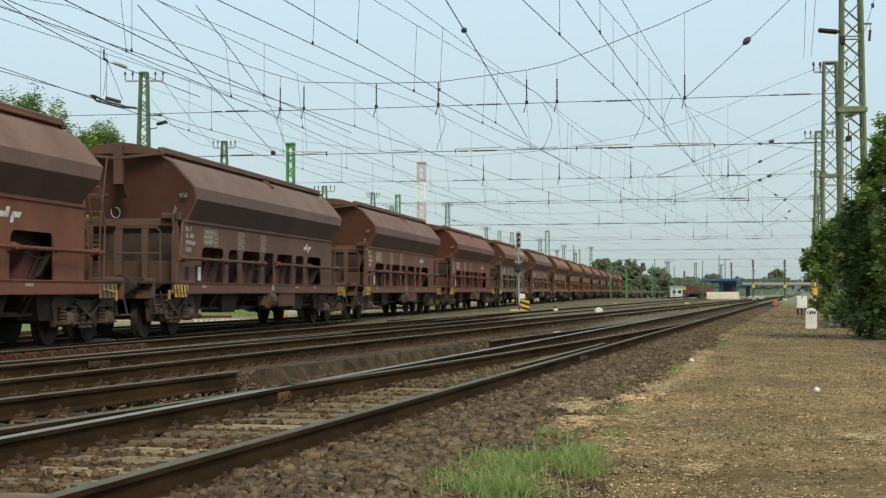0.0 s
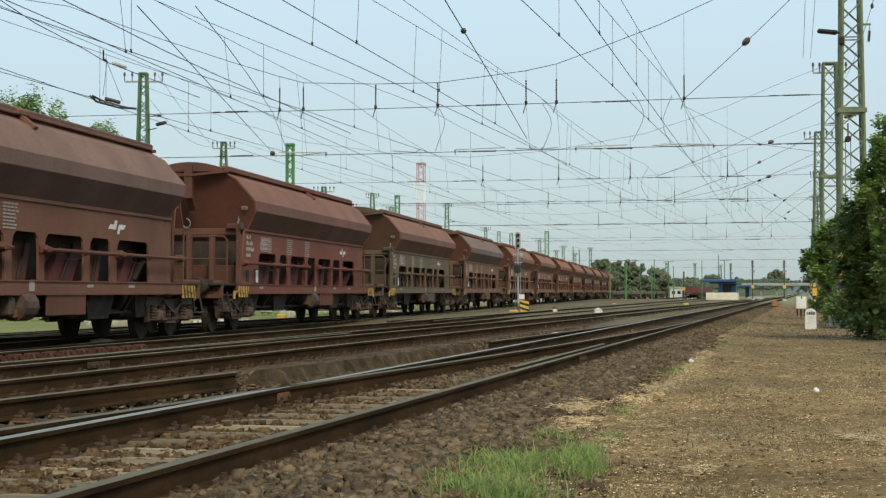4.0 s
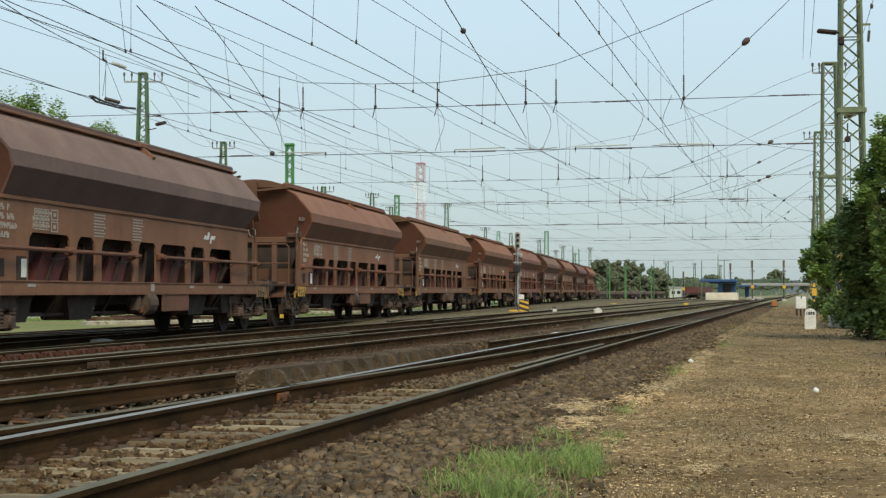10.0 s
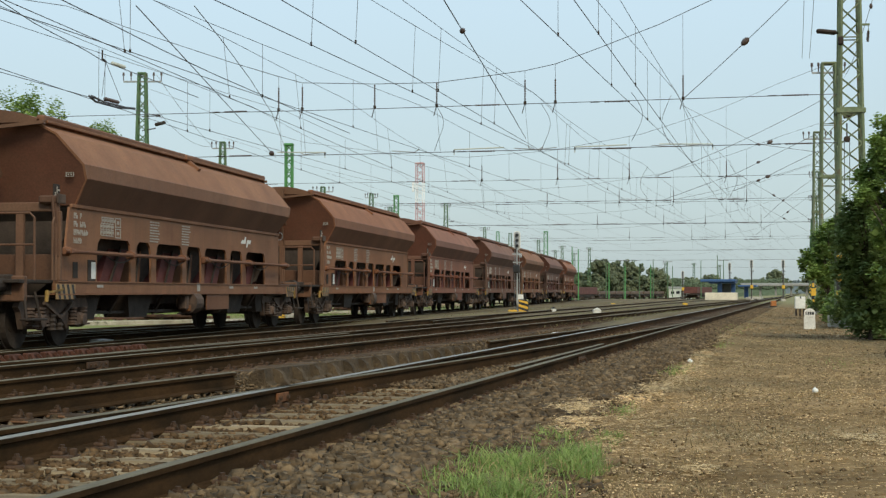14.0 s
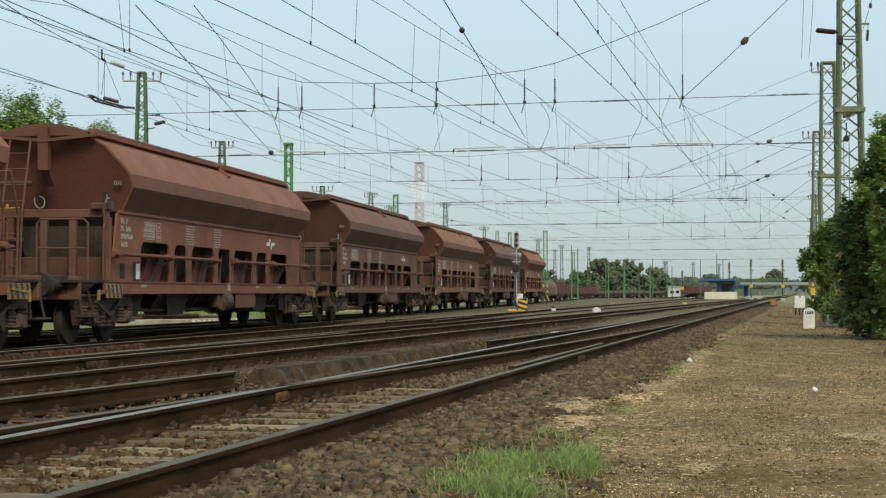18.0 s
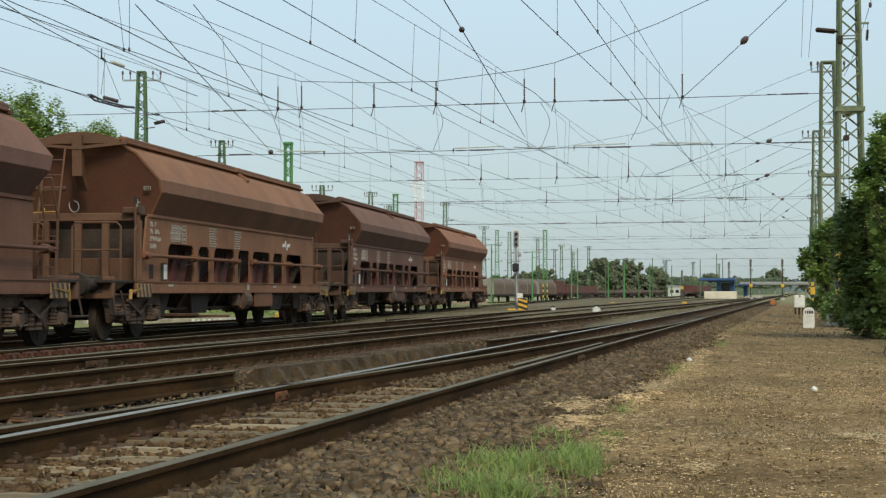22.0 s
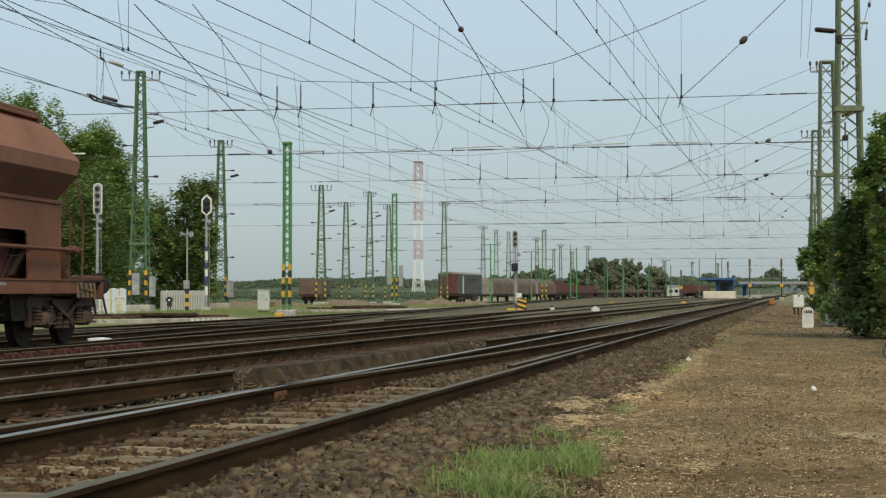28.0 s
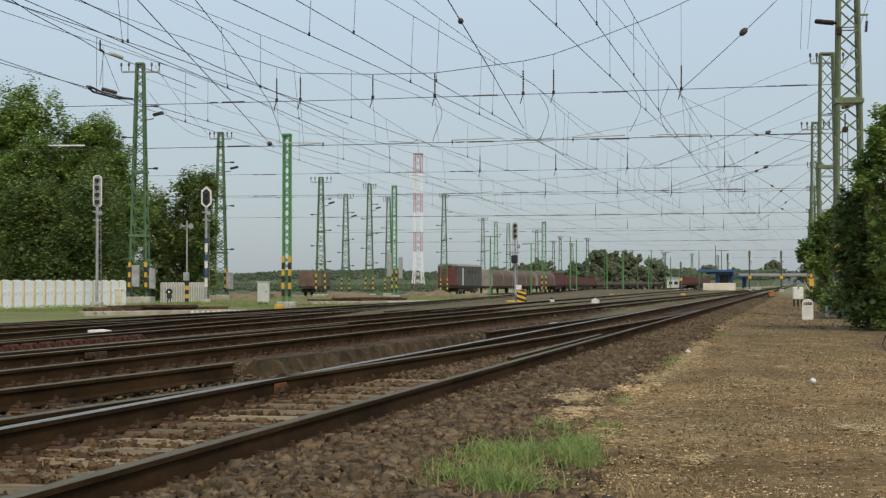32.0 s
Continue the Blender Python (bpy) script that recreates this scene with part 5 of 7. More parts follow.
for k, (sy, sxl, szu) in enumerate(((79, -35.4, 6.8), (106, -41.4, 7.1), (140, -44.3, 7.1), (175, -52.4, 7.1), (230, -54, 7.1), (300, -54.6, 7.1))):
    w = 0.9 - sxl
    head_span("span wires across the yard further on", sy, sxl, 0.9, szu, 5.64, [(sxl + w * u, z) for u, z in SAG],
              [-16.5 - k, -12.5, -8.8, -3.9] if k < 4 else [], [(sxl + w * u, z) for u in (0.12, 0.2, 0.3, 0.42, 0.5, 0.58, 0.68, 0.78, 0.88) for z in (szu - 0.04, 5.6)])


def single_wire(label, pts, r=0.011, insul=()):
    t = thing("stay_wire", pts[0], label, "wire", "stay wires")
    o = Vector(pts[0])
    part("wire", Solid().tube([Vector(p) - o for p in pts], r, 5), M_WIRE, t)
    for p, d, n in insul:
        p, d = Vector(p) - o, Vector(d).normalized()
        part("insulator", Solid().tube([p - d * n * 0.5, p - d * n * 0.3, p, p + d * n * 0.3, p + d * n * 0.5], [0.03, n * 0.28, n * 0.34, n * 0.28, 0.03], 9), M_INSUL, t)
    return t


single_wire("stay wire with an egg insulator from the heavy mast", sagging((1.3, 50, 12.0), (-3.83, 50, 7.15), 0.1), 0.012, [((-1.86, 50, 8.93), (1.85, 0, 1.84), 0.32)])
ANCHOR = [(-5.85, 24.2, 5.95), (-6.39, 28.79, 5.95), (-7.06, 34.51, 5.95), (-8.89, 49.56, 5.95)]
single_wire("anchor wire with an egg insulator crossing overhead", ANCHOR, 0.011, [((-6.39, 28.79, 5.95), (-0.12, 1, 0), 0.18)])
single_wire("anchor wire of the far track", sagging((-11.5, 25.2, 6.0), (-19.4, 55, 6.0), 0.0, 8), 0.011, [((-19.0, 53.4, 6.0), (-0.26, 1, 0), 0.3)])
single_wire("anchor wire crossing to the far mast", [(-13.0, 31.5, 7.2), (-14.1, 35.9, 7.2), (-15.9, 42.8, 7.2), (-18.2, 51.2, 7.2), (-24, 70, 7.2)])
single_wire("slack feeder wire between the tall masts", sagging((-34.8, 79.0, 12.9), (-42.4, 106.3, 11.6), 0.2, 12), 0.012)
single_wire("slack lower feeder wire between the tall masts", sagging((-35.2, 79.0, 11.5), (-42.5, 106.3, 11.6), 0.7, 12), 0.012)
single_wire("anchor wire above the section insulator", [(-16.9, 29.3, 7.35), (-16.9, 31.6, 7.0), (-16.9, 34.1, 6.78), (-17.02, 35.4, 6.69), (-17.2, 42, 6.6)], 0.011)
single_wire("feeder wire dipping over the train track", [(-13.1, 25.2, 6.25), (-13.3, 28.4, 6.2), (-13.6, 31.2, 6.2), (-13.9, 35.0, 6.2), (-15.0, 50, 6.3)], 0.011)
_x = thing("section_insulator", (-17.03, 35.9, 5.72), "section insulator with two runners in the contact wire", "insulator")
for k in (-0.1, 0.1):
    part("runner", Solid().tube([(k * 0.3, -1.2, 0.02), (k, -0.7, -0.06), (k, 0.6, -0.06), (k * 0.3, 1.3, 0.0)], 0.028, 6), M_WIRE, _x)
part("insulator", insulator((0, -0.4, 0.05), (0, 0.4, 0.05), 0.05), M_INSUL, _x)
for y in (-0.4, 0.4):
    part("dropper", Solid().tube([(0, y * 1.4, 0.1), (0, -0.35, 0.98)], 0.007, 4), M_WIRE, _x)
part("hook", Solid().bar((0, -0.35, 0.98), (0, -0.55, 1.02), 0.04).bar((0, -0.55, 1.0), (0, -0.55, 1.25), 0.03), M_SOOT, _x)
part("strain_insulator", insulator((0, 0.0, 1.0), (0, 0.75, 1.0), 0.05), M_LIGHTGREY, _x)
single_wire("stay wire beyond the heavy mast", sagging((1.0, 79, 10.6), (-7.5, 79, 6.8), 0.2, 8), 0.012, [((-1.75, 79, 8.45), (-1, 0, -0.4), 0.3)])
single_wire("stay wire of the slim mast", sagging((0.75, 106, 9.6), (-9.5, 106, 7.1), 0.2, 8), 0.012, [((-2.5, 106, 8.7), (-1, 0, -0.3), 0.35)])
STAY = "stay wire with an egg insulator to the further mast"
for pts, egg in ((((-7.13, 79, 5.6), (-3.33, 79, 6.95), (0.9, 79, 8.98)), ((-2.32, 79, 7.45), 0.2)), (((-3.62, 79, 6.0), (-2.32, 79, 6.53), (0.9, 79, 8.1)), ((-2.32, 79, 6.53), 0.2)),
                 (((-6.08, 79, 10.41), (-2.31, 79, 8.35), (0.9, 79, 7.85)), ((-2.31, 79, 8.35), 0.2)), (((-2.74, 106, 5.92), (-1.49, 106, 7.08), (0.6, 106, 8.6)), ((-1.49, 106, 7.08), 0.22)),
                 (((-4.47, 106, 8.9), (-1.49, 106, 7.04), (0.6, 106, 5.5)), ((-2.1, 106, 7.42), 0.22)), (((-4.4, 140, 6.0), (0.6, 140, 9.6)), ((-1.6, 140, 8.0), 0.24)), (((-4.6, 140, 9.0), (0.6, 140, 6.0)), ((-1.9, 140, 7.44), 0.24))):
    d = Vector(pts[-1]) - Vector(pts[0])
    single_wire(STAY, pts, 0.011, [(egg[0], d, egg[1])])
# slack jumper wires between the carrying and contact wires
for jx, jy, z0, z1, bow in ((-5.4, 49.2, 7.3, 5.75, 0.35), (-4.3, 51.0, 7.4, 5.75, -0.3), (-8.7, 51.5, 7.3, 5.72, 0.3), (-3.7, 78.2, 7.3, 5.7, 0.35), (-7.9, 79.6, 7.4, 5.7, -0.4), (-12.2, 50.6, 7.3, 5.7, 0.3)):
    single_wire("slack jumper wire hanging between overhead wires", [(jx + bow * math.sin(math.pi * q / 8), jy + 0.25 * math.sin(math.pi * q / 4), z0 + (z1 - z0) * q / 8) for q in range(9)], 0.009)
for dx in (0.0, 0.35):
    single_wire("feeder wires beside the heavy masts", sagging((0.55 - dx, 20, 12.6), (0.2 - dx, 79, 12.6), 1.0, 10), 0.01)
single_wire("earth wire on the path side", sagging((2.3, 30, 10.8), (1.9, 79, 11.6), 0.8, 10), 0.01, [((2.02, 50, 9.9), (0, 0, 1), 0.16)])


# ---- signals ----
def light_signal(x, y, top, label, lamps=4, plate="long", bands=False, mast_mat=None, k=1.0):
    z = ground_z(x, y)
    s = thing("railway_signal", pose(x, y, z, 0, 0, 10), label, "signal", "signals of the yard")
    h = top - z
    hh = 0.34 * lamps * k if plate == "long" else 1.05
    part("post", Solid().tube([(0, 0, 0), (0, 0, h - hh)], 0.068 * k * k, 10), mast_mat or M_GALV, s)
    part("base", Solid().box((0, 0, 0.12), (0.5, 0.5, 0.3), bevel=0.04), M_CONC, s)
    if plate == "long":
        w, c = 0.155 * k, 0.09 * k
        ring = [(-w, h - hh + c), (-w + c, h - hh), (w - c, h - hh), (w, h - hh + c), (w, h - c), (w - c, h), (-w + c, h), (-w, h - c)]
        rim = [(a * 1.32, (b - h + hh / 2) * 1.07 + h - hh / 2) for a, b in ring]
    else:
        w = 0.21
        ring = [(-w, h - 0.82), (0, h - 1.02), (w, h - 0.82), (w, h - 0.23), (0, h - 0.03), (-w, h - 0.23)]
        rim = [(a * 1.3, (b - h + 0.52) * 1.18 + h - 0.52) for a, b in ring]
        ring = [(a * 0.9, (b - h + 0.52) * 0.93 + h - 0.52) for a, b in ring]
    part("rim_plate", Solid().prism(rim, 1, 0.0, 0.04), M_WHITE, s)
    part("target_plate", Solid().prism(ring, 1, -0.03, 0.0), M_GALV if plate == "long" else M_BLACK, s)
    for i in range(lamps):
        zz = h - hh * (i + 0.6) / (lamps + 0.2) if plate == "long" else h - 0.38 - 0.28 * i
        hd = part("lens_hood", Solid().tube([(0, -0.03, zz), (0, -0.18, zz)], [0.1 * k, 0.085 * k], 14), M_BLACK, s)
        part("lens", Solid().tube([(0, -0.17, zz), (0, -0.19, zz)], 0.07 * k, 12), M_LAMPGLASS, hd)
    lad = Solid()
    for u in (-0.11, 0.11):
        lad.tube([(u, 0.3, 0.2), (u, 0.16, h - hh)], 0.014, 5)
    for i in range(int(h / 0.35)):
        lad.tube([(-0.11, 0.28, 0.4 + 0.33 * i), (0.11, 0.28, 0.4 + 0.33 * i)], 0.01, 4)
    part("ladder", lad, M_GALV, s)
    part("bracket", Solid().box((0, 0, h - hh - 0.25), (0.45, 0.06, 0.06)).box((0, 0, h - hh - 0.65), (0.4, 0.06, 0.06)).box((0.16, -0.1, h - hh - 0.35), (0.16, 0.3, 0.16), bevel=0.03), M_GALV, s)
    if bands:
        for i, (a, b, mt) in enumerate(((1.1, 0.5, "w"), (1.62, 0.5, "b"), (2.1, 0.4, "w"), (2.5, 0.35, "b"), (2.95, 0.5, "w"), (3.4, 0.3, "b"))):
            part("post_band", Solid().tube([(0, 0, a - 0.2), (0, 0, a + b - 0.24)], 0.085, 10), M_WHITE if mt == "w" else plain("signal_blue", (0.04, 0.07, 0.16), 0.6), s)
    return s


light_signal(-31.22, 64.6, 5.76, "grey four-lens light signal in front of the fence")
light_signal(-30.56, 76.06, 5.93, "six-sided signal on a blue and white banded post", 2, "hex", True)
light_signal(-13.5, 72.86, 3.82, "low light signal with white plate between tracks", 3, k=0.8)
for sx, sy, st in ((-6.0, 176.3, 4.5), (-2.55, 177.1, 4.5), (-9.2, 193, 4.5), (-15.6, 201.8, 3.6)):
    q = light_signal(sx, sy, st, "distant light signal with a yellow box", 3, mast_mat=M_SOOT, k=0.9)
    part("relay_box", Solid().box((0, -0.1, 1.6), (0.34, 0.24, 0.4), bevel=0.04), M_YELLOW, q)
# lower dark lens box on the low signal
_s = thing("signal_box", (-13.5, 72.7, 2.05), "small dark lens box on the low signal post", "signal")
part("case", Solid().box((0, 0, 0), (0.3, 0.25, 0.4), bevel=0.05), M_BLACK, _s)
part("mount", Solid().bar((0, 0, 0), (0, 0.16, 0), 0.06), M_GALV, _s)


def loudspeaker_post(x, y, top):
    z = ground_z(x, y)
    p = thing("loudspeaker_post", (x, y, z), "slim grey post with two horn loudspeakers by the fence", "loudspeaker")
    h = top - z
    part("post", Solid().tube([(0, 0, 0), (0, 0, h)], 0.045, 8), M_GALV, p)
    for k in (-1, 1):
        part("horn", Solid().tube([(k * 0.06, 0, h - 0.3), (k * 0.16, -0.08, h - 0.3), (k * 0.3, -0.2, h - 0.3)], [0.04, 0.07, 0.15], 12), M_GALV, p)
    for i in range(5):
        part("post_band", Solid().tube([(0, 0, 0.1 + 0.22 * i), (0, 0, 0.31 + 0.22 * i)], 0.11, 10), M_YELLOW if i % 2 else M_BLACK, p)
    part("junction_box", Solid().box((0, -0.08, 1.45), (0.3, 0.2, 0.45), bevel=0.03), M_GALV, p)


loudspeaker_post(-31.54, 75.83, 4.18)


# ---- fence ----
M_SHEET = surface("grey_sheet", (0.55, 0.57, 0.55), (0.74, 0.76, 0.74), 2, 20, 0.7, bumps=0.1)

def fence(label, pts, n, mat, z_top, posts=True, name="concrete_fence"):
    """Precast panels with scalloped tops between posts."""
    (xa, ya), (xb, yb) = pts
    f = thing(name, (xa, ya, 0), label, "fence")
    d = Vector((xb - xa, yb - ya, 0))
    turn = math.degrees(math.atan2(d.y, d.x))
    L = d.length / n
    ring = [(0.03, 0)] + [(L - 0.03, 0)]
    for i in range(9):
        u = i / 8
        ring.append((L - 0.03 - (L - 0.06) * u, 0.975 + 0.05 * math.sin(math.pi * u)))
    zb = -0.5
    h = z_top - zb
    pm = Solid().prism([(a, b * h) for a, b in ring], 1, -0.03, 0.03)
    rib = Solid().box((0, -0.02, h / 2), (0.16, 0.14, h * 1.0), bevel=0.02)
    mesh_p, mesh_r = pm.mesh("panel", mat), rib.mesh("post", M_CONC if mat != M_FENCE else surface("cream_post", (0.52, 0.44, 0.27), (0.68, 0.6, 0.4), 2, 20, 0.85))
    for i in range(n):
        o = d * (i / n)
        part("panel", mesh_p, None, f, at=pose(o.x, o.y, zb, 0, 0, turn))
        if posts:
            part("post", mesh_r, None, f, at=pose(o.x, o.y, zb, 0, 0, turn))


fence("whitewashed concrete fence with scalloped panels", ((-32.7, 46.0), (-33.5, 72.6)), 26, M_FENCE, 1.02)
fence("grey corrugated sheet fence under the trees", ((-35.7, 82.1), (-36.4, 90.5)), 18, M_SHEET, 0.9, True, "sheet_fence")


# ---- loading ramps, cabinets and small markers ----
M_RUSTBEAM = surface("rusty_scrap_beams", (0.04, 0.022, 0.014), (0.115, 0.06, 0.035), 3, 30, 0.92, bumps=0.4, per_object=0.35)


def ramp_edge(x0, y0, x1, y1, label):
    d = Vector((x1 - x0, y1 - y0, 0))
    turn = math.degrees(math.atan2(d.y, d.x))
    r = thing("loading_ramp", pose(x0, y0, -0.25, 0, 0, turn), label, "ramp")
    L = d.length
    part("concrete_edge", Solid().box((L / 2, 0, 0.06), (L, 0.5, 0.26), bevel=0.03), surface("stained_concrete", (0.26, 0.235, 0.18), (0.46, 0.42, 0.34), 1.5, 20, 0.9, bumps=0.4, c3=(0.1, 0.1, 0.06)), r)
    n = int(L * 1.6)
    for i in range(n):
        part("edge_block", Solid().box((L * 0.62 + (i + 0.5) * L * 0.38 / n, -0.26, 0.06), (L * 0.22 / n, 0.06, 0.18), bevel=0.01), M_WHITE, r)
    rng = random.Random(int(L * 100))
    for i in range(9):
        w = L * rng.uniform(0.18, 0.36)
        part("timber", Solid().box((w / 2 + (L - w) * (i % 5 + rng.uniform(0, 0.8)) / 5.0, rng.uniform(-0.02, 0.4), 0.235 + 0.07 * (i // 6) + rng.uniform(0, 0.03)), (w, 0.2, 0.1), pose(0, 0, 0, 0, rng.uniform(-1.5, 1.5), rng.uniform(-4, 4)), 0.02), M_RUSTBEAM, r)


ramp_edge(-24.3, 49.1, -20.6, 55.0, "low concrete ramp edge stacked with dark timbers")
ramp_edge(-25.1, 77.0, -20.8, 84.9, "second low concrete ramp with dark timbers")

_c = thing("cable_cabinet", pose(-27.5, 76.4, -0.25, 0, 0, 12), "pale grey-green cable cabinet on the grass", "cabinet")
part("body", Solid().box((0, 0, 0.66), (0.6, 0.45, 1.05), bevel=0.03), M_LIGHTGREY, _c)
part("door", Solid().box((0, -0.235, 0.66), (0.52, 0.02, 0.95), bevel=0.006), M_LIGHTGREY, _c)
part("plinth", Solid().box((0, 0, 0.08), (0.5, 0.38, 0.2), bevel=0.02), M_SOOT, _c)
part("roof", Solid().box((0, 0, 1.2), (0.66, 0.52, 0.05), bevel=0.015), M_LIGHTGREY, _c)
part("handle", Solid().box((0.18, -0.26, 0.72), (0.03, 0.03, 0.12)), M_SOOT, _c)


def marker_box(x, y, s, mat, label, roof=None, name="point_lantern"):
    z = ground_z(x, y)
    b = thing(name, pose(x, y, z, 0, 0, 14), label, "trackside marker", "trackside markers")
    part("body", Solid().box((0, 0, s[2] / 2 + 0.02), s, bevel=0.03), mat, b)
    if roof:
        part("lid", Solid().prism([(-s[0] * 0.55, s[2]), (s[0] * 0.55, s[2]), (0, s[2] + s[0] * 0.35)], 1, -s[1] * 0.55, s[1] * 0.55), roof, b)
    part("foot", Solid().box((0, 0, 0.02), (s[0] * 1.2, s[1] * 1.2, 0.08), bevel=0.01), M_SOOT, b)
    return b


marker_box(-20.1, 57.6, (0.36, 0.3, 0.26), M_YELLOW, "yellow trackside box on the grass verge")
marker_box(-8.8, 66.4, (0.34, 0.3, 0.26), M_WHITE, "small white point lantern between tracks", M_WHITE)
marker_box(-12.2, 75.7, (0.26, 0.26, 0.3), M_WHITE, "white point lantern with a dark foot", M_BLACK)
marker_box(-13.62, 72.3, (0.42, 0.3, 0.28), M_YELLOW, "orange box at the signal foot")
marker_box(-2.3, 112, (0.36, 0.36, 0.4), plain("orange_paint", (0.5, 0.17, 0.04), 0.6), "orange trackside box beside the main line")
for qx, qy in ((-8.2, 108), (-14.4, 118)):
    marker_box(qx, qy, (0.32, 0.28, 0.26), M_YELLOW, "small yellow trackside box")
_b = thing("warning_board", pose(-13.15, 72.6, ground_z(-13.15, 72.6), 0, 0, 12), "board with slanted yellow and black stripes", "warning sign")
_ring = [(-0.24, 0.05), (0.24, 0.05), (0.24, 0.68), (0.12, 0.8), (-0.24, 0.8)]
part("plate", Solid().prism(_ring, 1, -0.02, 0.02), M_BLACK, _b)
for i in range(3):
    z = 0.1 + 0.24 * i
    part("stripe", Solid().add([(-0.22, -0.026, z + 0.12), (0.22, -0.026, z - 0.02), (0.22, -0.026, z + 0.1), (-0.22, -0.026, z + 0.24 if i < 2 else z + 0.2)], [(0, 1, 2, 3)]), M_YELLOW, _b)
_b = thing("white_board", pose(-13.3, 72.9, ground_z(-13.3, 72.9), 0, 0, 12), "small white board on the signal post", "sign")
part("plate", Solid().box((-0.05, 0, 0.75), (0.3, 0.03, 0.55), bevel=0.01), M_WHITE, _b)
part("stand", Solid().bar((-0.05, 0.03, 0), (-0.05, 0.03, 0.7), 0.05), M_GALV, _b)

_k = thing("distance_stone", pose(0.08, 47.2, -0.17, 0, 0, 0), "white rounded distance stone with black figures", "marker stone")
_ring = [(-0.17, 0), (0.17, 0), (0.16, 0.5)] + [(0.16 * math.cos(a), 0.5 + 0.13 * math.sin(a)) for a in (0.4, 0.9, 1.57, 2.24, 2.74)] + [(-0.16, 0.5)]
part("stone", Solid().prism(_ring, 1, -0.1, 0.1), surface("white_stone", (0.55, 0.53, 0.48), (0.74, 0.72, 0.66), 4, 30, 0.85, c3=(0.4, 0.36, 0.28)), _k)
for i, (w, hh) in enumerate(((0.03, 0.09), (0.05, 0.09), (0.05, 0.09), (0.05, 0.09))):
    part("figure", Solid().box((-0.1 + 0.066 * i, -0.102, 0.48), (w, 0.006, hh)), M_BLACK, _k)

_w = thing("white_cabinet", pose(-0.3, 71.9, -0.17, 0, 0, 4), "white relay cabinet on a dark stand", "cabinet")
part("body", Solid().box((0, 0, 0.62), (0.46, 0.35, 0.56), bevel=0.03), M_WHITE, _w)
for k in (-0.17, 0, 0.17):
    part("leg", Solid().box((k, 0, 0.17), (0.07, 0.2, 0.36), bevel=0.01), M_SOOT, _w)
part("vent", Solid().box((0.02, -0.18, 0.86), (0.05, 0.02, 0.1)), M_BLACK, _w)
for qx, qy, w in ((0.35, 84, 0.3), (1.2, 60, 0.3), (0.9, 92, 0.34)):
    y_ = thing("yellow_board", pose(qx, qy, -0.17, 0, 0, 4), "yellow board on a banded post among the bushes", "sign", "yellow boards")
    part("plate", Solid().box((0, 0, 1.1), (w * 0.8, 0.04, 0.4), bevel=0.02), M_YELLOW, y_)
    for i in range(4):
        part("post_band", Solid().tube([(0, 0.04, i * 0.24), (0, 0.04, i * 0.24 + 0.23)], 0.06, 8), M_BLACK if i % 2 else M_YELLOW, y_)

M_PAPER = plain("white_plastic", (0.85, 0.85, 0.85), 0.5)
# white scraps lying between the rails
for (qx, qy, qz, a) in ((-14.7, 30.4, -0.12, 0.42), (-5.62, 35.6, -0.05, 0.36), (-5.1, 36.6, -0.05, 0.26)):
    o = part("white_scrap", Solid().prism([(-a * 0.75, 0), (a * 0.7, 0), (a * 0.75, 0.04), (a * 0.3, 0.065), (-a * 0.3, 0.055), (-a * 0.6, 0.025)], 1, -0.1, 0.1), M_PAPER, at=pose(qx, qy, qz, 0, 0, 14))
    tagged(o, "crumpled white plastic scrap lying between the rails", "litter", "scraps")


# ---- switch rail caked with dirt ----
def braced_rail():
    """A rail buried in crusted dirt, with a leaning brace at every sleeper."""
    m = surface("crusted_dirt", (0.05, 0.034, 0.018), (0.125, 0.086, 0.047), 5, 34, 0.95, bumps=0.8, dist=0.04, per_object=0.2, world_space=True)
    t = thing("switch_rail", (0, 0, 0), "dirt-caked switch rail with a row of leaning braces", "rail", kind="structure")
    rng = random.Random(12)
    ys = [16.2 + 0.12 * i for i in range(71)]
    ring = [(-0.22, -0.12), (-0.12, 0.05), (-0.05, 0.085), (0.035, 0.09), (0.045, 0.02), (0.06, -0.05), (0.15, -0.12)]
    vs = [(branch_x(y) + a + 0.016 * noise.noise((a * 9, y * 3, 2)), y, z + 0.014 * noise.noise((a * 7, y * 4, 7))) for y in ys for a, z in ring]
    n = len(ring)
    fs = [(j * n + i, j * n + i + 1, (j + 1) * n + i + 1, (j + 1) * n + i) for j in range(len(ys) - 1) for i in range(n - 1)] + [tuple(range(n)), tuple((len(ys) - 1) * n + i for i in range(n))]
    part("caked_rail", Solid().add(vs, fs), m, t)
    prof = [(0.03, 0.085), (0.09, 0.075), (0.14, 0.03), (0.17, -0.04), (0.24, -0.11), (0.03, -0.11)]
    for i in range(15):
        y = 16.5 + 0.56 * i
        part("brace", Solid().prism(prof, 1, -0.045, 0.045), m, t, at=pose(branch_x(y), y, rng.uniform(-0.006, 0.004), rng.uniform(-9, -3), 0, rng.uniform(-6, 6)))
        part("brace", Solid().prism([(a * 0.8, z * 0.9 - 0.01) for a, z in prof], 1, -0.03, 0.03), m, t, at=pose(branch_x(y), y + 0.15, 0, rng.uniform(-14, -6), 0, 0))
        clod = scatter_mesh("clod", ICO_V, ICO_F, [(0, 0, 0)], np.array([[rng.uniform(0.08, 0.13), rng.uniform(0.08, 0.14), 0.06]]), m, 0.4, 300 + i, None, 0.25)
        part("clod", clod, None, t, at=(branch_x(y) + 0.2, y + 0.3, -0.1))


braced_rail()


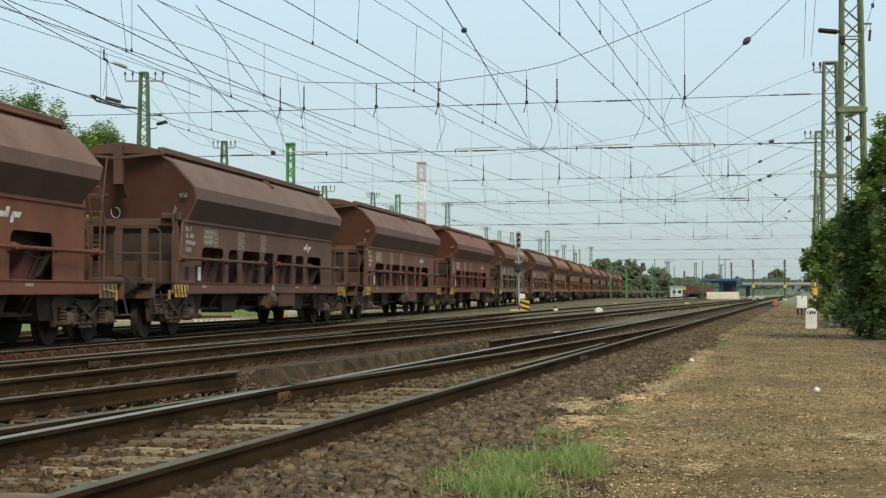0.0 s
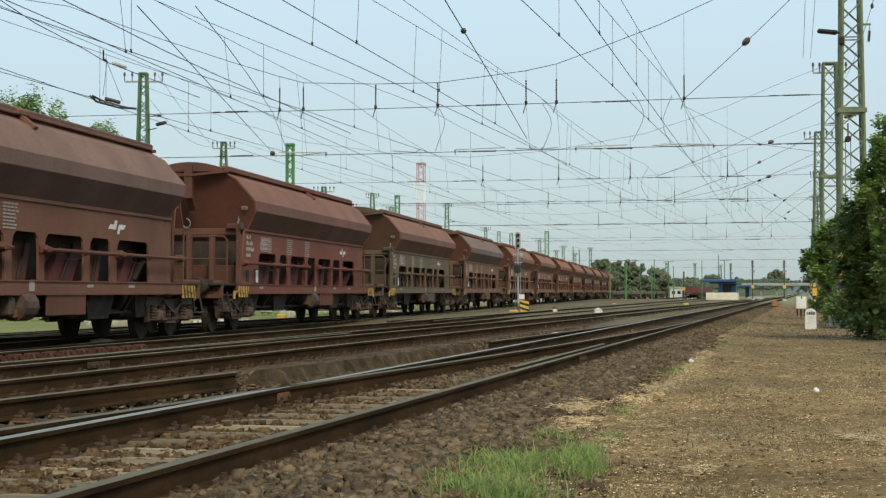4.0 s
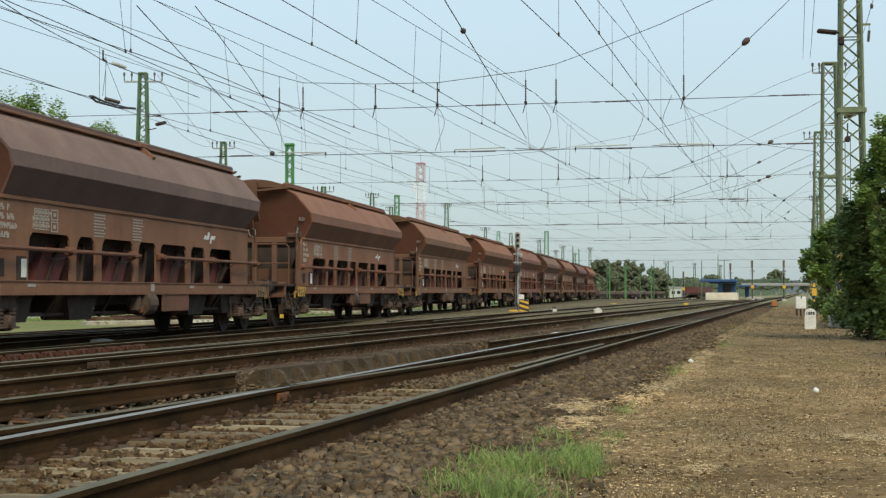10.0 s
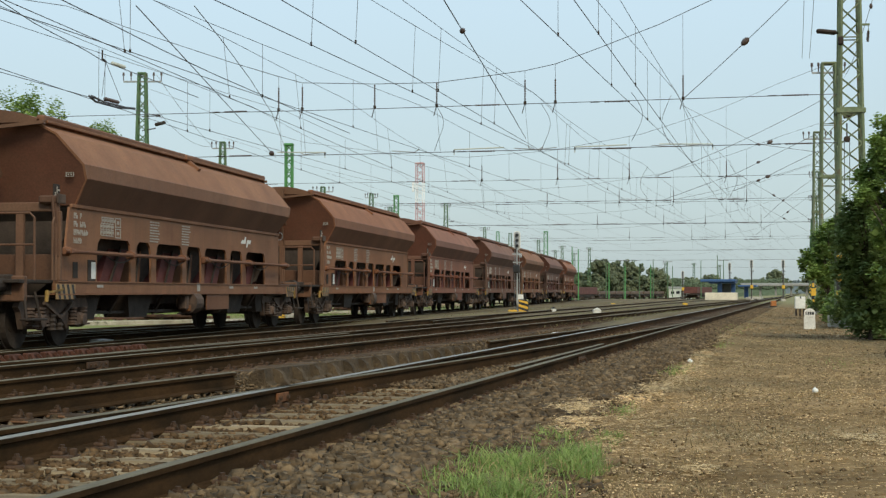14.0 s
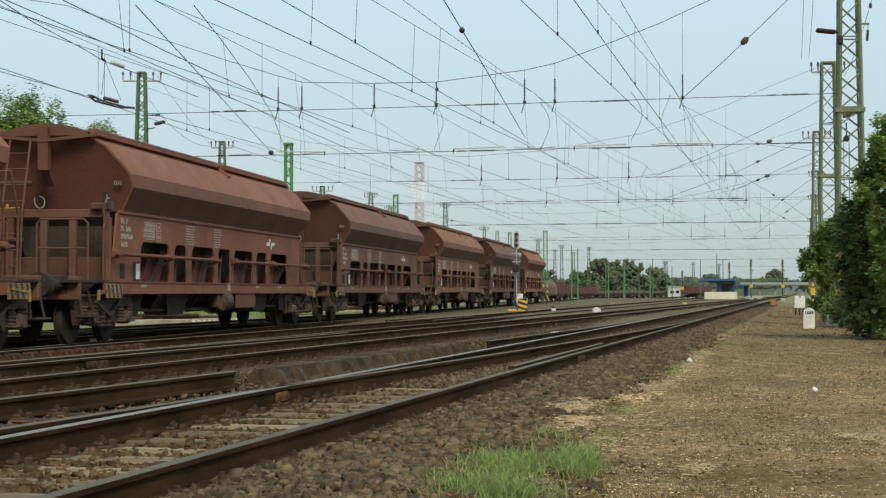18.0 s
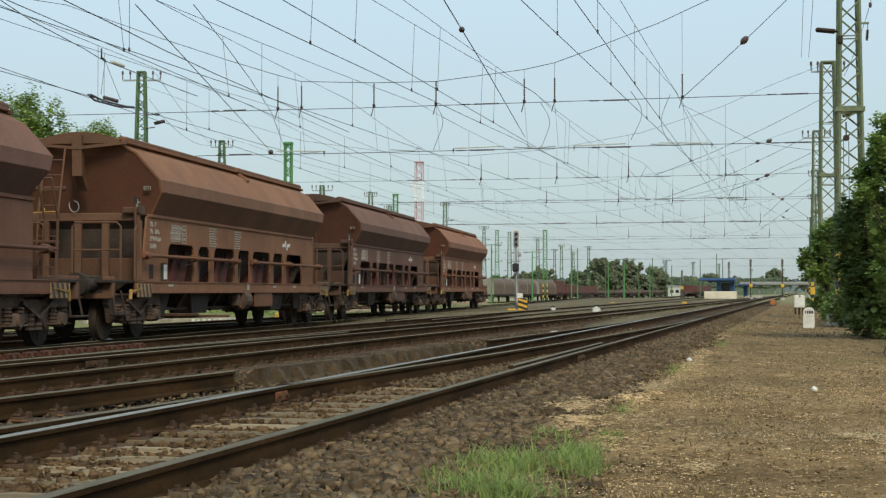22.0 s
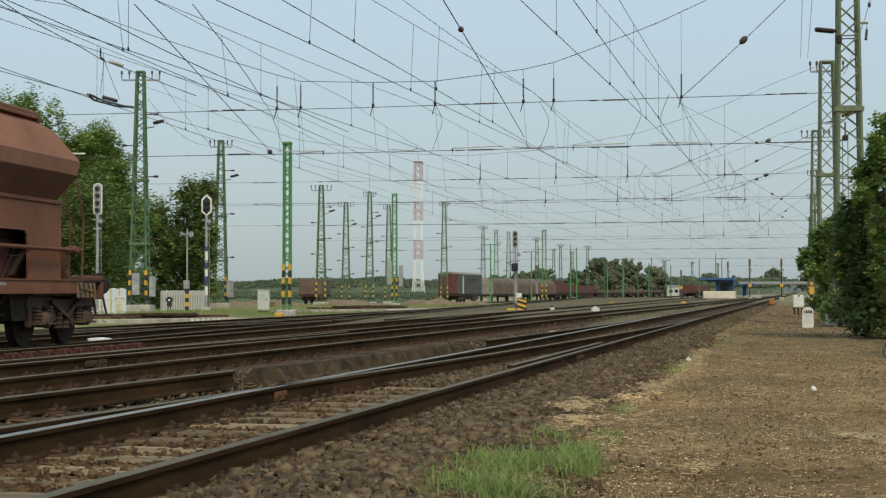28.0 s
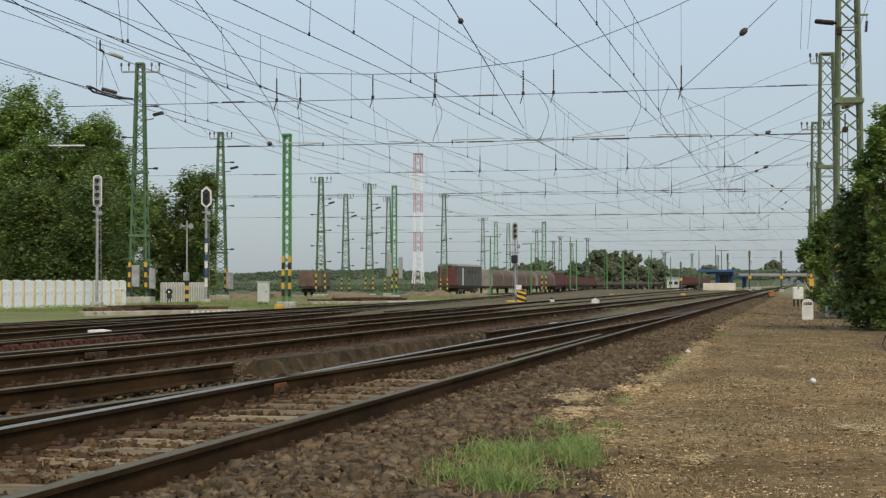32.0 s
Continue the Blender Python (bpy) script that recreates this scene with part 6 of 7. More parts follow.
# ---- parked wagons and station in the distance ----
def box_wagon(x, y, turn, L, h, mat, label, end=None, roof=None):
    z = -0.71 if x < -30 and x > -60 else ground_z(x, y) + 0.01
    w = thing("parked_wagon", pose(x, y, z, 0, 0, turn), label, "freight wagon", "parked wagons")
    part("body", Solid().box((0, 0, 1.15 + (h - 1.15) / 2), (2.7, L, h - 1.15), bevel=0.05), mat, w)
    part("underframe", Solid().box((0, 0, 1.0), (2.5, L + 0.4, 0.26), bevel=0.02), M_SOOT, w)
    if roof:
        part("roof", Solid().prism([(-1.4, h), (-1.2, h + 0.22), (0, h + 0.34), (1.2, h + 0.22), (1.4, h)], 1, -L / 2 - 0.1, L / 2 + 0.1), roof, w)
        part("door", Solid().box((1.37, -L * 0.3, 1.2 + (h - 1.4) / 2), (0.06, 0.55, h - 1.5), bevel=0.01), M_LIGHTGREY, w)
        for i in range(3):
            part("vent", Solid().box((1.37, -0.5 + i * 1.6, h - 0.7), (0.05, 0.5, 0.4), bevel=0.01), M_SOOT, w)
        part("end_panel", Solid().box((0, -L / 2 - 0.03, 1.2 + (h - 1.3) / 2), (2.5, 0.06, h - 1.4), bevel=0.01), end, w)
    part("running_gear", Solid().box((0, 0, 0.72), (2.2, L * 0.4, 0.4), bevel=0.04), M_SOOT, w)
    for yy in (-L * 0.3, L * 0.3):
        part("bogie_frame", Solid().box((0, yy, 0.62), (2.3, L * 0.2, 0.4), bevel=0.06), M_BOGIE, w)
    for yy in (-L * 0.36, -L * 0.24, L * 0.24, L * 0.36):
        for s in (-0.75, 0.75):
            part("wheel", Solid().tube([(s - 0.06, yy, 0.46), (s + 0.06, yy, 0.46)], 0.46, 16), M_WHEEL, w)
    return w


M_OXIDE = surface("faded_wagon_red", (0.085, 0.032, 0.027), (0.145, 0.055, 0.045), 1.2, 14, 0.8, bumps=0.1)
M_GREYWAG = surface("grey_wagon_paint", (0.06, 0.062, 0.054), (0.105, 0.106, 0.092), 1.2, 14, 0.8, bumps=0.1)
M_PALEROOF = surface("pale_roof", (0.22, 0.2, 0.17), (0.34, 0.31, 0.27), 1.2, 14, 0.8)
M_BROWNHOOD = surface("brown_hood", (0.1, 0.068, 0.05), (0.165, 0.112, 0.084), 1.2, 14, 0.8)
box_wagon(-44.9, 202.1, -2.1, 13.0, 3.75, M_GREYWAG, "old grey covered wagon with a red end", M_OXIDE, M_PALEROOF)


def hooded_wagon(x, y, turn, L):
    z = -0.71
    w = thing("hooded_wagon", pose(x, y, z, 0, 0, turn), "brown wagon with ribbed rounded hood", "freight wagon", "parked wagons")
    arc = [(1.35 * math.cos(a), 2.3 + 1.1 * math.sin(a)) for a in [math.pi * i / 10 for i in range(11)]]
    part("hood", Solid().prism(arc + [(-1.35, 1.1), (1.35, 1.1)], 1, -L / 2, L / 2), M_BROWNHOOD, w)
    for i in range(3):
        y0 = -L / 2 + L * i / 2
        part("rib", Solid().prism([(p[0] * 1.02, 2.3 + (p[1] - 2.3) * 1.04) for p in arc] + [(-1.39, 1.1), (1.39, 1.1)], 1, y0 - 0.1, y0 + 0.1), M_PALEROOF, w)
    part("underframe", Solid().box((0, 0, 0.98), (2.5, L + 0.4, 0.26), bevel=0.02), M_SOOT, w)
    for yy in (-L * 0.36, L * 0.36):
        for s in (-0.75, 0.75):
            part("wheel", Solid().tube([(s - 0.06, yy, 0.46), (s + 0.06, yy, 0.46)], 0.46, 16), M_WHEEL, w)


ROW = lambda s: (-44.5 + 0.0368 * s, 195.1 + 0.9993 * s)
for s in (24, 39.5, 55):
    hooded_wagon(*ROW(s), -2.1, 14)
box_wagon(*ROW(66.5), -2.1, 7.0, 3.3, M_OXIDE, "open red wagon in the parked row")
box_wagon(*ROW(77), -2.1, 9.0, 2.7, M_OXIDE, "open red wagon in the parked row")
for i in range(11):
    box_wagon(*ROW(93 + 21 * i), -2.1, 19.5, 2.5 if i in (0, 8, 9) else 1.75, M_OXIDE if i in (0, 8, 9) else M_BROWNHOOD, "low flat wagon in the parked row")
box_wagon(-58.3, 180.4, 10, 9.0, 3.0, M_BROWNHOOD, "dark red wagon half hidden behind masts")
box_wagon(-19.5, 287, -4, 20.0, 2.3, M_OXIDE, "long faded red open wagon by the platform")
track("siding under the parked wagons", line(-52.43, 0.0368, 150, 480, -0.71, 60), line(-50.93, 0.0368, 150, 480, -0.71, 60), -0.71)
track("siding beside the platform", line(-0.25, -0.0699, 240, 330, -0.1, 60), line(1.25, -0.0699, 240, 330, -0.1, 60), -0.1)


def platform_station():
    M_BLUE = plain("blue_canopy_paint", (0.035, 0.09, 0.22), 0.5)
    p = thing("station_platform", (-9.4, 177, -0.1), "pale platform wall with a blue flat canopy", "platform")
    part("platform_wall", Solid().box((0.0, 1, 0.45), (3.5, 4, 1.0), bevel=0.05), surface("cream_wall", (0.58, 0.52, 0.4), (0.74, 0.67, 0.53), 1, 12, 0.85), p)
    part("canopy_roof", Solid().box((-0.3, 2, 2.3), (3.9, 6, 0.3), bevel=0.05).box((0.1, 2, 2.06), (3.0, 5, 0.14), bevel=0.03), M_BLUE, p)
    for i in range(2):
        part("canopy_column", Solid().box((-0.2 + 1.4 * i, 1 + 2 * i, 1.4), (0.5, 0.6, 1.4), bevel=0.04), M_BLUE, p)
    part("platform_hut", Solid().box((0.5, 3, 1.4), (1.0, 2, 1.1), bevel=0.04), M_GREYWAG, p)
    q = thing("station_platform", (-6.6, 190, -0.1), "further low platform with a blue shelter", "platform")
    part("platform_wall", Solid().box((0.3, 6, 0.2), (1.8, 12, 0.4), bevel=0.05), M_CONC, q)
    part("canopy_roof", Solid().box((-0.4, 4, 1.75), (2.2, 8, 0.2), bevel=0.04), M_BLUE, q)
    part("canopy_column", Solid().box((-0.6, 3, 1.0), (0.5, 0.6, 1.4), bevel=0.04), M_BLUE, q)
    # the grey of distance haze is put into the bridge's colour
    M_GREYDECK = surface("haze_grey_deck", (0.2, 0.195, 0.18), (0.3, 0.29, 0.27), 0.5, 6, 0.9)
    b = thing("road_bridge", (6, 420, 0), "pale concrete road bridge crossing the line far off", "bridge")
    part("deck", Solid().box((-10, 0, 2.65), (26, 6, 0.42), bevel=0.05), M_GREYDECK, b)
    for i in range(7):
        part("pier", Solid().box((-22 + 4.0 * i, 0, 1.1), (0.5, 3.0, 2.8), bevel=0.05), M_GREYDECK, b)
    part("railing", Solid().box((-10, -2.9, 3.05), (26, 0.08, 0.4)), M_GALV, b)


platform_station()

_h = thing("shed", (-30.0, 380, ground_z(-30, 380)), "low pale shed beyond the parked wagons", "shed")
part("wall", Solid().box((0, 0, 1.3), (5.0, 6.0, 2.6), bevel=0.03), M_LIGHTGREY, _h)
part("roof", Solid().prism([(-2.8, 2.6), (2.8, 2.6), (2.8, 2.85), (-2.8, 3.1)], 1, -3.2, 3.2), M_GALV, _h)
part("door", Solid().box((1.0, -3.02, 1.05), (1.2, 0.06, 2.1), bevel=0.01), M_GREYWAG, _h)
for k in (-1.6, -0.3):
    part("window", Solid().box((k, -3.02, 1.6), (0.8, 0.06, 0.7), bevel=0.01), M_LAMPGLASS, _h)


# ---- trees ----
def tree(name, x, y, label, blobs, trunk_h, n, leaf, mat, seed, droop=0.0, group="trees", category="tree", zb=None, core=0.36, tuft=0.0):
    """A trunk with limbs and a crown of many leaves, thrown on lumpy clumps (x, y, z, rx, ry, rz)."""
    zb = ground_z(x, y) if zb is None else zb
    rng = np.random.default_rng(seed)
    n, leaf = int(n * 0.41), leaf * 1.34
    t = thing(name, (x, y, zb), label, category, group)
    s = Solid()
    r = 0.03 * trunk_h + 0.06
    s.tube([(0, 0, -0.1), (0.1, 0, trunk_h * 0.35), (0.05, 0.1, trunk_h * 0.7), (0.2, 0, trunk_h)], [r, r * 0.8, r * 0.6, r * 0.35], 8)
    for bx, by, bz, *_ in blobs:
        a = Vector((0.05, 0.05, min(trunk_h * 0.9, max(0.2, bz * 0.45))))
        b = Vector((bx, by, bz))
        s.tube([a, a.lerp(b, 0.5) + Vector((0, 0, 0.15)), b], [r * 0.26, r * 0.16, r * 0.05], 5)
    part("trunk", s, M_BARK, t)
    if core:
        # large leaves deep inside the clumps close the view through the crown
        C = np.repeat(np.array(blobs), 46, 0)
        g = rng.normal(size=(len(C), 3))
        g *= (rng.uniform(0.1, core + 0.3, len(C)) / np.linalg.norm(g, axis=1))[:, None]
        big = np.minimum(C[:, 3] * 0.42, leaf * 1.9) * rng.uniform(0.6, 1.2, len(C))
        at = C[:, :3] + g * C[:, 3:6]
        at[:, 2] = np.maximum(at[:, 2], 0.1)
        part("inner_foliage", scatter_mesh("inner_foliage", LEAF_V, LEAF_F, at, big[:, None] * np.array([[1.0, 1.5, 1.0]]), mat, 1.5, seed + 5), None, t)
    # leaves gather in tufts on the shells of the clumps, with gaps between
    B = np.array(blobs)
    vol = (B[:, 3] * B[:, 4] * B[:, 5]) ** 0.7
    rt = tuft if tuft else max(0.12, 0.26 * float(np.mean(B[:, 3])))
    nt = max(60, n // 46)
    pick = rng.choice(len(B), nt, p=vol / vol.sum())
    C = B[pick]
    d = rng.normal(size=(nt, 3))
    d /= np.linalg.norm(d, axis=1)[:, None]
    mid = C[:, :3] + d * C[:, 3:6] * rng.uniform(0.35, 1.0, nt)[:, None]
    which = rng.integers(0, nt, n)
    e = np.clip(rng.normal(size=(n, 3)) * 0.5, -1.0, 1.0)
    hang = np.array([1.0, 1.0, 1.0 + 1.6 * min(1.0, droop)])
    pos = mid[which] + e * rt * hang * rng.uniform(0.6, 1.3, nt)[which][:, None]
    pos[:, 2] = np.maximum(pos[:, 2] - 0.5 * droop * rng.uniform(0, 1, nt)[which] * (1 - d[which, 2]), 0.05)
    size = leaf * rng.uniform(0.6, 1.35, n)
    if leaf > 0.45:
        # far crowns: small lumps of leaves
        n = n // 3
        part("crown", scatter_mesh("crown", OCT_V, OCT_F, pos[:n], size[:n, None] * np.array([[0.6, 0.6, 0.45]]), mat, 0.7, seed, None, 0.3), None, t)
    else:
        part("crown", scatter_mesh("crown", LEAF_V, LEAF_F, pos, size[:, None] * np.ones((1, 3)), mat, 0.95, seed), None, t)
    return t


def blobs_of(seed, w, h, z0, n, size):
    rng = random.Random(seed)
    out = []
    for i in range(n):
        u = rng.uniform(0, 1)
        z = z0 + (h - z0 - size) * u
        k = w * (1 - 0.75 * max(0, u - 0.35) / 0.65)
        a = rng.uniform(0, 6.28)
        q = k * rng.uniform(0.2, 1)
        s = size * rng.uniform(0.7, 1.2)
        out.append((q * math.cos(a), q * math.sin(a) * 0.6, z + size * 0.5, s, s, s * 0.8))
    return out


BIG = "large leafy deciduous tree behind the pale fence"
tree("deciduous_tree", -49.6, 91.1, BIG, blobs_of(1, 4.9, 14.2, 2.5, 48, 1.8), 9, 110000, 0.17, M_LEAF, 11)
tree("deciduous_tree", -53.0, 89.5, BIG, blobs_of(2, 4.6, 14.6, 3, 36, 1.8), 9, 70000, 0.16, M_LEAF, 12)
tree("deciduous_tree", -45.6, 92.5, BIG, blobs_of(3, 3.4, 11.6, 3.0, 34, 1.5), 7, 96000, 0.14, M_LEAF, 13)
tree("deciduous_tree", -44.8, 92.2, BIG, blobs_of(51, 3.4, 11.6, 2.5, 36, 1.5), 7, 90000, 0.14, M_LEAF, 53)
tree("deciduous_tree", -42.2, 90.5, BIG, blobs_of(8, 2.4, 9.8, 3.0, 26, 1.2), 6, 66000, 0.14, M_LEAF, 19)
tree("deciduous_tree", -47.6, 88.6, BIG, blobs_of(71, 3.6, 11.0, 2.0, 36, 1.6), 6, 90000, 0.15, M_LEAF, 72)
WEEP = "drooping dark green tree hanging over the fence"
tree("weeping_tree", -45.4, 85.0, WEEP, blobs_of(4, 3.2, 7.4, 0.2, 32, 1.4), 4, 76000, 0.15, M_DARKLEAF, 14, 1.8)
tree("weeping_tree", -41.6, 85.0, WEEP, blobs_of(5, 3.0, 7.2, 0.2, 32, 1.3), 4, 76000, 0.15, M_DARKLEAF, 15, 1.8)
tree("weeping_tree", -49.2, 85.5, WEEP, blobs_of(9, 3.0, 7.2, 0.2, 28, 1.4), 4, 60000, 0.15, M_LEAF, 20, 1.2)
tree("weeping_tree", -42.8, 88.2, WEEP, blobs_of(31, 3.0, 8.4, 1.0, 34, 1.3), 5, 76000, 0.15, M_DARKLEAF, 33, 1.6)
BIRCH = "slender birch with thin drooping foliage"
tree("birch_tree", -43.4, 99.6, BIRCH, blobs_of(6, 2.4, 7.6, 0.3, 28, 1.2), 6, 40000, 0.15, M_DARKLEAF, 16, 1.6)
tree("birch_tree", -41.0, 98.0, BIRCH, blobs_of(7, 2.2, 9.0, 0.3, 32, 1.1), 6, 38000, 0.15, M_DARKLEAF, 17, 1.6)
tree("birch_tree", -39.4, 97.4, BIRCH, blobs_of(17, 1.6, 9.0, 0.3, 28, 0.9), 6, 34000, 0.15, M_DARKLEAF, 18, 1.6)

SHRUB = "dense dark green bush crowding the path"


def shrub(x, y, label, clumps, n, leaf, mat, seed, stem=1.4):
    """A bush of overlapping clumps (x, z, r), thickened towards the back."""
    rng = random.Random(seed)
    out = []
    for cx, cz, r in clumps:
        for k in range(4):
            out.append((cx - x + rng.uniform(-0.5, 0.5) * r, rng.uniform(-0.3, 0.9), cz + 0.17 + rng.uniform(-0.4, 0.4) * r, r * rng.uniform(0.6, 0.9), r * rng.uniform(0.6, 0.9), r * rng.uniform(0.5, 0.85)))
    return tree("bush", x, y, label, out, stem, n, leaf * 1.1, mat, seed, 0.12, "bushes", "bush", core=0.5)


shrub(0.85, 63.8, "leafy bush leaning over the path with a bare stem", [(0.03, 2.33, 0.45), (0.37, 3.02, 0.49), (0.69, 2.57, 0.63), (0.24, 1.77, 0.45), (0.79, 1.88, 0.56), (1.03, 3.47, 0.56), (0.9, 1.43, 0.42), (1.34, 2.85, 0.7), (1.41, 2.01, 0.7)], 40000, 0.1, M_LEAF, 24, 2.0)
shrub(1.45, 37.3, SHRUB, [(0.92, 2.6, 0.4), (1.24, 2.8, 0.45), (1.62, 2.95, 0.5), (0.98, 2.15, 0.5), (1.49, 2.28, 0.6), (1.88, 2.41, 0.6), (0.92, 1.62, 0.4), (1.23, 1.49, 0.6), (1.74, 1.62, 0.7), (1.02, 0.83, 0.42),
                         (1.48, 0.83, 0.6), (1.93, 0.83, 0.7), (1.2, 0.31, 0.38), (1.6, 0.28, 0.5), (2.05, 0.25, 0.6)], 78000, 0.066, M_DARKLEAF, 21)
shrub(2.05, 34.6, "taller leafy bush beside the lattice masts", [(1.44, 3.4, 0.41), (1.68, 3.77, 0.41), (1.57, 4.13, 0.32), (1.8, 4.43, 0.41), (1.98, 3.89, 0.65), (2.09, 3.04, 0.65), (1.38, 3.04, 0.32), (1.87, 2.45, 0.57), (2.03, 1.48, 0.65)], 40000, 0.068, M_LEAF, 25, 2.8)
shrub(1.35, 47.6, SHRUB, [(1.0, 0.35, 0.4), (1.3, 0.5, 0.5), (1.7, 0.6, 0.5), (1.15, 0.9, 0.35), (1.5, 1.1, 0.45)], 16000, 0.08, M_DARKLEAF, 29, 0.9)
shrub(2.4, 52.5, SHRUB, [(1.6, 1.4, 0.8), (2.2, 2.2, 0.8), (2.4, 0.8, 0.9), (1.5, 0.5, 0.6)], 14000, 0.1, M_DARKLEAF, 26)
# two unseen bushes, added beside the view to cast shade on the path
shrub(3.1, 24.5, SHRUB, [(2.9, 0.6, 0.7), (3.3, 0.7, 0.8), (3.0, 1.5, 0.7), (3.4, 1.7, 0.8), (3.1, 2.5, 0.6), (3.4, 2.9, 0.5)], 16000, 0.09, M_DARKLEAF, 27)
shrub(3.4, 30.0, SHRUB, [(3.1, 0.6, 0.7), (3.5, 0.7, 0.8), (3.2, 1.5, 0.7), (3.6, 1.7, 0.8), (3.3, 2.5, 0.6), (3.6, 3.1, 0.5)], 16000, 0.09, M_DARKLEAF, 28)

shrub(1.1, 57.0, "low weedy bush round the mast foot", [(0.7, 0.25, 0.4), (1.2, 0.35, 0.5), (1.6, 0.5, 0.5), (0.9, 0.7, 0.35)], 9000, 0.09, M_LEAF, 41, 0.6)
shrub(1.2, 76.0, "low weedy bush round the mast foot", [(0.5, 0.3, 0.5), (1.2, 0.4, 0.6), (1.8, 0.6, 0.7), (0.9, 0.9, 0.45)], 9000, 0.11, M_DARKLEAF, 42, 0.6)
shrub(1.0, 98.0, "low weedy bush round the mast foot", [(0.6, 0.3, 0.6), (1.3, 0.5, 0.8), (2.0, 0.8, 0.9)], 7000, 0.14, M_DARKLEAF, 43, 0.6)
FAR = "rounded green tree in the distance"
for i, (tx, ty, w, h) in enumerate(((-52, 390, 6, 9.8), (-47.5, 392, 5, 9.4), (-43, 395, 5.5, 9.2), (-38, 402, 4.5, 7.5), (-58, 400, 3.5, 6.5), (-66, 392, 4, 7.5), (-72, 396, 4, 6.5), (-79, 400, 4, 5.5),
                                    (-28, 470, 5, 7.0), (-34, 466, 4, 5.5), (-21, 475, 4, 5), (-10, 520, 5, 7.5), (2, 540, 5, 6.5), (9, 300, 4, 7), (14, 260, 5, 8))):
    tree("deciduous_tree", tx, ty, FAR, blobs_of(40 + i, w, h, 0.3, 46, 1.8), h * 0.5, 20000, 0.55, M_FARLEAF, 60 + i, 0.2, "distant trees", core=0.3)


def woods(name, x0, x1, y, h, seed, label, mat, leaf, n, depth=14):
    """A belt of far woodland: a lumpy canopy with ragged twigs on its crest."""
    rng = np.random.default_rng(seed)
    cols, rows = int((x1 - x0) / (depth * 0.12)), 9

    def top(x):
        return h * (0.8 + 0.32 * noise.noise((x * 0.012, seed, 0)) + 0.16 * noise.noise((x * 0.07, seed, 4)) + 0.08 * noise.noise((x * 0.3, seed, 8)))
    vs = []
    for i in range(cols + 1):
        x = x0 + (x1 - x0) * i / cols
        for k in range(rows + 1):
            u = k / rows
            z = -1.5 + (top(x) + 1.5) * math.sin(u * 1.5708) ** 0.8
            lump = 0.09 * h * noise.noise((x * 0.5, u * 7, seed))
            vs.append((x + lump, y + depth * u + lump * 3, z + lump * (1 if 0 < k else 0)))
    fs = [(i * (rows + 1) + k, (i + 1) * (rows + 1) + k, (i + 1) * (rows + 1) + k + 1, i * (rows + 1) + k + 1) for i in range(cols) for k in range(rows)]
    t = thing(name, (0, 0, 0), label, "woodland", kind="stuff")
    part("canopy", Solid().add(vs, fs), mat, t)
    x, u = rng.uniform(x0, x1, n), rng.uniform(0.35, 1, n)
    z = np.array([-1.5 + (top(a) + 1.5) * math.sin(b * 1.5708) ** 0.8 for a, b in zip(x, u)]) + rng.uniform(-0.3, 0.6, n) * leaf
    me = scatter_mesh("twigs", OCT_V, OCT_F, np.stack([x, y + depth * u - leaf, z], 1), (leaf * rng.uniform(0.4, 1.1, n))[:, None] * np.array([[1.0, 1.0, 0.8]]), mat, 0.6, seed, None, 0.3)
    part("twigs", me, None, t)


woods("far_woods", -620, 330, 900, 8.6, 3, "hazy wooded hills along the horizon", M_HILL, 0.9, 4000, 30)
woods("far_woods", -215, -62, 430, 4.6, 5, "belt of green scrub beyond the yard", M_COPSE, 0.5, 2600)
woods("far_woods", -62, -6, 455, 5.0, 6, "dense green thicket behind the parked wagons", M_COPSE, 0.5, 3500)
woods("near_scrub", -95, -48, 208, 0.7, 7, "weedy scrub beyond the parked wagons", M_COPSE, 0.25, 2200, 8)


def earth_heap(x, y, w, d, h, seed, label, mat):
    z0 = ground_z(x, y) - 0.05
    n, vs = 18, []
    for j in range(n + 1):
        for i in range(n + 1):
            u, v = i / n * 2 - 1, j / n * 2 - 1
            k = max(0.0, 1 - (u * u + v * v)) ** 0.8
            k *= 0.75 + 0.5 * noise.noise((u * 2.4 + seed, v * 2.4, seed)) + 0.25 * noise.noise((u * 7 + seed, v * 7, 2))
            vs.append((u * w, v * d, max(0, k) * h - 0.05))
    fs = [(j * (n + 1) + i, j * (n + 1) + i + 1, (j + 1) * (n + 1) + i + 1, (j + 1) * (n + 1) + i) for j in range(n) for i in range(n)]
    ob = part("soil_mound", Solid().add(vs, fs), mat, at=(x, y, z0))
    tagged(ob, label, "heap", "heaps of the yard")


M_HEAP = surface("dug_earth", (0.15, 0.1, 0.062), (0.29, 0.205, 0.13), 1.5, 12, 0.95, bumps=0.8, dist=0.06, c3=(0.1, 0.11, 0.045))
for i, (hx, hy, hw, hd, hh) in enumerate(((-42.5, 176, 4.5, 3, 1.5), (-38.5, 179, 3.5, 3, 1.1), (-47.5, 160, 4, 3, 1.2), (-52, 168, 3, 2.5, 1.3), (-44.5, 128, 3.2, 2, 0.9), (-47, 124, 3, 2, 0.9), (-58, 160, 5, 3, 1.0), (-41, 135, 3, 2, 0.8))):
    earth_heap(hx, hy, hw, hd, hh * 0.65, i * 3.7, "brown heap of dug earth and rubble", M_HEAP)
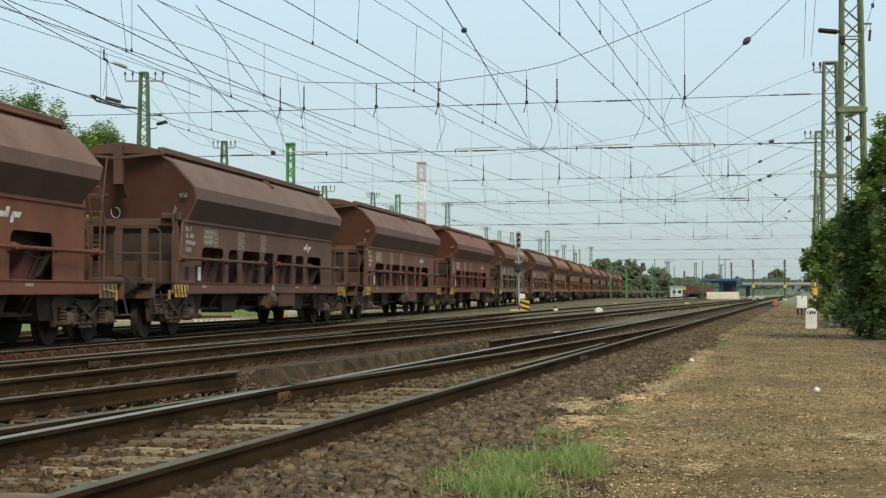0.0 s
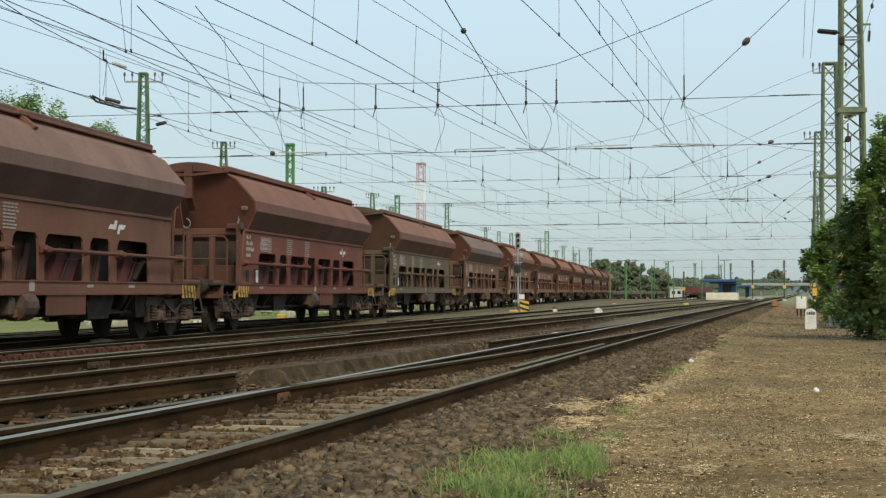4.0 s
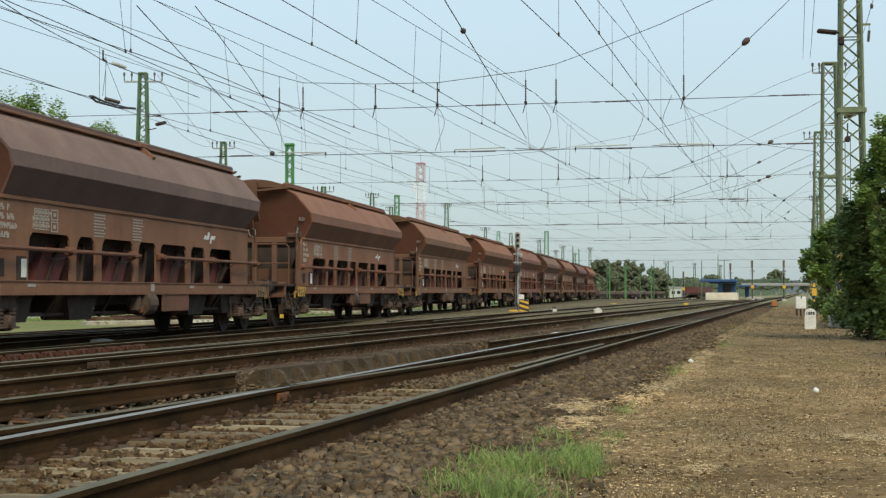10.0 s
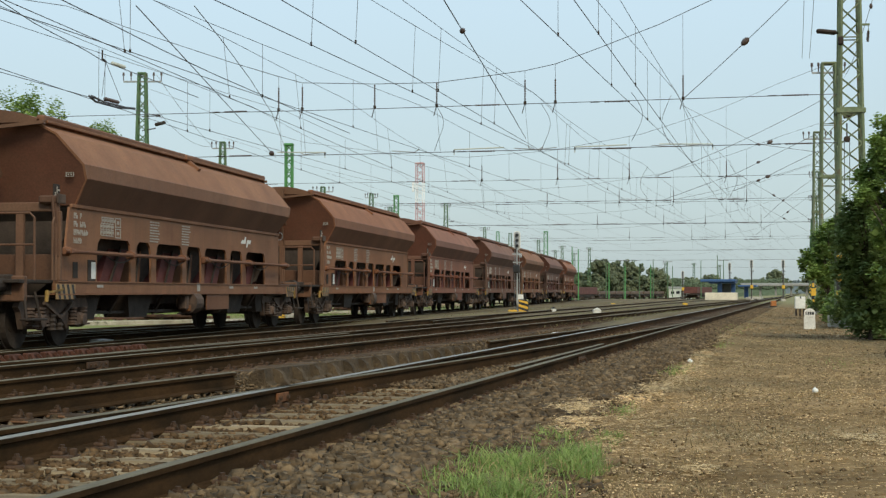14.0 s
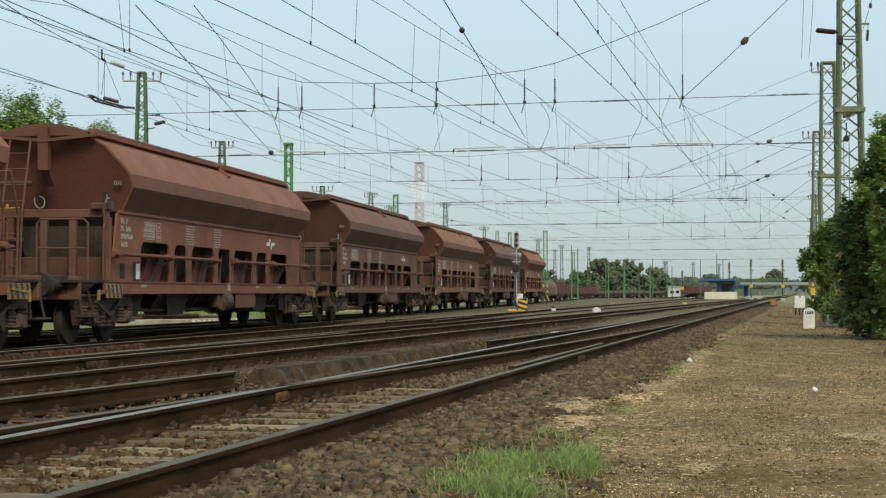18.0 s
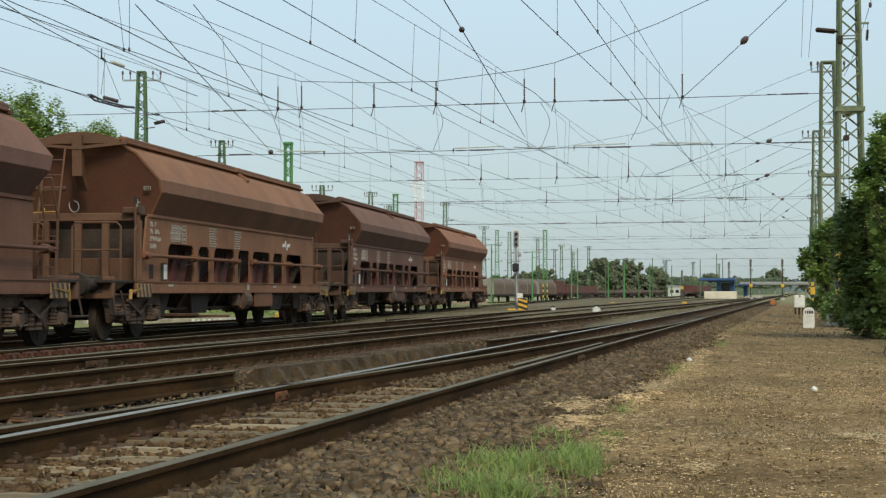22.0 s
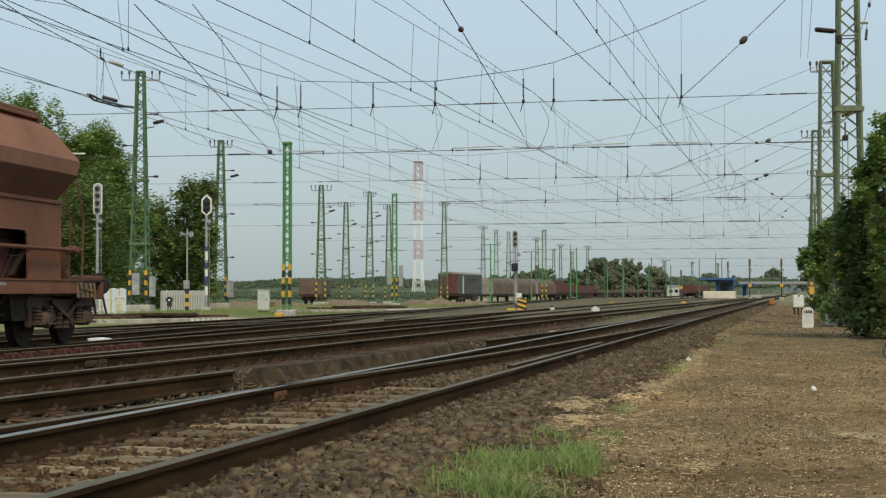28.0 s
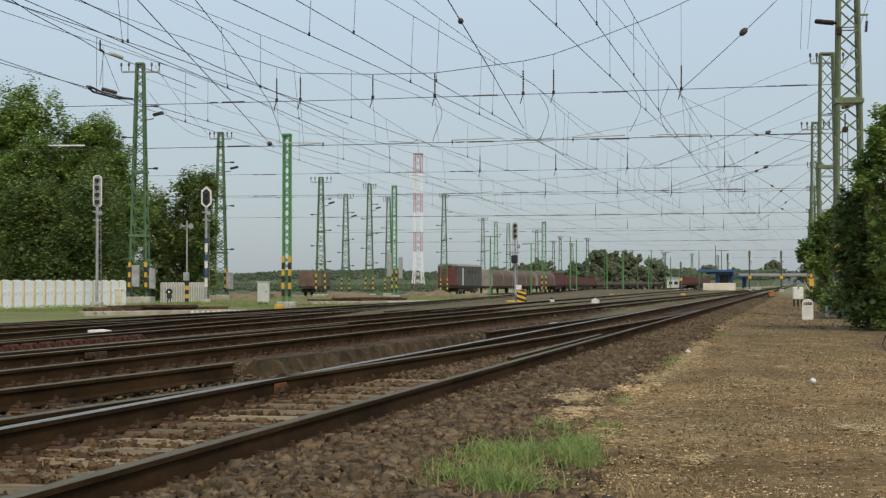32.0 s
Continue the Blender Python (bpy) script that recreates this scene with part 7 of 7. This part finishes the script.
for i, (lx, ly, n) in enumerate(((-45.4, 125.5, 5), (-41.5, 136.5, 4), (-48, 161, 5))):
    t_ = thing("timber_stack", pose(lx, ly, ground_z(lx, ly), 0, 0, 70 + 9 * i), "loose stack of old sleepers on the ground", "timber stack", "timber stacks")
    for k in range(n):
        part("beam", Solid().box((0.1 * (k % 2), (k % 3 - 1) * 0.34, 0.12 + 0.22 * (k // 3)), (2.5, 0.26, 0.2), pose(0, 0, 0, 0, 0, 4 * k - 8), 0.02), M_SLEEPER, t_)
_q = thing("pale_post_box", pose(-30.6, 65.6, ground_z(-30.6, 65.6), 0, 0, 14), "pale cream box on short legs by the fence", "trackside box")
part("body", Solid().box((0, 0, 0.5), (0.28, 0.24, 0.62), bevel=0.03), surface("cream_paint", (0.5, 0.46, 0.34), (0.66, 0.62, 0.48), 3, 20, 0.7), _q)
for k in (-0.16, 0.16):
    part("side_stay", Solid().bar((k, 0, 0), (k, 0, 0.8), 0.05), M_WHITE, _q)
part("top", Solid().box((0, 0, 0.84), (0.42, 0.3, 0.06), bevel=0.015), M_WHITE, _q)
_q = thing("dwarf_signal", pose(-32.0, 74.6, ground_z(-32.0, 74.6), 0, 0, 14), "small dark dwarf signal by the sheet fence", "signal")
part("head", Solid().tube([(0, -0.06, 0.66), (0, 0.06, 0.66)], 0.17, 16).box((0, 0, 0.42), (0.26, 0.12, 0.2), bevel=0.02), M_BLACK, _q)
part("mark", Solid().tube([(0, -0.07, 0.66), (0, -0.065, 0.66)], 0.05, 12), M_WHITE, _q)
part("stand", Solid().bar((-0.1, 0, 0), (0, 0, 0.6), 0.05).bar((0.1, 0, 0), (0, 0, 0.6), 0.05), M_SOOT, _q)


# ---- ballast, straw and grass ----
def path_edge(y):
    """Where the ballast gives way to the path."""
    return -1.2 - 0.72 * lerp(y, 7.5, 13.5) - 0.3 * lerp(y, 14, 40)


def stones(name, n, xr, yr, top, seed, label, r=(0.022, 0.05), skew=2.0, mat=M_STONE, ragged=None, fat=False):
    rng = np.random.default_rng(seed)
    y = yr[0] + (yr[1] - yr[0]) * rng.uniform(0, 1, n) ** skew
    x = rng.uniform(xr[0], xr[1], n)
    if ragged:
        lim = np.array([path_edge(v) + 0.3 * noise.noise((0.5, v * 1.7, 9)) for v in y]) + rng.exponential(0.1, n)
        x = xr[0] + (lim - xr[0]) * rng.uniform(0, 1, n)
    z = np.array([top(a, b) for a, b in zip(x, y)]) + rng.uniform(-0.015, 0.012, n)
    s = rng.uniform(r[0], r[1], n) * (1 + 0.5 * (rng.uniform(0, 1, n) > 0.93))
    sq = np.stack([rng.uniform(0.7, 1.4, n), rng.uniform(0.7, 1.3, n), rng.uniform(0.4, 0.75, n)], 1)
    me = scatter_mesh(name, ROCK_V if fat else OCT_V, ROCK_F if fat else OCT_F, np.stack([x, y, z], 1), s[:, None] * np.ones((1, 3)), mat, 0.9, seed, sq, 0.46)
    tagged(part(name, me, None), label, "ballast", kind="stuff")


def shoulder(x, y):
    return -0.055 - 0.1 * lerp(x, -2.3, -1.5) + 0.015 * noise.noise((x * 3, y * 2, 1))


stones("ballast_stones", 33000, (-3.02, -1.3), (4.5, 36), shoulder, 1, "loose brown ballast stones on the shoulder of the track", (0.009, 0.038), ragged=True, fat=True)
stones("ballast_stones", 16000, (-4.48, -3.16), (5, 34), lambda x, y: -0.084 + 0.02 * noise.noise((x * 2, y * 1.5, 7)), 2, "small ballast stones between the pale sleepers", (0.011, 0.028), mat=M_RUSTYSTONE, fat=True)
stones("ballast_stones", 8000, (-7.7, -4.68), (7, 45), lambda x, y: -0.09, 3, "dirty ballast stones between the tracks", (0.014, 0.034))
stones("ballast_stones", 7000, (-13, -7.9), (12, 60), lambda x, y: -0.1 - 0.05 * lerp(x, -10, -12), 4, "dirty ballast stones between the far tracks", (0.018, 0.04))
stones("ballast_stones", 9000, (-4.45, -3.2), (16, 40), lambda x, y: -0.06, 12, "brown ballast covering the sleepers further on", (0.016, 0.04), 1.4)
stones("ballast_stones", 7000, (-3.0, -2.1), (36, 95), lambda x, y: -0.06 - 0.08 * lerp(x, -2.4, -2.0), 21, "brown ballast stones along the main line further on", (0.025, 0.05), 1.3)
stones("crumbs", 7000, (-2.0, 1.2), (38, 110), ground_z, 22, "brown clods on the path further on", (0.015, 0.04), 1.3, M_CRUMB)
stones("gravel", 5200, (-1.9, 3.0), (5, 34), ground_z, 5, "scattered pebbles on the trodden path", (0.005, 0.014))
stones("crumbs", 17000, (-1.8, 2.4), (5.5, 40), ground_z, 6, "brown crumbs of dry earth on the trodden path", (0.005, 0.02), 1.8, M_CRUMB)


def blades(name, n, spots, h, w, mat, seed, label, category, flat=False, lift=0.0):
    rng = np.random.default_rng(seed)
    k = rng.choice(len(spots), n, p=np.array([s[4] for s in spots]) / sum(s[4] for s in spots))
    S = np.array([s[:4] for s in spots])[k]
    tall = np.array([s[5] if len(s) > 5 else 1.0 for s in spots])[k]
    g = np.clip(rng.normal(size=(n, 2)) * 0.6, -1.7, 1.7)
    # blades stand in loose clumps
    c = rng.integers(0, 40, n)
    off = rng.normal(size=(len(spots), 40, 2))[k, c] * 0.55
    x, y = S[:, 0] + S[:, 2] * (0.35 * g[:, 0] + off[:, 0]), S[:, 1] + S[:, 3] * (0.35 * g[:, 1] + off[:, 1])
    z = np.array([max(ground_z(u, v), shoulder(u, v) if u < -1.4 else -9) for u, v in zip(x, y)])
    if flat:
        base = [(-0.5, -0.5, 0.01), (0.5, -0.5, 0.01), (0.5, 0.5, 0.01), (-0.5, 0.5, 0.01)]
        size = np.stack([h * rng.uniform(0.25, 1.2, n), w * rng.uniform(0.6, 1.3, n), np.ones(n)], 1)
        me = scatter_mesh(name, base, [(0, 1, 2, 3)], np.stack([x, y, z + lift + rng.uniform(0, 0.012, n)], 1), size, mat, 1.1, seed)
    else:
        base = [(-0.5, 0, 0), (0.5, 0, 0), (0.42, 0.4, 0.66), (0.06, 1.25, 0.95), (-0.06, 1.25, 0.95), (-0.42, 0.4, 0.66)]
        size = np.stack([w * rng.uniform(0.6, 1.3, n), h * rng.uniform(0.15, 1.5, n) * tall, h * rng.uniform(0.3, 1.0, n) * tall], 1)
        me = scatter_mesh(name, base, [(0, 1, 2, 5), (5, 2, 3, 4)], np.stack([x, y, z + lift], 1), size, mat, 0.4, seed)
    tagged(part(name, me, None), label, category, kind="stuff")


TUFTS = [(-1.9, 9.1, 0.12, 0.4, 0.7), (-1.68, 9.2, 0.18, 0.5, 2.6), (-1.42, 9.6, 0.14, 0.4, 3.0), (-1.72, 8.2, 0.22, 0.45, 2.0, 0.9), (-1.5, 8.0, 0.2, 0.35, 1.8, 0.9), (-1.3, 9.2, 0.1, 0.3, 1.0), (-1.8, 11.1, 0.14, 0.5, 0.9, 0.6), (-1.48, 10.5, 0.12, 0.4, 0.6, 0.6),
         (-1.42, 11.55, 0.11, 0.3, 0.7, 0.5), (-1.63, 13.9, 0.13, 0.6, 0.8, 0.45), (-1.72, 21, 0.16, 1.2, 0.9, 0.5), (-1.62, 31.5, 0.13, 1.3, 0.5, 0.5), (0.5, 24.4, 0.4, 1.2, 0.35, 0.4), (-1.9, 44, 0.3, 5, 0.4, 0.5)]
blades("grass_tufts", 4600, TUFTS, 0.12, 0.007, M_GRASS, 31, "fresh green grass tufts at the edge of the ballast", "grass")
DRY = [(-1.08, 9.97, 0.1, 0.2, 1, 0.5), (-1.14, 13.5, 0.12, 0.3, 1, 0.5), (-0.18, 14.3, 0.1, 0.3, 0.7, 0.5), (-0.88, 8.1, 0.12, 0.3, 1, 0.5), (-1.05, 11.1, 0.1, 0.2, 0.7, 0.5), (0.6, 17, 0.6, 3, 0.5, 0.4)]
blades("dry_grass", 1500, [(a[0], a[1], a[2] * 1.3, a[3] * 1.3, a[4] * 0.5, 0.8) for a in TUFTS] + DRY, 0.13, 0.005, M_STRAW, 32, "dry yellow grass stalks among the green", "dry grass")
STRAWS = [(-1.85, 12.3, 0.12, 0.5, 2.2), (-1.98, 13.7, 0.14, 0.6, 2.2), (-1.6, 17, 0.14, 0.6, 1.8), (-1.68, 26, 0.12, 1.8, 1.6), (0.42, 11.9, 0.14, 0.4, 1.2), (-0.65, 9.6, 0.12, 0.15, 0.7), (-1.3, 12, 0.3, 1.5, 2),
          (-0.3, 9, 1.2, 3, 4), (0.2, 16, 1.3, 6, 5), (-1.4, 16, 0.3, 4, 3), (-1.35, 24, 0.3, 5, 2), (0.2, 28, 1.2, 6, 2)]
blades("straw", 30000, STRAWS, 0.05, 0.0045, M_STRAW, 33, "dry mown straw scattered over the earth", "straw", True)
CUT = [(-1.8, 12.2, 0.1, 0.3, 2), (-1.98, 13.7, 0.12, 0.4, 2.4), (-1.6, 17, 0.1, 0.4, 1.8), (-1.68, 26, 0.1, 1.2, 1.8), (0.42, 11.9, 0.12, 0.3, 1.4), (-1.5, 19, 0.12, 0.8, 1), (-0.65, 9.6, 0.08, 0.1, 0.6), (-1.35, 13.0, 0.2, 0.8, 1), (0.3, 20, 0.6, 2.5, 0.6), (-1.85, 36, 0.1, 3, 0.8), (-1.66, 15.2, 0.1, 0.5, 1.4), (-1.62, 22.5, 0.1, 1.0, 1.4), (-1.3, 11.0, 0.15, 0.4, 0.7)]
blades("cut_straw", 15000, [(a, b, c * 1.6, d * 1.7, e) for a, b, c, d, e in CUT], 0.034, 0.0042, M_PALESTRAW, 35, "bleached cut straw lying in patches along the ballast", "straw", True, 0.018)
LITTER = [(-1.0, 9, 0.5, 1.5, 2), (-0.2, 8, 0.7, 1.2, 2), (-0.6, 12, 0.7, 2.2, 3), (0.3, 12, 0.6, 2.2, 2.4), (-0.8, 17, 0.6, 3, 3), (0.3, 18, 0.7, 3, 3), (-0.9, 24, 0.6, 4, 2.6), (0.5, 26, 0.7, 4, 2.6), (-0.6, 34, 0.8, 5, 2.4), (-1.5, 20, 0.3, 5, 2)]
blades("chaff", 15000, LITTER, 0.016, 0.006, M_PALESTRAW, 37, "pale chaff scattered over the trodden path", "straw", True, 0.012)
blades("trodden_weeds", 11000, LITTER, 0.04, 0.006, M_WEED, 36, "trodden brown weeds and stalks on the path", "weeds")
VERGE = [(-26.5, 50, 2.4, 6, 2), (-28, 64, 2.5, 8, 3), (-22.5, 64, 2.5, 6, 2), (-30, 95, 8, 14, 3), (-24, 95, 6, 12, 2), (-29, 50, 2.5, 6, 2)]
YARD = [(-7.0 + 0.016 * y, y, 0.5, 9, 1.5) for y in (52, 70, 90, 115)] + [(-9.4 + 0.006 * y, y, 0.5, 9, 1.5) for y in (58, 80, 105)] + [(-11.8 - 0.03 * y, y, 0.6, 10, 2) for y in (55, 78, 100, 130)] + [(-14.5 - 0.06 * y, y, 0.7, 10, 2) for y in (60, 85, 115)]
blades("yard_weeds", 6500, YARD, 0.055, 0.012, M_DULLWEED, 39, "yellow-green weeds growing between the yard tracks", "weeds", lift=0.1)
blades("verge_grass", 18000, VERGE, 0.07, 0.02, M_VERGE, 34, "rough green verge grass beside the yard tracks", "grass")

_y = thing("yard_lamp", (-45.7, 87.7, ground_z(-45.7, 87.7)), "pale tube lamp on a thin pole among the trees", "lamp")
part("pole", Solid().tube([(0, 0, 0), (0, 0, 9.75)], 0.04, 8), M_SOOT, _y)
part("tube", Solid().box((1.1, 0.25, 9.66), (2.3, 0.1, 0.1), pose(0, 0, 0, 0, 0, 13), 0.02), M_WHITE, _y)
_t = thing("dead_stem", (1.2, 22.9, -0.16), "dark dead stems leaning on a grey stone", "stem")
for i in range(4):
    part("stem", Solid().tube([(0.05 * i, 0, 0), (-0.12 + 0.1 * i, 0.1, 0.22), (-0.02 + 0.12 * i, 0.05 * i, 0.5 + 0.06 * i), (0.18 + 0.05 * i, 0, 0.75)], [0.012, 0.01, 0.007, 0.004], 6), M_BARK, _t)
part("stone", scatter_mesh("stone", ICO_V, ICO_F, [(0.15, 0, 0.06)], np.array([[0.16, 0.12, 0.1]]), surface("grey_stone", (0.16, 0.15, 0.13), (0.3, 0.29, 0.26), 6, 40, 0.9), 0.3, 4, None, 0.2), None, _t)
for qx, qy, s_, lb in ((-1.73, 23.9, 0.07, "pale stone lying on the path edge"), (0.09, 17.3, 0.05, "crumpled pale scrap on the path"), (-2.3, 14.0, 0.03, "pale pebble on the ballast")):
    o = part("pale_stone", scatter_mesh("pale_stone", ICO_V, ICO_F, [(0, 0, 0)], np.array([[s_, s_ * 0.8, s_ * 0.6]]), M_WHITE, 0.4, 7, None, 0.25), None, at=(qx, qy, -0.12))
    tagged(o, lb, "stone", "pale stones")


# ---- what moves ----
def motions():
    times = [i for i in range(0, 33, 2)]
    for i, w in enumerate(WAGONS):
        walk(w, [(t, wagon_pose(i, t)) for t in times])
    # wheels: one spin, shared by every wheelset
    rows, t, a = [], 0.0, 0.0
    while t < 32.05:
        rows.append((t, pose(0, 0, 0.46, math.degrees(travelled(t) / 0.46), 0, 0)))
        t += 2 / 30
    sets = [o for w in WAGONS for o in w.children_recursive if o.name.startswith("wheelset")]
    walk(sets[0], rows)
    for o in sets[1:]:
        o.rotation_mode = "QUATERNION"
        d = o.animation_data_create()
        d.action = sets[0].animation_data.action
        d.action_slot = sets[0].animation_data.action_slot


motions()
